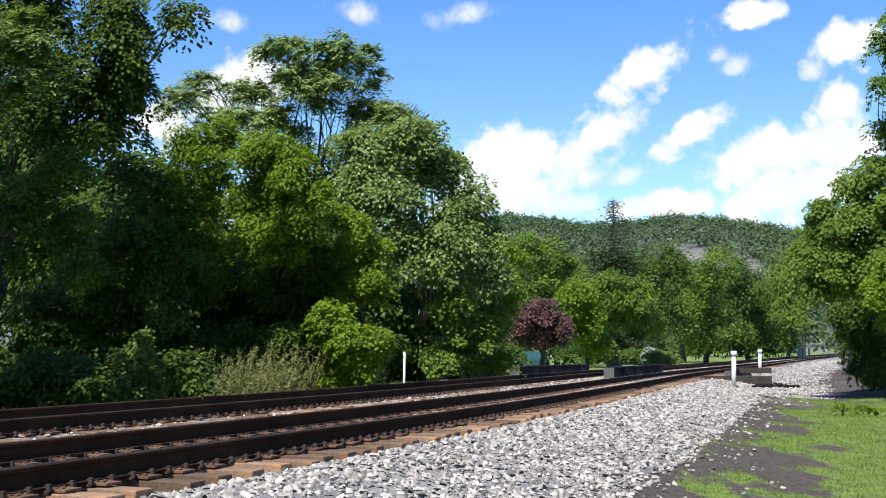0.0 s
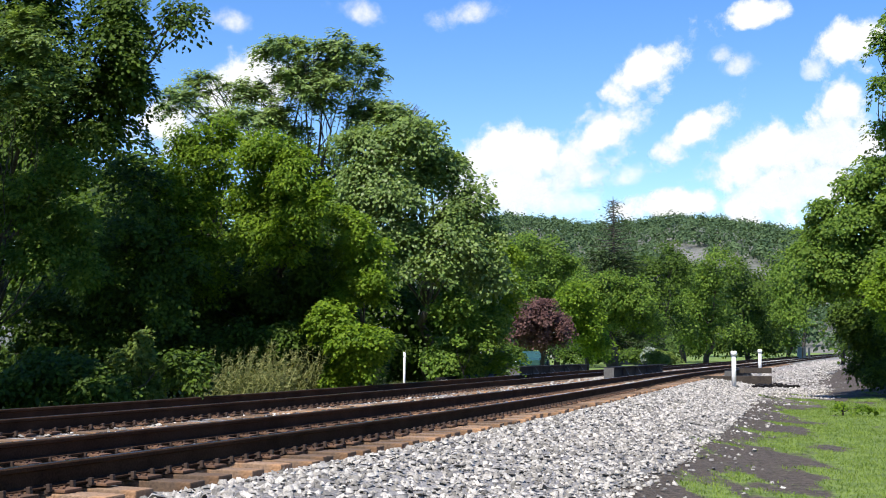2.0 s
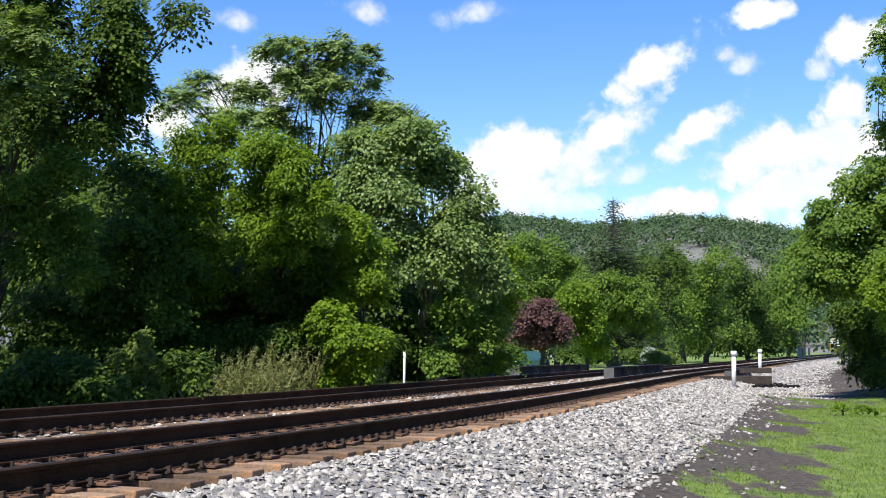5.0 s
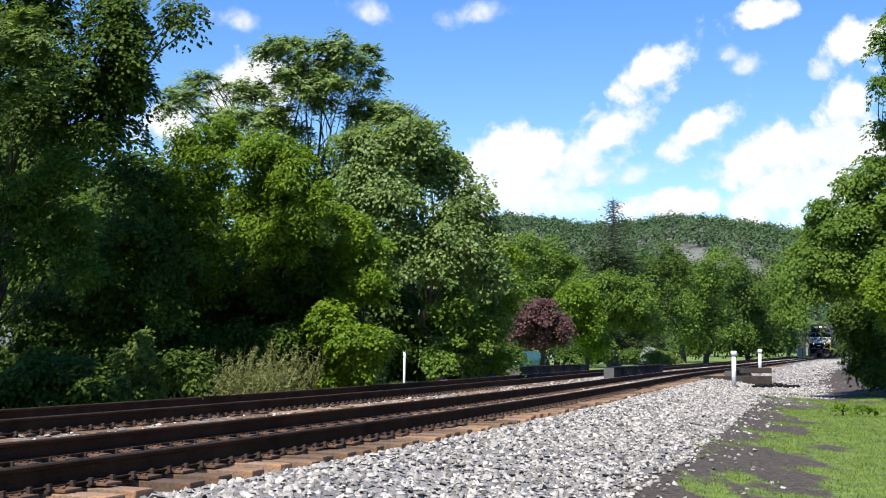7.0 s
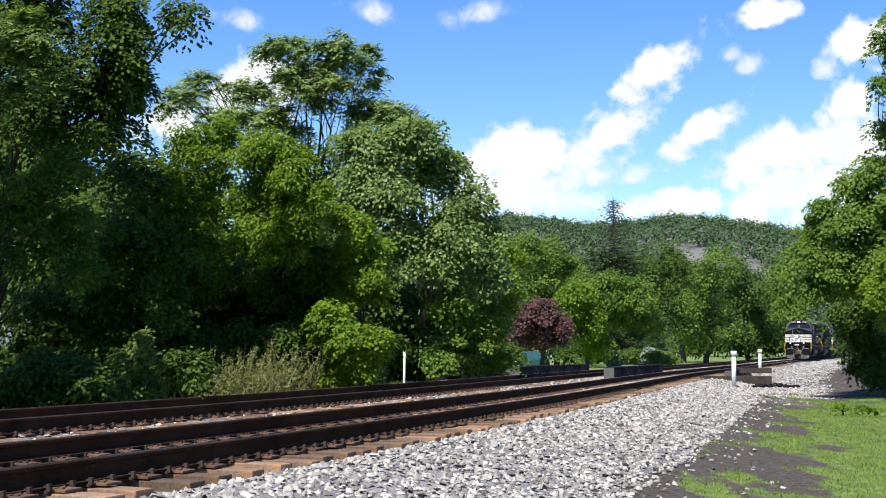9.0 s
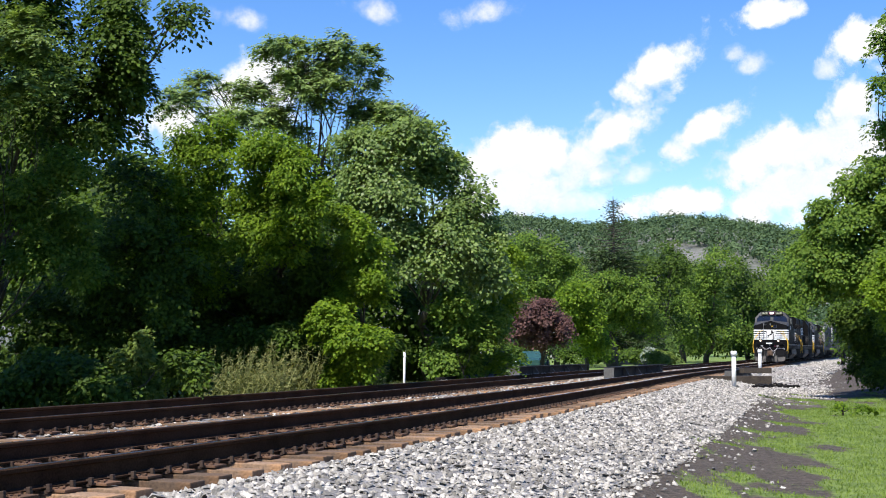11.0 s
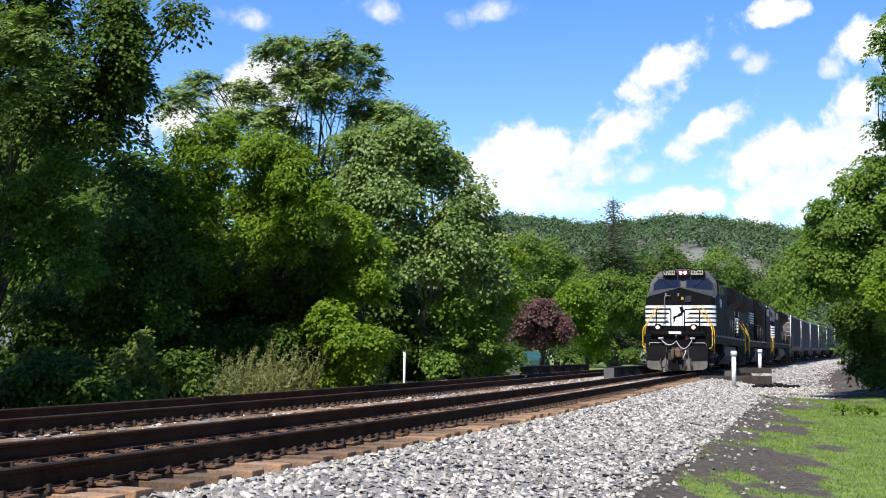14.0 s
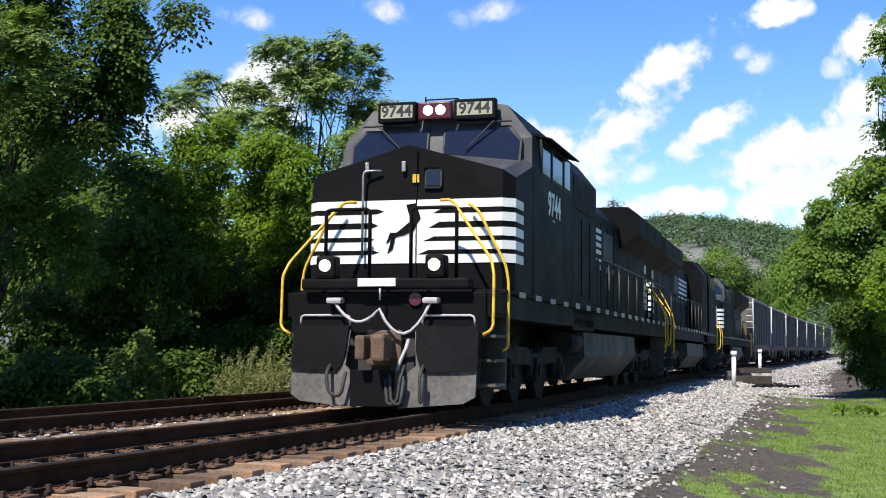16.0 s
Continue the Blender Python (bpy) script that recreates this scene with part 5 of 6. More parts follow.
            d = part("hood_door", box((sx * 0.925 - 0.012, f(a + 0.88), 1.80), (sx * 0.925 + 0.012, f(a), 3.78), 0.01), M_BLACK, hd)
            part("latch", box((sx * 0.945 - 0.01, f(a + 0.80), 2.7), (sx * 0.945 + 0.01, f(a + 0.74), 2.82)), M_STEEL, d)
        # striped company block on the hood: bars in white
        for k, z in enumerate((3.62, 3.46, 3.30, 3.14, 2.98)):
            part("hood_stripe", box((sx * 0.945 - 0.005, f(12.6), z - 0.09), (sx * 0.945 + 0.005, f(9.4), z)), M_WHITE, hd)
        part("hood_lettering", box((sx * 0.945 - 0.006, f(14.3), 2.95), (sx * 0.945 + 0.006, f(12.9), 3.62)), M_PLOW, hd)
    bm = bmesh.new()
    add_rod(bm, (0, f(12.2), 4.2), (0, f(12.2), 4.50), 0.32, 16)
    add_box(bm, (-0.45, f(14.8), 4.2), (0.45, f(13.2), 4.42), 0.03)
    part("exhaust_stack", bm, M_UNDER, hd)
    bm = bmesh.new()
    add_prism(bm, [(0.92, 1.68), (0.92, 3.45), (1.38, 3.80), (1.38, 4.32), (1.15, 4.50), (-1.15, 4.50), (-1.38, 4.32), (-1.38, 3.80), (-0.92, 3.45), (-0.92, 1.68)], f(20.9), f(15.6), "Y")
    rd = part("radiator", bm, M_BLACK, ob)
    for sx in (-1, 1):
        for k in range(3):
            part("radiator_grille", box((sx * 1.38 - 0.012, f(17.3 + k * 1.7), 3.86), (sx * 1.38 + 0.012, f(15.8 + k * 1.7), 4.28), 0.008), M_UNDER, rd)
        for z in STRIPES:
            part("rear_stripe", box((sx * 0.925 - 0.008, f(20.9), z - 0.125), (sx * 0.925 + 0.008, f(20.3), z)), M_WHITE, rd)
        part("rear_number", box((sx * 0.925 - 0.008, f(20.75), 3.12), (sx * 0.925 + 0.008, f(20.45), 3.36)), M_WHITE, rd)
    for z in STRIPES:
        part("rear_stripe", box((-0.92, f(20.9) - 0.008, z - 0.125), (0.92, f(20.9) + 0.01, z)), M_WHITE, rd)
    # side handrails: stanchions and one long rail
    for sx in (-1, 1):
        hr = rail_bar([(sx * 1.48, f(8.8), 2.72), (sx * 1.48, f(20.6), 2.72)], 0.02, M_TANK, ob)
        for k in range(9):
            y = f(8.9 + k * 1.45)
            part("stanchion", tube([(sx * 1.48, y, 1.66), (sx * 1.48, y, 2.72)], 0.02, 6), M_TANK, hr)
        # yellow corner rails at both ends
        for e in (0, 1):
            g = f if e == 0 else (lambda s: -f(s))
            q = 0.0 if e == 0 else 0.1
            rail_bar([(sx * 0.62, g(0.75), 2.92), (sx * 0.80, g(0.70), 2.92), (sx * 1.46, g(0.35 + q), 2.05), (sx * 1.52, g(0.25), 1.85), (sx * 1.52, g(0.22), 1.12), (sx * 1.38, g(0.22), 1.04)], 0.022, M_YELLOW, ob, "grab_rail", "yellow bent grab rail")
            rail_bar([(sx * 0.95, g(1.05), 2.90), (sx * 1.10, g(1.0), 2.80), (sx * 1.50, g(1.0), 2.02), (sx * 1.54, g(1.0), 1.80), (sx * 1.54, g(1.0), 0.88), (sx * 1.46, g(1.0), 0.84)], 0.022, M_YELLOW, ob, "grab_rail", "yellow bent grab rail")
            # stepwell
            bm = bmesh.new()
            for k in range(4):
                add_box(bm, (min(sx * 1.15, sx * 1.5), min(g(0.45), g(1.0)), 0.35 + 0.33 * k), (max(sx * 1.15, sx * 1.5), max(g(0.45), g(1.0)), 0.39 + 0.33 * k))
            add_box(bm, (min(sx * 1.1, sx * 1.15), min(g(0.45), g(1.05)), 0.33), (max(sx * 1.1, sx * 1.15), max(g(0.45), g(1.05)), 1.62))
            add_box(bm, (min(sx * 1.1, sx * 1.5), min(g(1.02), g(1.06)), 0.30), (max(sx * 1.1, sx * 1.5), max(g(1.02), g(1.06)), 1.62))
            part("steps", bm, M_TANK, ob)
            # front or rear rail of bars on the platform
            rail_bar([(sx * 0.30, g(0.42), 1.70), (sx * 0.30, g(0.42), 2.78), (sx * 0.95, g(0.42), 2.78), (sx * 0.95, g(0.42), 1.70)], 0.027, M_BLACK, ob, "platform_rail")
            rail_bar([(sx * 0.52, g(0.30), 1.16), (sx * 0.52, g(0.28), 1.30), (sx * 1.25, g(0.28), 1.30), (sx * 1.25, g(0.30), 1.16)], 0.018, M_HOSE, ob, "uncoupling_lever", "grey bent lever")
    # both ends: pilot, plough, coupler, hoses, lamps
    for e in (0, 1):
        g = f if e == 0 else (lambda s: -f(s))
        pl = part("pilot", box((-1.40, min(g(0.30), g(0.42)), 1.05), (1.40, max(g(0.30), g(0.42)), 1.62), 0.02), M_BLACK, ob)
        part("anticlimber", box((-1.20, min(g(0.15), g(0.42)), 1.66), (1.20, max(g(0.15), g(0.42)), 1.80), 0.03), M_PANEL, pl)
        part("draft_plate", box((-0.18, min(g(0.12), g(0.16)), 1.69), (0.36, max(g(0.12), g(0.16)), 1.80), 0.0), M_WHITE, pl, "scuffed white plate")
        pw = part("plough", box((-0.36, min(g(-0.13), g(-0.07)), 0.08), (0.36, max(g(-0.13), g(-0.07)), 0.56), 0.01), M_PANEL, ob, "worn grey steel snow plough")
        for sx in (-1, 1):
            bm = bmesh.new()
            o = [(sx * 1.31, 1.10), (sx * 1.31, 0.22), (sx * 1.15, 0.13), (sx * 0.30, 0.06), (sx * 0.30, 0.45), (sx * 0.50, 0.62), (sx * 0.46, 1.10)]
            lo = [bm.verts.new((x, g(0.25 - (0.22 - 0.05 * abs(x)) * (1.1 - z) - 0.10 * (1.4 - abs(x))), z)) for x, z in o]
            hi = [bm.verts.new((v.co.x, v.co.y - (0.04 if e == 0 else -0.04), v.co.z)) for v in lo]
            bm.faces.new(lo)
            bm.faces.new(hi[::-1])
            for i in range(len(o)):
                bm.faces.new((lo[i], hi[i], hi[(i + 1) % len(o)], lo[(i + 1) % len(o)]))
            bmesh.ops.recalc_face_normals(bm, faces=bm.faces)
            part("plough_blade", bm, M_PLOW, pw, "worn pale steel blade")
        for sx in (-1, 1):
            bm = bmesh.new()
            o = [(sx * 1.32, 1.16), (sx * 1.32, 0.56), (sx * 0.62, 0.54), (sx * 0.55, 0.64), (sx * 0.50, 0.80), (sx * 0.48, 1.16)]
            lo = [bm.verts.new((x, g(0.23 - (0.22 - 0.05 * abs(x)) * (1.1 - z) - 0.10 * (1.4 - abs(x))), z)) for x, z in o]
            hi = [bm.verts.new((v.co.x, v.co.y + (0.02 if e == 0 else -0.02), v.co.z)) for v in lo]
            bm.faces.new(lo)
            bm.faces.new(hi[::-1])
            for i in range(len(o)):
                bm.faces.new((lo[i], hi[i], hi[(i + 1) % len(o)], lo[(i + 1) % len(o)]))
            bmesh.ops.recalc_face_normals(bm, faces=bm.faces)
            part("plough_panel", bm, M_PANEL, pw, "dark grey painted upper panel")
        bm = box((-0.16, min(g(0.4), g(-0.1)), 0.72), (0.16, max(g(0.4), g(-0.1)), 0.98), 0.03)
        add_box(bm, (-0.22, min(g(-0.1), g(-0.42)), 0.68), (-0.02, max(g(-0.1), g(-0.42)), 1.04), 0.05)
        add_box(bm, (0.08, min(g(-0.1), g(-0.36)), 0.70), (0.22, max(g(-0.1), g(-0.36)), 1.02), 0.04)
        add_box(bm, (-0.25, min(g(0.2), g(0.28)), 0.62), (0.25, max(g(0.2), g(0.28)), 1.10), 0.03)
        part("coupler", bm, M_RUST, ob, "rusty knuckle coupler")
        part("coupler_pocket", box((-0.62, min(g(0.35), g(0.5)), 0.30), (0.62, max(g(0.35), g(0.5)), 1.15)), M_RUBBER, ob)
        pts = []
        for k in range(17):
            u = k / 16
            x = 0.72 - 1.38 * u
            pts.append((x, g(0.20 - 0.12 * math.sin(u * math.pi)), 1.48 - 0.10 * math.sin(u * math.pi) - (0.20 if u < 0.5 else 0.36) * abs(math.sin(u * 2 * math.pi)) ** 0.85))
        part("jumper_cable", tube(pts, 0.022, 8), M_HOSE, ob, "pale grey sagging jumper cable")
        for x in (0.72, -0.66):
            bm = box((x - 0.11, min(g(0.14), g(0.32)), 1.46), (x + 0.11, max(g(0.14), g(0.32)), 1.54), 0.03)
            part("jumper_socket", bm, M_HOSE, ob, "pale round jumper socket")
        bm = tube([(0.04, g(0.14), 1.50), (0.04, g(0.13), 1.66)], 0.016, 6)
        part("chain", bm, M_STEEL, ob)
        bm = bmesh.new()
        add_rod(bm, (-0.42, g(0.31), 1.52), (-0.42, g(0.26), 1.52), 0.09, 14)
        part("marker_lens", bm, M_RED, ob, "dull red marker lens")
        for x0, x1, low in ((0.70, 0.42, 0.20), (-0.20, -0.40, 0.10), (-0.36, -0.14, 0.10), (-0.62, -0.66, 0.14)):
            rail_bar([(x0, g(0.02), 0.62), (x0, g(-0.14), 0.50), (x0 + (x1 - x0) * 0.2, g(-0.16), low + 0.04), (x0 + (x1 - x0) * 0.8, g(-0.16), low), (x1, g(-0.13), low + 0.34)], 0.026, M_RUBBER, ob, "air_hose", rounds=0.14)
        part("angle_cock", tube([(-0.36, g(0.18), 0.98), (-0.36, g(0.08), 0.86), (-0.30, g(0.04), 0.70), (-0.14, g(-0.02), 0.22)], 0.026, 7), M_HOSE, ob, "pale air hose")
        for x in (0.85, -0.72):
            bm = box((x - 0.14, min(g(0.14), g(0.40)), 1.80), (x + 0.14, max(g(0.14), g(0.40)), 2.12), 0.05)
            dl = part("ditch_light", bm, M_BLACK, ob)
            bm = bmesh.new()
            add_rod(bm, (x, g(0.15), 1.98), (x, g(0.125), 1.98), 0.085, 20)
            part("lens", bm, M_DITCH if lit and e == 0 else M_UNLIT, dl, "bright round ditch light lens" if lit and e == 0 else "")
    # fuel tank, air tanks, trucks
    bm = bmesh.new()
    add_prism(bm, [(1.42, 1.20), (1.44, 0.75), (1.05, 0.30), (-1.05, 0.30), (-1.44, 0.75), (-1.42, 1.20)], f(14.6), f(7.6), "Y")
    ft = part("fuel_tank", bm, M_TANK, ob, "dusty fuel tank greyed for light off the gravel")
    for sx in (-1, 1):
        bm = bmesh.new()
        add_rod(bm, (sx * 1.25, f(7.45), 1.0), (sx * 1.25, f(6.3), 1.0), 0.2, 14)
        part("air_tank", bm, M_UNDER, ob)
        part("battery_box", box((sx * 1.2 - 0.3, f(8.3), 1.22), (sx * 1.2 + 0.3, f(6.1), 1.62), 0.02), M_BLACK, ob)
    truck(ob, f(4.45), (-1.95, 0.0, 1.85), 0.53, 1.12, 0.78)
    truck(ob, f(17.35), (-1.95, 0.0, 1.85), 0.53, 1.12, 0.78)
    return ob


def hopper_car():
    """Covered hopper, closed roof, sloping ends over open platforms."""
    ob = empty("hopper_car", pose(0, 0, 0), "pale grey covered hopper wagon with ribbed sides", "rail wagon", "hopper wagons of the train")
    h = 7.6
    side = [(-h, 4.25), (-h, 2.5), (-h + 1.5, 1.35), (-h + 1.9, 1.25), (h - 1.9, 1.25), (h - 1.5, 1.35), (h, 2.5), (h, 4.25)]
    bm = bmesh.new()
    # body drawn out across, with rounded roof edges
    ring = [[bm.verts.new((sx * 1.52, y, z)) for y, z in side] for sx in (-1, 1)]
    n = len(side)
    bm.faces.new(ring[0])
    bm.faces.new(ring[1][::-1])
    for i in range(n - 1):
        bm.faces.new((ring[0][i], ring[0][i + 1], ring[1][i + 1], ring[1][i]))
    roof = [(1.52, 4.25), (1.30, 4.52), (0.6, 4.64), (-0.6, 4.64), (-1.30, 4.52), (-1.52, 4.25)]
    add_prism(bm, roof, -h, h, "Y")
    bmesh.ops.recalc_face_normals(bm, faces=bm.faces)
    body = part("body", bm, M_HOPPER, ob)
    for sx in (-1, 1):
        for k in range(9):
            y = -h + 0.9 + k * (2 * h - 1.8) / 8
            part("rib", box((sx * 1.54 - 0.03, y - 0.025, 1.45 if abs(y) < 5.5 else 2.6), (sx * 1.54 + 0.03, y + 0.04, 4.22)), M_HOPPER, body)
        part("side_sill", box((sx * 1.46 - 0.07, -h - 0.4, 1.10), (sx * 1.46 + 0.07, h + 0.4, 1.36), 0.01), M_HOPPER, ob)
        part("top_rail", box((sx * 1.53 - 0.05, -h, 4.16), (sx * 1.53 + 0.05, h, 4.30), 0.01), M_HOPPER, ob)
        for e in (-1, 1):
            ld = part("ladder", tube([(sx * 1.5, e * (h + 0.2), 1.1), (sx * 1.5, e * (h + 0.2), 4.4)], 0.025, 6), M_WHITE, ob, "white end ladder")
            for k in range(8):
                part("rung", tube([(sx * 1.5, e * (h + 0.2), 1.3 + k * 0.4), (sx * 1.05, e * (h + 0.2), 1.3 + k * 0.4)], 0.016, 5), M_WHITE, ld)
    for e in (-1, 1):
        part("end_platform", box((-1.45, min(e * (h - 1.7), e * (h + 0.5)), 1.0), (1.45, max(e * (h - 1.7), e * (h + 0.5)), 1.12), 0.01), M_HOPPER_END, ob)
        bm = bmesh.new()
        for x in (-1.0, 1.0):
            add_box(bm, (x - 0.06, min(e * (h - 0.1), e * (h + 0.05)), 1.12), (x + 0.06, max(e * (h - 0.1), e * (h + 0.05)), 2.6))
        part("end_posts", bm, M_HOPPER_END, ob)
        part("coupler", box((-0.15, min(e * h, e * (h + 0.85)), 0.72), (0.15, max(e * h, e * (h + 0.85)), 0.98), 0.03), M_RUST, ob)
        truck(ob, e * 5.9, (-0.85, 0.85), 0.46, 1.05, 0.52)
    for k in (-1, 0, 1):
        bm = bmesh.new()
        add_prism(bm, [(k * 3.3 - 1.5, 1.25), (k * 3.3 + 1.5, 1.25), (k * 3.3 + 0.35, 0.42), (k * 3.3 - 0.35, 0.42)], -1.0, 1.0)
        part("discharge_hopper", bm, M_HOPPER, ob)
    bm = box((-0.35, -h + 0.3, 4.64), (0.35, h - 0.3, 4.72))
    part("running_board", bm, M_STEEL, ob)
    return ob


CARS = [(locomotive("black diesel locomotive with white nose stripes and yellow rails", True, "9744"), 22.3, 13.0, 1)]
SECOND = locomotive("black diesel locomotive coupled behind, running long hood first", False, "")
CARS.append((SECOND, 22.3, 13.0, -1))
THIRD = tagged(copy_thing(SECOND, pose(0, 300, 0)), "black diesel locomotive with striped nose behind another")
CARS.append((THIRD, 22.3, 13.0, 1))
HOPPER = hopper_car()
CARS.append((HOPPER, 16.9, 11.8, 1))
for _i in range(6):
    CARS.append((copy_thing(HOPPER, pose(0, 330 + 20 * _i, 0)), 16.9, 11.8, 1))

# ---- the wooded hill ----
def hill_height(x, y):
    """A long ridge beyond the valley, highest a little to the left of the line's vanishing point."""
    x, y = np.asarray(x, float), np.asarray(y, float)
    ridge = np.interp(x, [-200, 0, 38, 60, 78, 96, 121, 140, 168, 187, 205, 223, 259, 302], [50.0, 74.0, 82.4, 79.7, 77.3, 76.4, 79.6, 83.4, 80.8, 77.7, 74.9, 71.5, 64.6, 54.1])
    f = np.clip((y - 330) / 470, 0, 1)
    return -1 + ridge * (0.15 * f + 0.85 * f * f * (3 - 2 * f)) - np.clip(y - 800, 0, 400) * 0.12


def build_hill():
    xs, ys = np.linspace(-260, 460, 90), np.concatenate([np.linspace(300, 860, 60), [1000]])
    x, y = np.meshgrid(xs, ys)
    x, y = x.ravel(), y.ravel()
    z = hill_height(x, y) + np.array([noise.fractal(Vector((a * 0.02, b * 0.02, 5.0)), 1.0, 2.0, 3) * 1.5 for a, b in zip(x, y)])
    nx = len(xs)
    i, j = np.meshgrid(np.arange(len(ys) - 1), np.arange(nx - 1), indexing="ij")
    q = np.stack([i * nx + j, i * nx + j + 1, (i + 1) * nx + j + 1, (i + 1) * nx + j], -1).reshape(-1, 4)
    tagged(new("hill", fast_mesh("hill", np.stack([x, y, z], 1), q, [M_HILL])), "wooded hill with bare grey rock showing between trees", "hill", kind="structure")
    rng = np.random.default_rng(90)
    n = 2500
    ty = 330 + 490 * rng.random(n) ** 0.72
    tx = ty * rng.uniform(0.0, 0.36, n)
    keep = np.ones(n, bool)
    for cx, cy, rx, ry in ((118.5, 595, 8, 55), (133.0, 540, 10, 50)):
        keep &= ((tx - cx) / rx) ** 2 + ((ty - cy) / ry) ** 2 > rng.uniform(0.5, 1.2, n)
    tx, ty = tx[keep], ty[keep]
    tz = hill_height(tx, ty)
    n, per = len(tx), 54
    size = rng.uniform(2.2, 4.6, n)
    tall = size * rng.uniform(0.9, 1.35, n)
    d = unit(rng.normal(size=(n * per, 3)))
    d[:, 2] = np.abs(d[:, 2]) * 1.15 - 0.25
    c = np.repeat(np.stack([tx, ty, tz + tall * 0.8], 1), per, axis=0)
    ext = np.repeat(np.stack([size, size, tall], 1), per, axis=0)
    bumpy = 1 + 0.2 * np.sin(d[:, 0] * 5 + c[:, 0]) * np.cos(d[:, 2] * 6 + c[:, 1])
    pos = c + d * ext * (rng.uniform(0.82, 1.0, n * per) * bumpy)[:, None]
    nr = unit(d + np.array([0, 0, 0.3]) + rng.normal(0, 0.15, (n * per, 3)))
    al = unit(rng.normal(size=(n * per, 3)) + np.array([0, 0, -0.4]))
    L = rng.uniform(0.9, 1.5, n * per)
    v = leaf_quads(pos, nr, al, L, L * 0.9)
    tagged(new("hillside_forest", fast_mesh("hillside_forest", v, np.arange(len(v)).reshape(-1, 4), [M_LEAF_HILL_HAZE])), "dense green summer forest covering the hill", "forest", kind="stuff")


M_HILL = surface("hill_floor", (0.035, 0.05, 0.022), (0.20, 0.19, 0.18), 0.05, 0.6, (0.9, 1.0), bump=0.5, depth=0.5, world_space=True)
build_hill()

# ---- the bridge: low plate girders beside the tracks ----
def girder(s0, s1, left, top, label):
    ob = empty("bridge_girder", pose(0, 0, 0), label, "bridge girder", "girders of the bridge")
    n = 7
    pts = [s0 + (s1 - s0) * k / (n - 1) for k in range(n)]

    def strip(name, o0, o1, z0, z1, mat, parent=ob, ss=pts):
        bm = bmesh.new()
        rings = []
        for s in ss:
            g = grade(s)
            rings.append([bm.verts.new(on_line(s, left + o, z + g)[0]) for o, z in ((o0, z0), (o1, z0), (o1, z1), (o0, z1))])
        for a, b in zip(rings, rings[1:]):
            for k in range(4):
                bm.faces.new((a[k], b[k], b[(k + 1) % 4], a[(k + 1) % 4]))
        bm.faces.new(rings[0])
        bm.faces.new(rings[-1])
        bmesh.ops.recalc_face_normals(bm, faces=bm.faces)
        return part(name, bm, mat, parent)

    strip("web", -0.02, 0.02, -0.9, top - 0.03, M_GIRDER)
    strip("top_flange", -0.22, 0.22, top - 0.03, top, M_GIRDER)
    # end plate is greyer than the web to paint in light on that face
    strip("end_plate", -0.20, 0.20, -0.5, top - 0.02, M_CONCRETE_DARK, ss=[s0 - 0.03, s0])
    for k in range(1, 5):
        s = s0 + (s1 - s0) * k / 4.6
        bm = bmesh.new()
        p, a = on_line(s, left, grade(s))
        m = Matrix.Translation(p) @ Matrix.Rotation(-a, 4, "Z")
        add_prism(bm, [(0.02, top - 0.04), (0.10, top - 0.04), (0.42, -0.3), (0.02, -0.3)], -0.03, 0.03, "Y")
        bm.transform(m)
        part("stiffener", bm, M_CONCRETE_DARK, ob, "grey triangular stiffener")
    return ob


M_CONCRETE_DARK = surface("weathered_and_lit_grey_steel", (0.05, 0.049, 0.048), (0.13, 0.125, 0.12), 2.0, 30.0, (0.6, 0.8), bump=0.15)
girder(39.9, 54.5, 6.9, 0.22, "black steel plate girder beside the far track")
girder(37.9, 53.5, 2.66, 0.27, "black steel plate girder between the two tracks")
girder(44.0, 55.0, -1.5, 0.12, "black steel plate girder beside the near track")

# the deck edge that leads up to the girder beside the far track
def deck_edge(s0, s1, left):
    ob = empty("deck_edge", pose(0, 0, 0), "low dark steel deck edge with pale worn planks", "deck edge")
    ss = [s0 + (s1 - s0) * k / 8 for k in range(9)]
    for name, o0, o1, z0, z1, mat in (("edge_beam", 0.36, 0.52, -0.6, -0.06, M_GIRDER), ("plank", 0.0, 0.34, -0.3, -0.15, M_CONCRETE), ("plank", -0.4, -0.02, -0.3, -0.16, M_CONCRETE)):
        bm = bmesh.new()
        rings = []
        for s in ss:
            rings.append([bm.verts.new(on_line(s, left + o, z + grade(s))[0]) for o, z in ((o0, z0), (o1, z0), (o1, z1), (o0, z1))])
        for a, b in zip(rings, rings[1:]):
            for k in range(4):
                bm.faces.new((a[k], b[k], b[(k + 1) % 4], a[(k + 1) % 4]))
        bm.faces.new(rings[0])
        bm.faces.new(rings[-1])
        bmesh.ops.recalc_face_normals(bm, faces=bm.faces)
        part(name, bm, mat, ob)


deck_edge(30.5, 39.8, 6.9)

# timber back wall of the bridge
def timber(a, b, lo, hi, w, label):
    a, b = Vector(a), Vector(b)
    d = b - a
    bm = box((-d.length / 2, -w / 2, lo), (d.length / 2, w / 2, hi), 0.02)
    bm.transform(Matrix.Translation(((a.x + b.x) / 2, (a.y + b.y) / 2, 0)) @ Matrix.Rotation(math.atan2(d.y, d.x), 4, "Z"))
    ob = new("timber_beam", bpy.data.meshes.new("timber_beam"))
    bm.to_mesh(ob.data)
    bm.free()
    ob.data.materials.append(M_TIMBER)
    return tagged(ob, label, "timber beam", "timbers of the bridge end")


timber((10.9, 52.95, -0.2), (14.14, 54.42, -0.2), -0.62, -0.07, 0.3, "weathered grey-brown timber beam bedded in gravel")
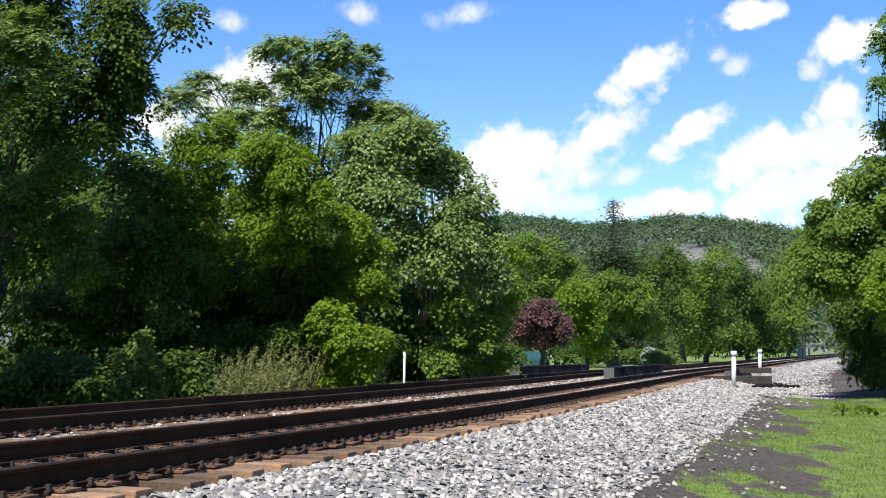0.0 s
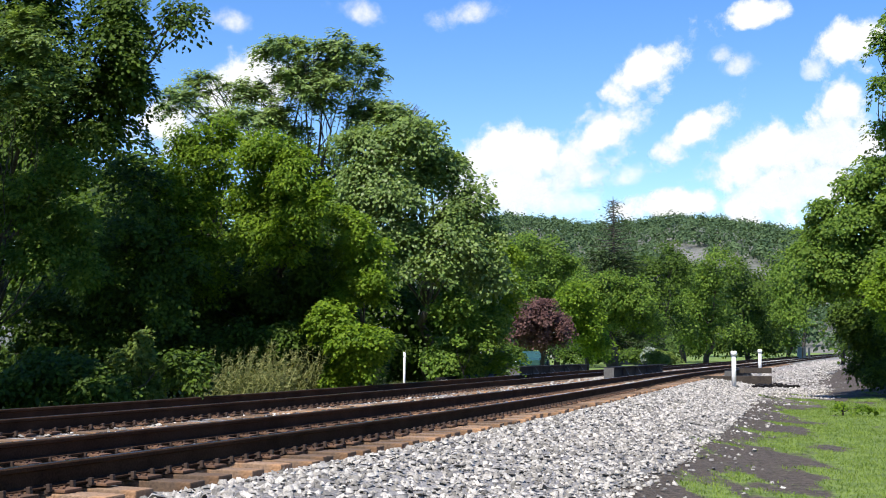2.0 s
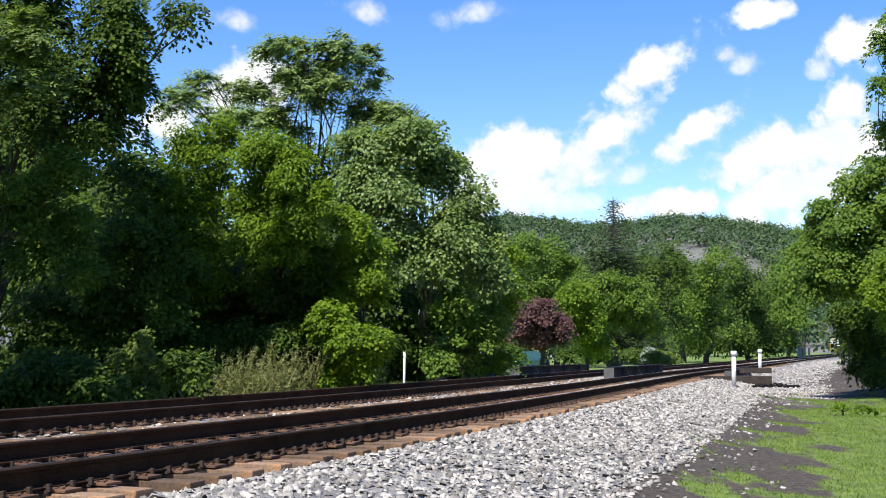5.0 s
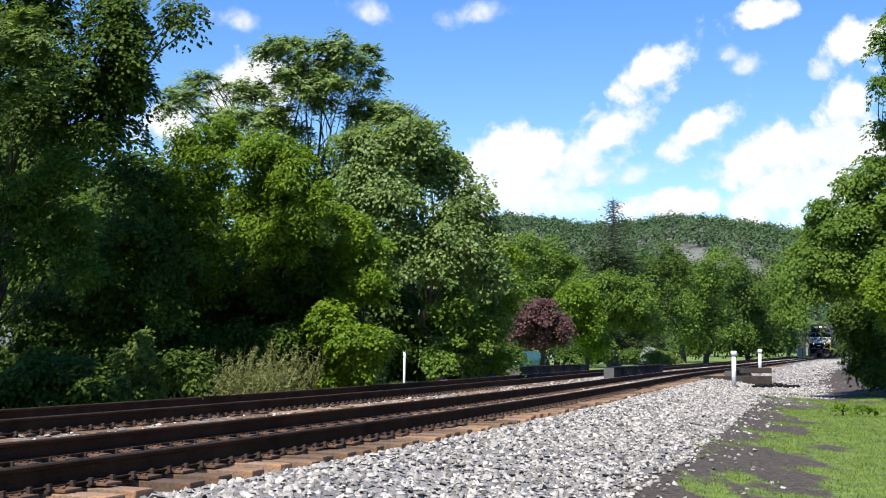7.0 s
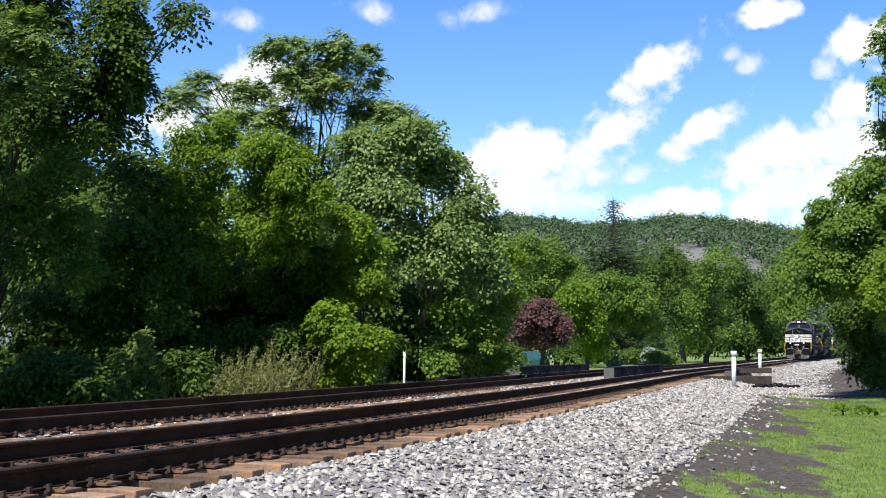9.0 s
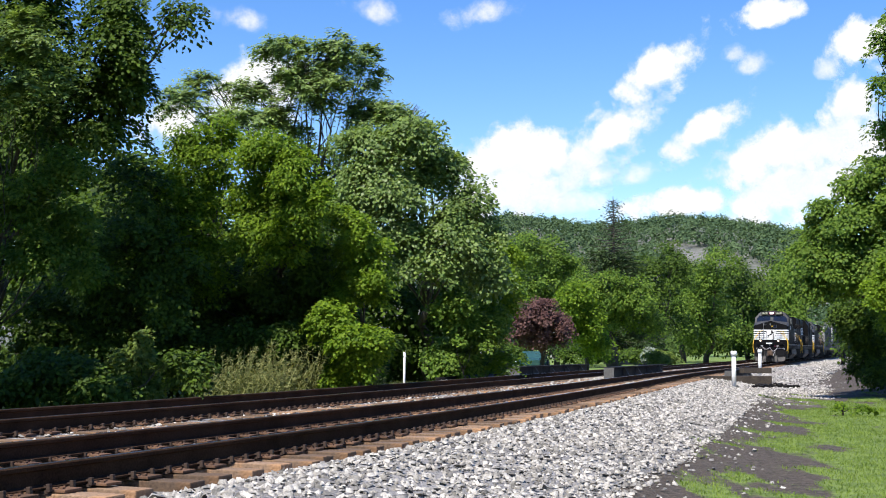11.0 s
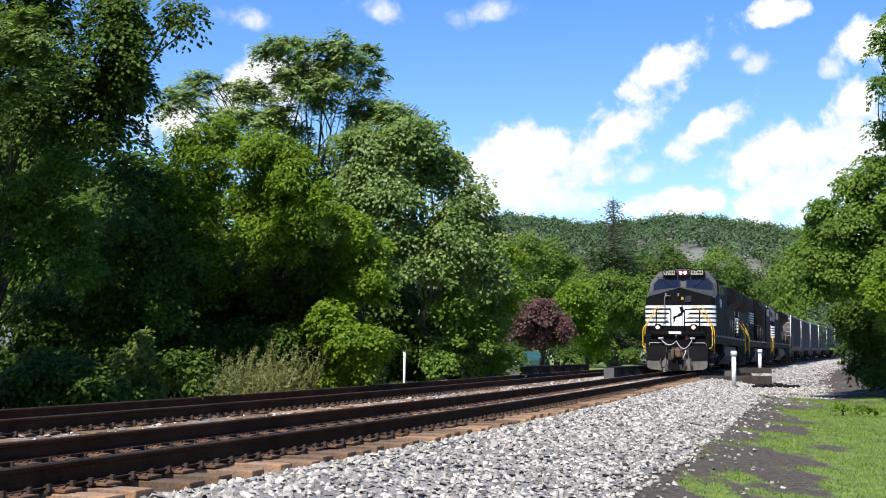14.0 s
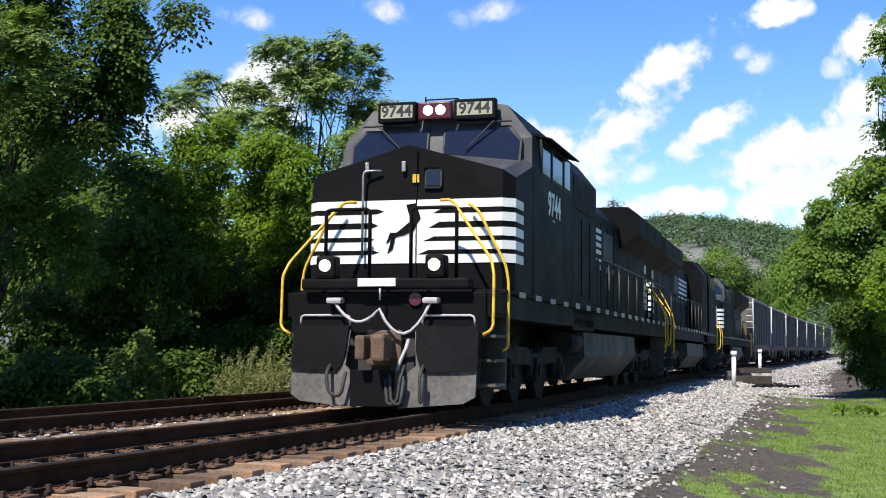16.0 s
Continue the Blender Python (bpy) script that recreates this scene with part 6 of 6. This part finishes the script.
timber((13.45, 56.6, 0.02), (14.89, 57.3, 0.03), 0.004, 0.25, 0.3, "dark weathered timber beam lying on another")

# marker posts
def post(x, y, z, h, r, cap, label):
    ob = empty("marker_post", pose(x, y, z), label, "post")
    bm = bmesh.new()
    add_rod(bm, (0, 0, -0.15), (0, 0, h - cap), r, 14, r * 0.94)
    part("shaft", bm, M_POST, ob)
    if cap:
        bm = bmesh.new()
        add_rod(bm, (0, 0, h - cap - 0.02), (0, 0, h - 0.02), r * 1.28, 14)
        add_rod(bm, (0, 0, h - 0.02), (0, 0, h), r * 1.28, 14, r * 1.05)
        part("cap", bm, M_POST, ob)


post((11.03, 47.63, -0.3)[0], (11.03, 47.63, -0.3)[1], -0.30, 1.27, 0.088, 0.16, "white painted marker post with a collar at the bridge")
post((16.65, 66, 0.2)[0], (16.65, 66, 0.2)[1], 0.0, 1.12, 0.088, 0.16, "white painted marker post beyond the bridge")
post((-1.13, 38, -0.09)[0], 38.0, -0.5, 1.34, 0.036, 0, "thin pale post in the weeds by the track")

# scrap iron beside the line
def scrap():
    ob = empty("scrap_heap", pose(*(11.79, 44.78, -0.28)), "dark rusty scrap iron and old spikes on gravel", "scrap")
    rng = random.Random(5)
    for k in range(26):
        x, y = rng.gauss(0, 0.36), rng.gauss(0, 0.25)
        a = rng.uniform(0, 6.28)
        l = rng.uniform(0.12, 0.4)
        z = rng.uniform(0.0, 0.10) * max(0.0, 1 - abs(x) * 1.6)
        p = tube([(x, y, z), (x + math.cos(a) * l * 0.5, y + math.sin(a) * l * 0.5, z + rng.uniform(0.0, 0.05)), (x + math.cos(a) * l, y + math.sin(a) * l, z + rng.uniform(-0.04, 0.05))], rng.uniform(0.03, 0.055), 5, 0.03)
        part("iron_piece", p, M_GIRDER, ob)


scrap()

# far signal boxes by the curve
def relay_case(x, y, z, w, h, mat, label):
    ob = empty("relay_case", pose(x, y, z), label, "relay case")
    part("cabinet", box((-w / 2, -w / 3, -1.0), (w / 2, w / 3, h - 0.08), 0.02), mat, ob)
    part("lid", box((-w / 2 - 0.05, -w / 3 - 0.05, h - 0.08), (w / 2 + 0.05, w / 3 + 0.05, h), 0.02), mat, ob)


M_CASE = surface("pale_green_case_paint", (0.18, 0.25, 0.22), (0.28, 0.34, 0.31), 2.0, 30.0, (0.5, 0.7))
M_BUFF = surface("buff_case_paint", (0.38, 0.30, 0.20), (0.5, 0.42, 0.30), 2.0, 30.0, (0.5, 0.7))
relay_case(*(53.92, 190, 1.16), 0.6, 1.0, M_CASE, "small pale green trackside case")
relay_case(*(54.69, 190, 1.17), 0.35, 1.0, M_BUFF, "small buff trackside case")
relay_case(*(55.37, 190, 1.17), 0.3, 0.9, M_BUFF, "small buff trackside case")

# gardens beyond the far track: house, parked cars, shrubs, road
M_HOUSE = surface("cream_house_siding", (0.38, 0.36, 0.31), (0.5, 0.48, 0.42), 1.0, 20.0, (0.7, 0.85))
M_ROOF = surface("grey_roof_shingles", (0.09, 0.09, 0.095), (0.19, 0.185, 0.18), 1.0, 20.0, (0.8, 0.95))
M_CAR_WHITE = surface("white_car_paint", (0.68, 0.68, 0.68), (0.78, 0.78, 0.78), 1.0, 20.0, (0.2, 0.3), bump=0.0)
M_CAR_TEAL = surface("dark_teal_car_paint", (0.015, 0.05, 0.05), (0.03, 0.08, 0.08), 1.0, 20.0, (0.2, 0.3), bump=0.0)
M_CAR_DARK = surface("dark_car_paint", (0.02, 0.022, 0.03), (0.04, 0.042, 0.05), 1.0, 20.0, (0.2, 0.3), bump=0.0)


def house(x, y, turn):
    ob = empty("house", pose(x, y, land_at(x, y), 0, 0, turn), "low pale house half hidden behind garden trees", "house")
    w = part("wall", box((-5, -3.5, -0.3), (5, 3.5, 2.7)), M_HOUSE, ob)
    bm = bmesh.new()
    add_prism(bm, [(-4.0, 2.7), (4.0, 2.7), (0, 4.6)], -5.4, 5.4)
    part("roof", bm, M_ROOF, ob)
    for k in (-3.2, 0.2, 3.2):
        wd = part("window", box((k - 0.6, -3.56, 0.9), (k + 0.6, -3.46, 2.1), 0.01), M_POST, w)
        part("pane", box((k - 0.5, -3.575, 1.0), (k + 0.5, -3.55, 2.0)), M_GLASS, wd)
    part("door", box((-2.0, -3.57, -0.2), (-1.1, -3.47, 1.9), 0.01), M_GIRDER, w)


def parked_car(x, y, turn, mat, label):
    ob = empty("parked_car", pose(x, y, land_at(x, y), 0, 0, turn), label, "car")
    bm = bmesh.new()
    add_prism(bm, [(-2.2, 0.3), (-2.25, 0.75), (-1.9, 0.88), (-1.5, 0.92), (-0.9, 1.42), (0.6, 1.44), (1.25, 0.95), (2.1, 0.82), (2.25, 0.6), (2.2, 0.3)], -0.85, 0.85, "Y")
    bmesh.ops.bevel(bm, geom=list(bm.edges), offset=0.06, segments=2, affect="EDGES")
    body = part("body", bm, mat, ob)
    for sy in (-0.86, 0.86):
        bm = bmesh.new()
        add_prism(bm, [(-1.35, 0.95), (-0.85, 1.34), (0.52, 1.36), (1.0, 0.96)], sy - 0.01, sy + 0.01, "Y")
        part("side_window", bm, M_GLASS, body)
        for wx in (-1.4, 1.4):
            bm = bmesh.new()
            add_rod(bm, (wx, sy - 0.1, 0.32), (wx, sy + 0.02, 0.32), 0.32, 18)
            wh = part("wheel", bm, M_RUBBER, ob)
            bm = bmesh.new()
            add_rod(bm, (wx, sy, 0.32), (wx, sy + math.copysign(0.03, sy), 0.32), 0.18, 14)
            part("rim", bm, M_STEEL, wh)


house(*(21.02, 175), 18)
parked_car(*(16.21, 135), 40, M_CAR_WHITE, "white parked car under garden trees")
parked_car(*(7.4, 101), 75, M_CAR_TEAL, "dark teal parked car half hidden by a plum tree")
parked_car(*(3.5, 98), 30, M_CAR_WHITE, "white parked car behind shrubs")
parked_car(*(16.71, 112), 10, M_CAR_DARK, "dark parked car in the shade of a tree")
shrub("clipped yellow-green garden shrub", (16.48, 96), [(16.09, 95, 0.62, 1.11, 1.11, 0.51), (16.95, 95, 0.55, 0.77, 0.77, 0.43)], M_LEAF_HEDGE, 91, 160, 34, 0.4, 0.16, name="garden_shrub")
shrub("flowering pale garden shrub", (16.72, 100), [(16.55, 99, 0.95, 0.75, 0.75, 0.42)], M_LEAF_FLOWER, 92, 60, 30, 0.4, 0.13, name="garden_shrub")
shrub("small upright cypress in a garden", (17.56, 97), [(17.57, 97, 1.06, 0.39, 0.39, 0.96), (17.61, 97, 1.76, 0.22, 0.22, 0.52)], M_LEAF_CYPRESS, 93, 140, 34, 0.35, 0.14, name="cypress")


# ---- stones, grass and weeds ----
def scatter_stones():
    rng = np.random.default_rng(7)
    n = 78000
    s = -6 + 56 * rng.random(n) ** 1.35
    s = np.where(np.arange(n) % 7 == 0, rng.uniform(34, 80, n), s)
    s = np.where(np.arange(n) % 11 == 1, rng.uniform(75, 160, n), s)
    zone = rng.random(n)
    r = np.where(zone < 0.54, 0.46 + 2.7 * rng.random(n) + np.abs(rng.normal(0, 0.7, n)) * (zone > 0.5) + np.where(s > 36, 2.6 * rng.random(n), 0.0), -rng.uniform(0.1, 5.8, n))
    # keep clear of the rails
    for c in (0.0, -GAUGE, -TRACK_2, -TRACK_2 - GAUGE):
        bad = np.abs(r - c) < 0.13
        r = np.where(bad, r - 0.26, r)
    ang = np.array([bend(v) for v in LINE_S])
    a = np.interp(s, LINE_S, ang)
    x = np.interp(s, LINE_S, LINE_X) + r * np.cos(a)
    y = np.interp(s, LINE_S, LINE_Y) - r * np.sin(a)
    bz = np.interp(-r, [o for o, _ in BED], [h for _, h in BED])
    out = r > 2.4
    bz[out] = np.maximum(bz[out], land(x[out], y[out])[0] - np.array([grade(v) for v in s[out]]))
    bare = np.ones(n)
    bare[out] = land(x[out], y[out])[1]
    here = (bare > 0.7) | (r < 3.0) | (rng.random(n) < 0.04)
    s, r, x, y, bz, n = s[here], r[here], x[here], y[here], bz[here], int(here.sum())
    size = rng.uniform(0.018, 0.040, n) * np.where(rng.random(n) < 0.12, 1.35, 1.0) * (1 + np.clip(s - 12, 0, 130) / 60)
    z = bz + np.array([grade(v) for v in s]) + rng.uniform(-0.012, 0.022, n) - 0.016 * (r < 0.6)
    base = np.array([(1, 0, 0), (-1, 0, 0), (0, 1, 0), (0, -1, 0), (0.5, 0.5, 0.8), (-0.5, -0.4, 0.85)], float)
    v = base[None] * (1 + rng.normal(0, 0.22, (n, 6, 1))) + rng.normal(0, 0.12, (n, 6, 3))
    v *= (size[:, None] * rng.uniform(0.65, 1.3, (n, 3)))[:, None, :]
    t = rng.uniform(0, 6.283, n)
    ct, st = np.cos(t)[:, None], np.sin(t)[:, None]
    vx, vy = v[..., 0] * ct - v[..., 1] * st, v[..., 0] * st + v[..., 1] * ct
    tilt = rng.normal(0, 0.5, n)[:, None]
    vy, vz = vy * np.cos(tilt) - v[..., 2] * np.sin(tilt), vy * np.sin(tilt) + v[..., 2] * np.cos(tilt)
    v = np.stack([vx + x[:, None], vy + y[:, None], vz * 0.8 + z[:, None]], -1)
    tri = np.array([(0, 2, 4), (2, 5, 4), (2, 1, 5), (1, 3, 5), (3, 4, 5), (3, 0, 4)])
    f = (np.arange(n)[:, None, None] * 6 + tri[None]).reshape(-1, 3)
    tagged(new("ballast_stones", fast_mesh("ballast_stones", v.reshape(-1, 3), f, [M_STONE])), "loose pale grey crushed stones beside the track", "gravel", kind="stuff")


def blades(name, label, category, mat, x, y, height, width, lean, seed):
    rng = np.random.default_rng(seed)
    n = len(x)
    z = land(x, y)[0]
    a, b = rng.uniform(0, 6.283, n), rng.uniform(0, 6.283, n)
    h = height * rng.uniform(0.45, 1.25, n)
    w = width * rng.uniform(0.7, 1.3, n)
    side = np.stack([np.cos(a), np.sin(a), np.zeros(n)], 1) * w[:, None]
    bendv = np.stack([np.cos(b), np.sin(b), np.zeros(n)], 1) * (h * lean * rng.random(n))[:, None]
    root = np.stack([x, y, z - 0.02], 1)
    up = np.array([0, 0, 1.0])
    mid = root + up * (h * 0.55)[:, None] + bendv * 0.3
    tip = root + up * h[:, None] + bendv
    v = np.stack([root - side, root + side, mid + side * 0.7, mid - side * 0.7, tip], 1).reshape(-1, 3)
    k = np.arange(n)[:, None] * 5
    f = np.concatenate([k + [0, 1, 2], k + [0, 2, 3], k + [3, 2, 4]], 1).reshape(-1, 3)
    tagged(new(name, fast_mesh(name, v, f, [mat])), label, category, kind="stuff")


def scatter_grass():
    rng = np.random.default_rng(8)
    n = 330000
    s, r = -16 + 62 * rng.random(n) ** 1.2, 2.6 + 11 * rng.random(n) ** 1.2
    a = np.interp(s, LINE_S, np.array([bend(v) for v in LINE_S]))
    x, y = np.interp(s, LINE_S, LINE_X) + r * np.cos(a), np.interp(s, LINE_S, LINE_Y) - r * np.sin(a)
    keep = (y > 4) & (np.abs(x) < y * 0.45 + 1)
    x, y = x[keep], y[keep]
    bare = land(x, y)[1]
    keep = rng.random(len(x)) > bare * 1.1 - 0.05
    blades("lawn_grass", "short mown green grass with bare edges", "grass", M_GRASS, x[keep], y[keep], 0.055, 0.008, 1.3, 1)
    # verge of the far track
    n = 26000
    s, q = -16 + 60 * rng.random(n), TRACK_2 + GAUGE + 1.5 + 4.2 * rng.random(n)
    a = np.interp(s, LINE_S, np.array([bend(v) for v in LINE_S]))
    x, y = np.interp(s, LINE_S, LINE_X) - q * np.cos(a), np.interp(s, LINE_S, LINE_Y) + q * np.sin(a)
    blades("verge_grass", "dry yellowish grass along the far track", "grass", M_WEED, x, y, 0.22, 0.010, 0.6, 2)


def feathery_weeds():
    """Tall seeding stems that lean together, with narrow leaves up their length and a loose plume at the top."""
    rng = np.random.default_rng(33)
    n, per = 330, 60
    s = 15.0 + 9.0 * rng.random(n)
    q = TRACK_2 + GAUGE + 1.5 + 1.9 * rng.random(n)
    a = np.interp(s, LINE_S, np.array([bend(v) for v in LINE_S]))
    x, y = np.interp(s, LINE_S, LINE_X) - q * np.cos(a), np.interp(s, LINE_S, LINE_Y) + q * np.sin(a)
    root = np.stack([x, y, land(x, y)[0] - 0.02], 1)
    patch = np.array([noise.noise(Vector((v * 0.9, 4.0, 0.0))) for v in s])
    h = (1.25 + 0.6 * patch) * rng.uniform(0.6, 1.3, n)
    lean = np.stack([rng.normal(0.28, 0.22, n), rng.normal(0.0, 0.2, n), np.zeros(n)], 1)
    f = np.tile(np.linspace(0.12, 1.0, per), n)
    H = np.repeat(h, per)
    pos = np.repeat(root, per, axis=0) + np.array([0, 0, 1.0]) * (f * H * (1 - 0.12 * f))[:, None] + np.repeat(lean, per, axis=0) * (f ** 2 * H)[:, None]
    way = unit(rng.normal(size=(n * per, 3)) * [1, 1, 0.4] + np.array([0.25, 0, 0.9]))
    nr = unit(rng.normal(size=(n * per, 3)) + np.array(SUN_WAY))
    L = (0.17 - 0.09 * f) * rng.uniform(0.6, 1.3, n * per)
    leaves = leaf_quads(pos, nr, way, L, L * 0.22 + 0.004)
    stem = leaf_quads(root, unit(rng.normal(size=(n, 3)) * [1, 1, 0.1]), unit(np.array([0, 0, 1.0]) + lean * 0.9), h, np.full(n, 0.016))
    v = np.concatenate([leaves, stem])
    tagged(new("tall_weeds", fast_mesh("tall_weeds", v, np.arange(len(v)).reshape(-1, 4), [M_WEED])), "tall pale feathery seeding weeds at the edge of the wood", "weeds", kind="stuff")


feathery_weeds()
scatter_stones()
scatter_grass()

# ---- clouds ----
CLOUD_Y = 3000.0
CLOUDS = []


def cloud(x, z, w, h, lean, drift, rise, thin=0.0):
    """A bank of vapour far off, that the wind carries along."""
    me = bpy.data.meshes.new("cloud")
    n = 6
    vs = [((i / n - 0.5) * w, 60 * math.cos((i / n - 0.5) * 3) * math.cos((j / n - 0.5) * 3), (j / n - 0.5) * h) for j in range(n + 1) for i in range(n + 1)]
    fs = [(j * (n + 1) + i, j * (n + 1) + i + 1, (j + 1) * (n + 1) + i + 1, (j + 1) * (n + 1) + i) for j in range(n) for i in range(n)]
    me.from_pydata(vs, [], fs)
    uv = me.uv_layers.new(name="UVMap")
    for lp in me.loops:
        k = lp.vertex_index
        uv.data[lp.index].uv = ((k % (n + 1)) / n, (k // (n + 1)) / n)
    me.materials.append(M_CLOUD_THIN if thin else M_CLOUD)
    ob = tagged(new("cloud", me), "thin ragged white cloud wisp in a blue sky" if thin else "bright white fair-weather cloud drifting in a blue sky", "cloud", "clouds in the sky")
    CLOUDS.append((ob, x, z, lean, drift, rise))


cloud(489, 690, 389, 196, 33, 55.6, 6.0)
cloud(753, 832, 295, 131, 15, 66.3, 6.0)
cloud(671, 734, 141, 85, 15, 58.8, 6.0, 1)
cloud(717, 706, 192, 105, 15, 56.8, 6.0, 1)
cloud(987, 761, 328, 207, 28, 60.9, 6.0)
cloud(905, 697, 161, 101, 15, 56.1, 6.0, 1)
cloud(175, 468, 721, 328, 8, 38.8, 6.0)
cloud(386, 528, 415, 174, 33, 43.3, 6.0)
cloud(136, 379, 568, 240, 5, 32.1, 6.0)
cloud(299, 421, 323, 161, 15, 35.3, 6.0, 1)
cloud(286, 360, 526, 121, 5, 30.6, 6.0, 1)
cloud(611, 544, 371, 153, 33, 44.6, 6.0)
cloud(543, 493, 182, 80, 20, 40.7, 6.0, 1)
cloud(802, 488, 546, 262, 14, 40.3, 6.0)
cloud(973, 607, 284, 240, 25, 49.3, 6.0)
cloud(966, 497, 437, 262, 10, 41.0, 6.0)
cloud(809, 385, 481, 240, 18, 32.6, 6.0)
cloud(558, 360, 546, 131, 6, 30.6, 6.0)
cloud(448, 430, 242, 101, 20, 35.9, 6.0, 1)
cloud(-538, 806, 242, 121, -12, 64.3, 6.0, 1)
cloud(-216, 829, 232, 125, -14, 66.0, 6.0, 1)
cloud(52, 831, 323, 125, 12, 66.2, 6.0, 1)
cloud(-470, 642, 524, 328, 10, 51.9, 6.0)
cloud(-692, 543, 284, 218, 0, 44.4, 6.0)
cloud(938, 407, 349, 196, 0, 34.2, 6.0)

# ---- what moves ----
FRONT = [(0.0, 303.2), (6.3, 186.6), (8.0, 155.2), (9.0, 136.7), (11.5, 90.5), (13.0, 64.0), (14.5, 34.8), (15.5, 15.0), (16.0, 5.48)]


def front_at(t):
    """Where the leading pilot is on the line at t seconds."""
    ts, ss = [a for a, _ in FRONT], [b for _, b in FRONT]
    return float(np.interp(t, ts, ss))


def motions():
    times = [0.5 * k for k in range(33)]
    back = 0.0
    for car, length, bogies, face in CARS:
        rows = []
        for t in times:
            mid = np.interp(front_at(t), LINE_S, ARC) - 0.5 + back + length / 2
            s0, s1 = (float(np.interp(mid + k * bogies / 2, ARC, LINE_S)) for k in (-1, 1))
            a, _ = on_line(s0, GAUGE / 2, grade(s0))
            b, _ = on_line(s1, GAUGE / 2, grade(s1))
            d = a - b
            turn = Matrix.Rotation(math.atan2(-d.x, d.y), 4, "Z") @ Matrix.Rotation(math.atan2(d.z, math.hypot(d.x, d.y)), 4, "X")
            if face < 0:
                turn = turn @ Matrix.Rotation(math.pi, 4, "Z")
            rows.append((t, Matrix.Translation((a + b) / 2) @ turn))
        walk(car, rows)
        back += length

    for ob, x, z, lean, drift, rise in CLOUDS:
        walk(ob, [(0.0, pose(x, CLOUD_Y, z, 0, -lean, 0)), (16.0, pose(x + drift, CLOUD_Y, z + rise, 0, -lean, 0))])


motions()
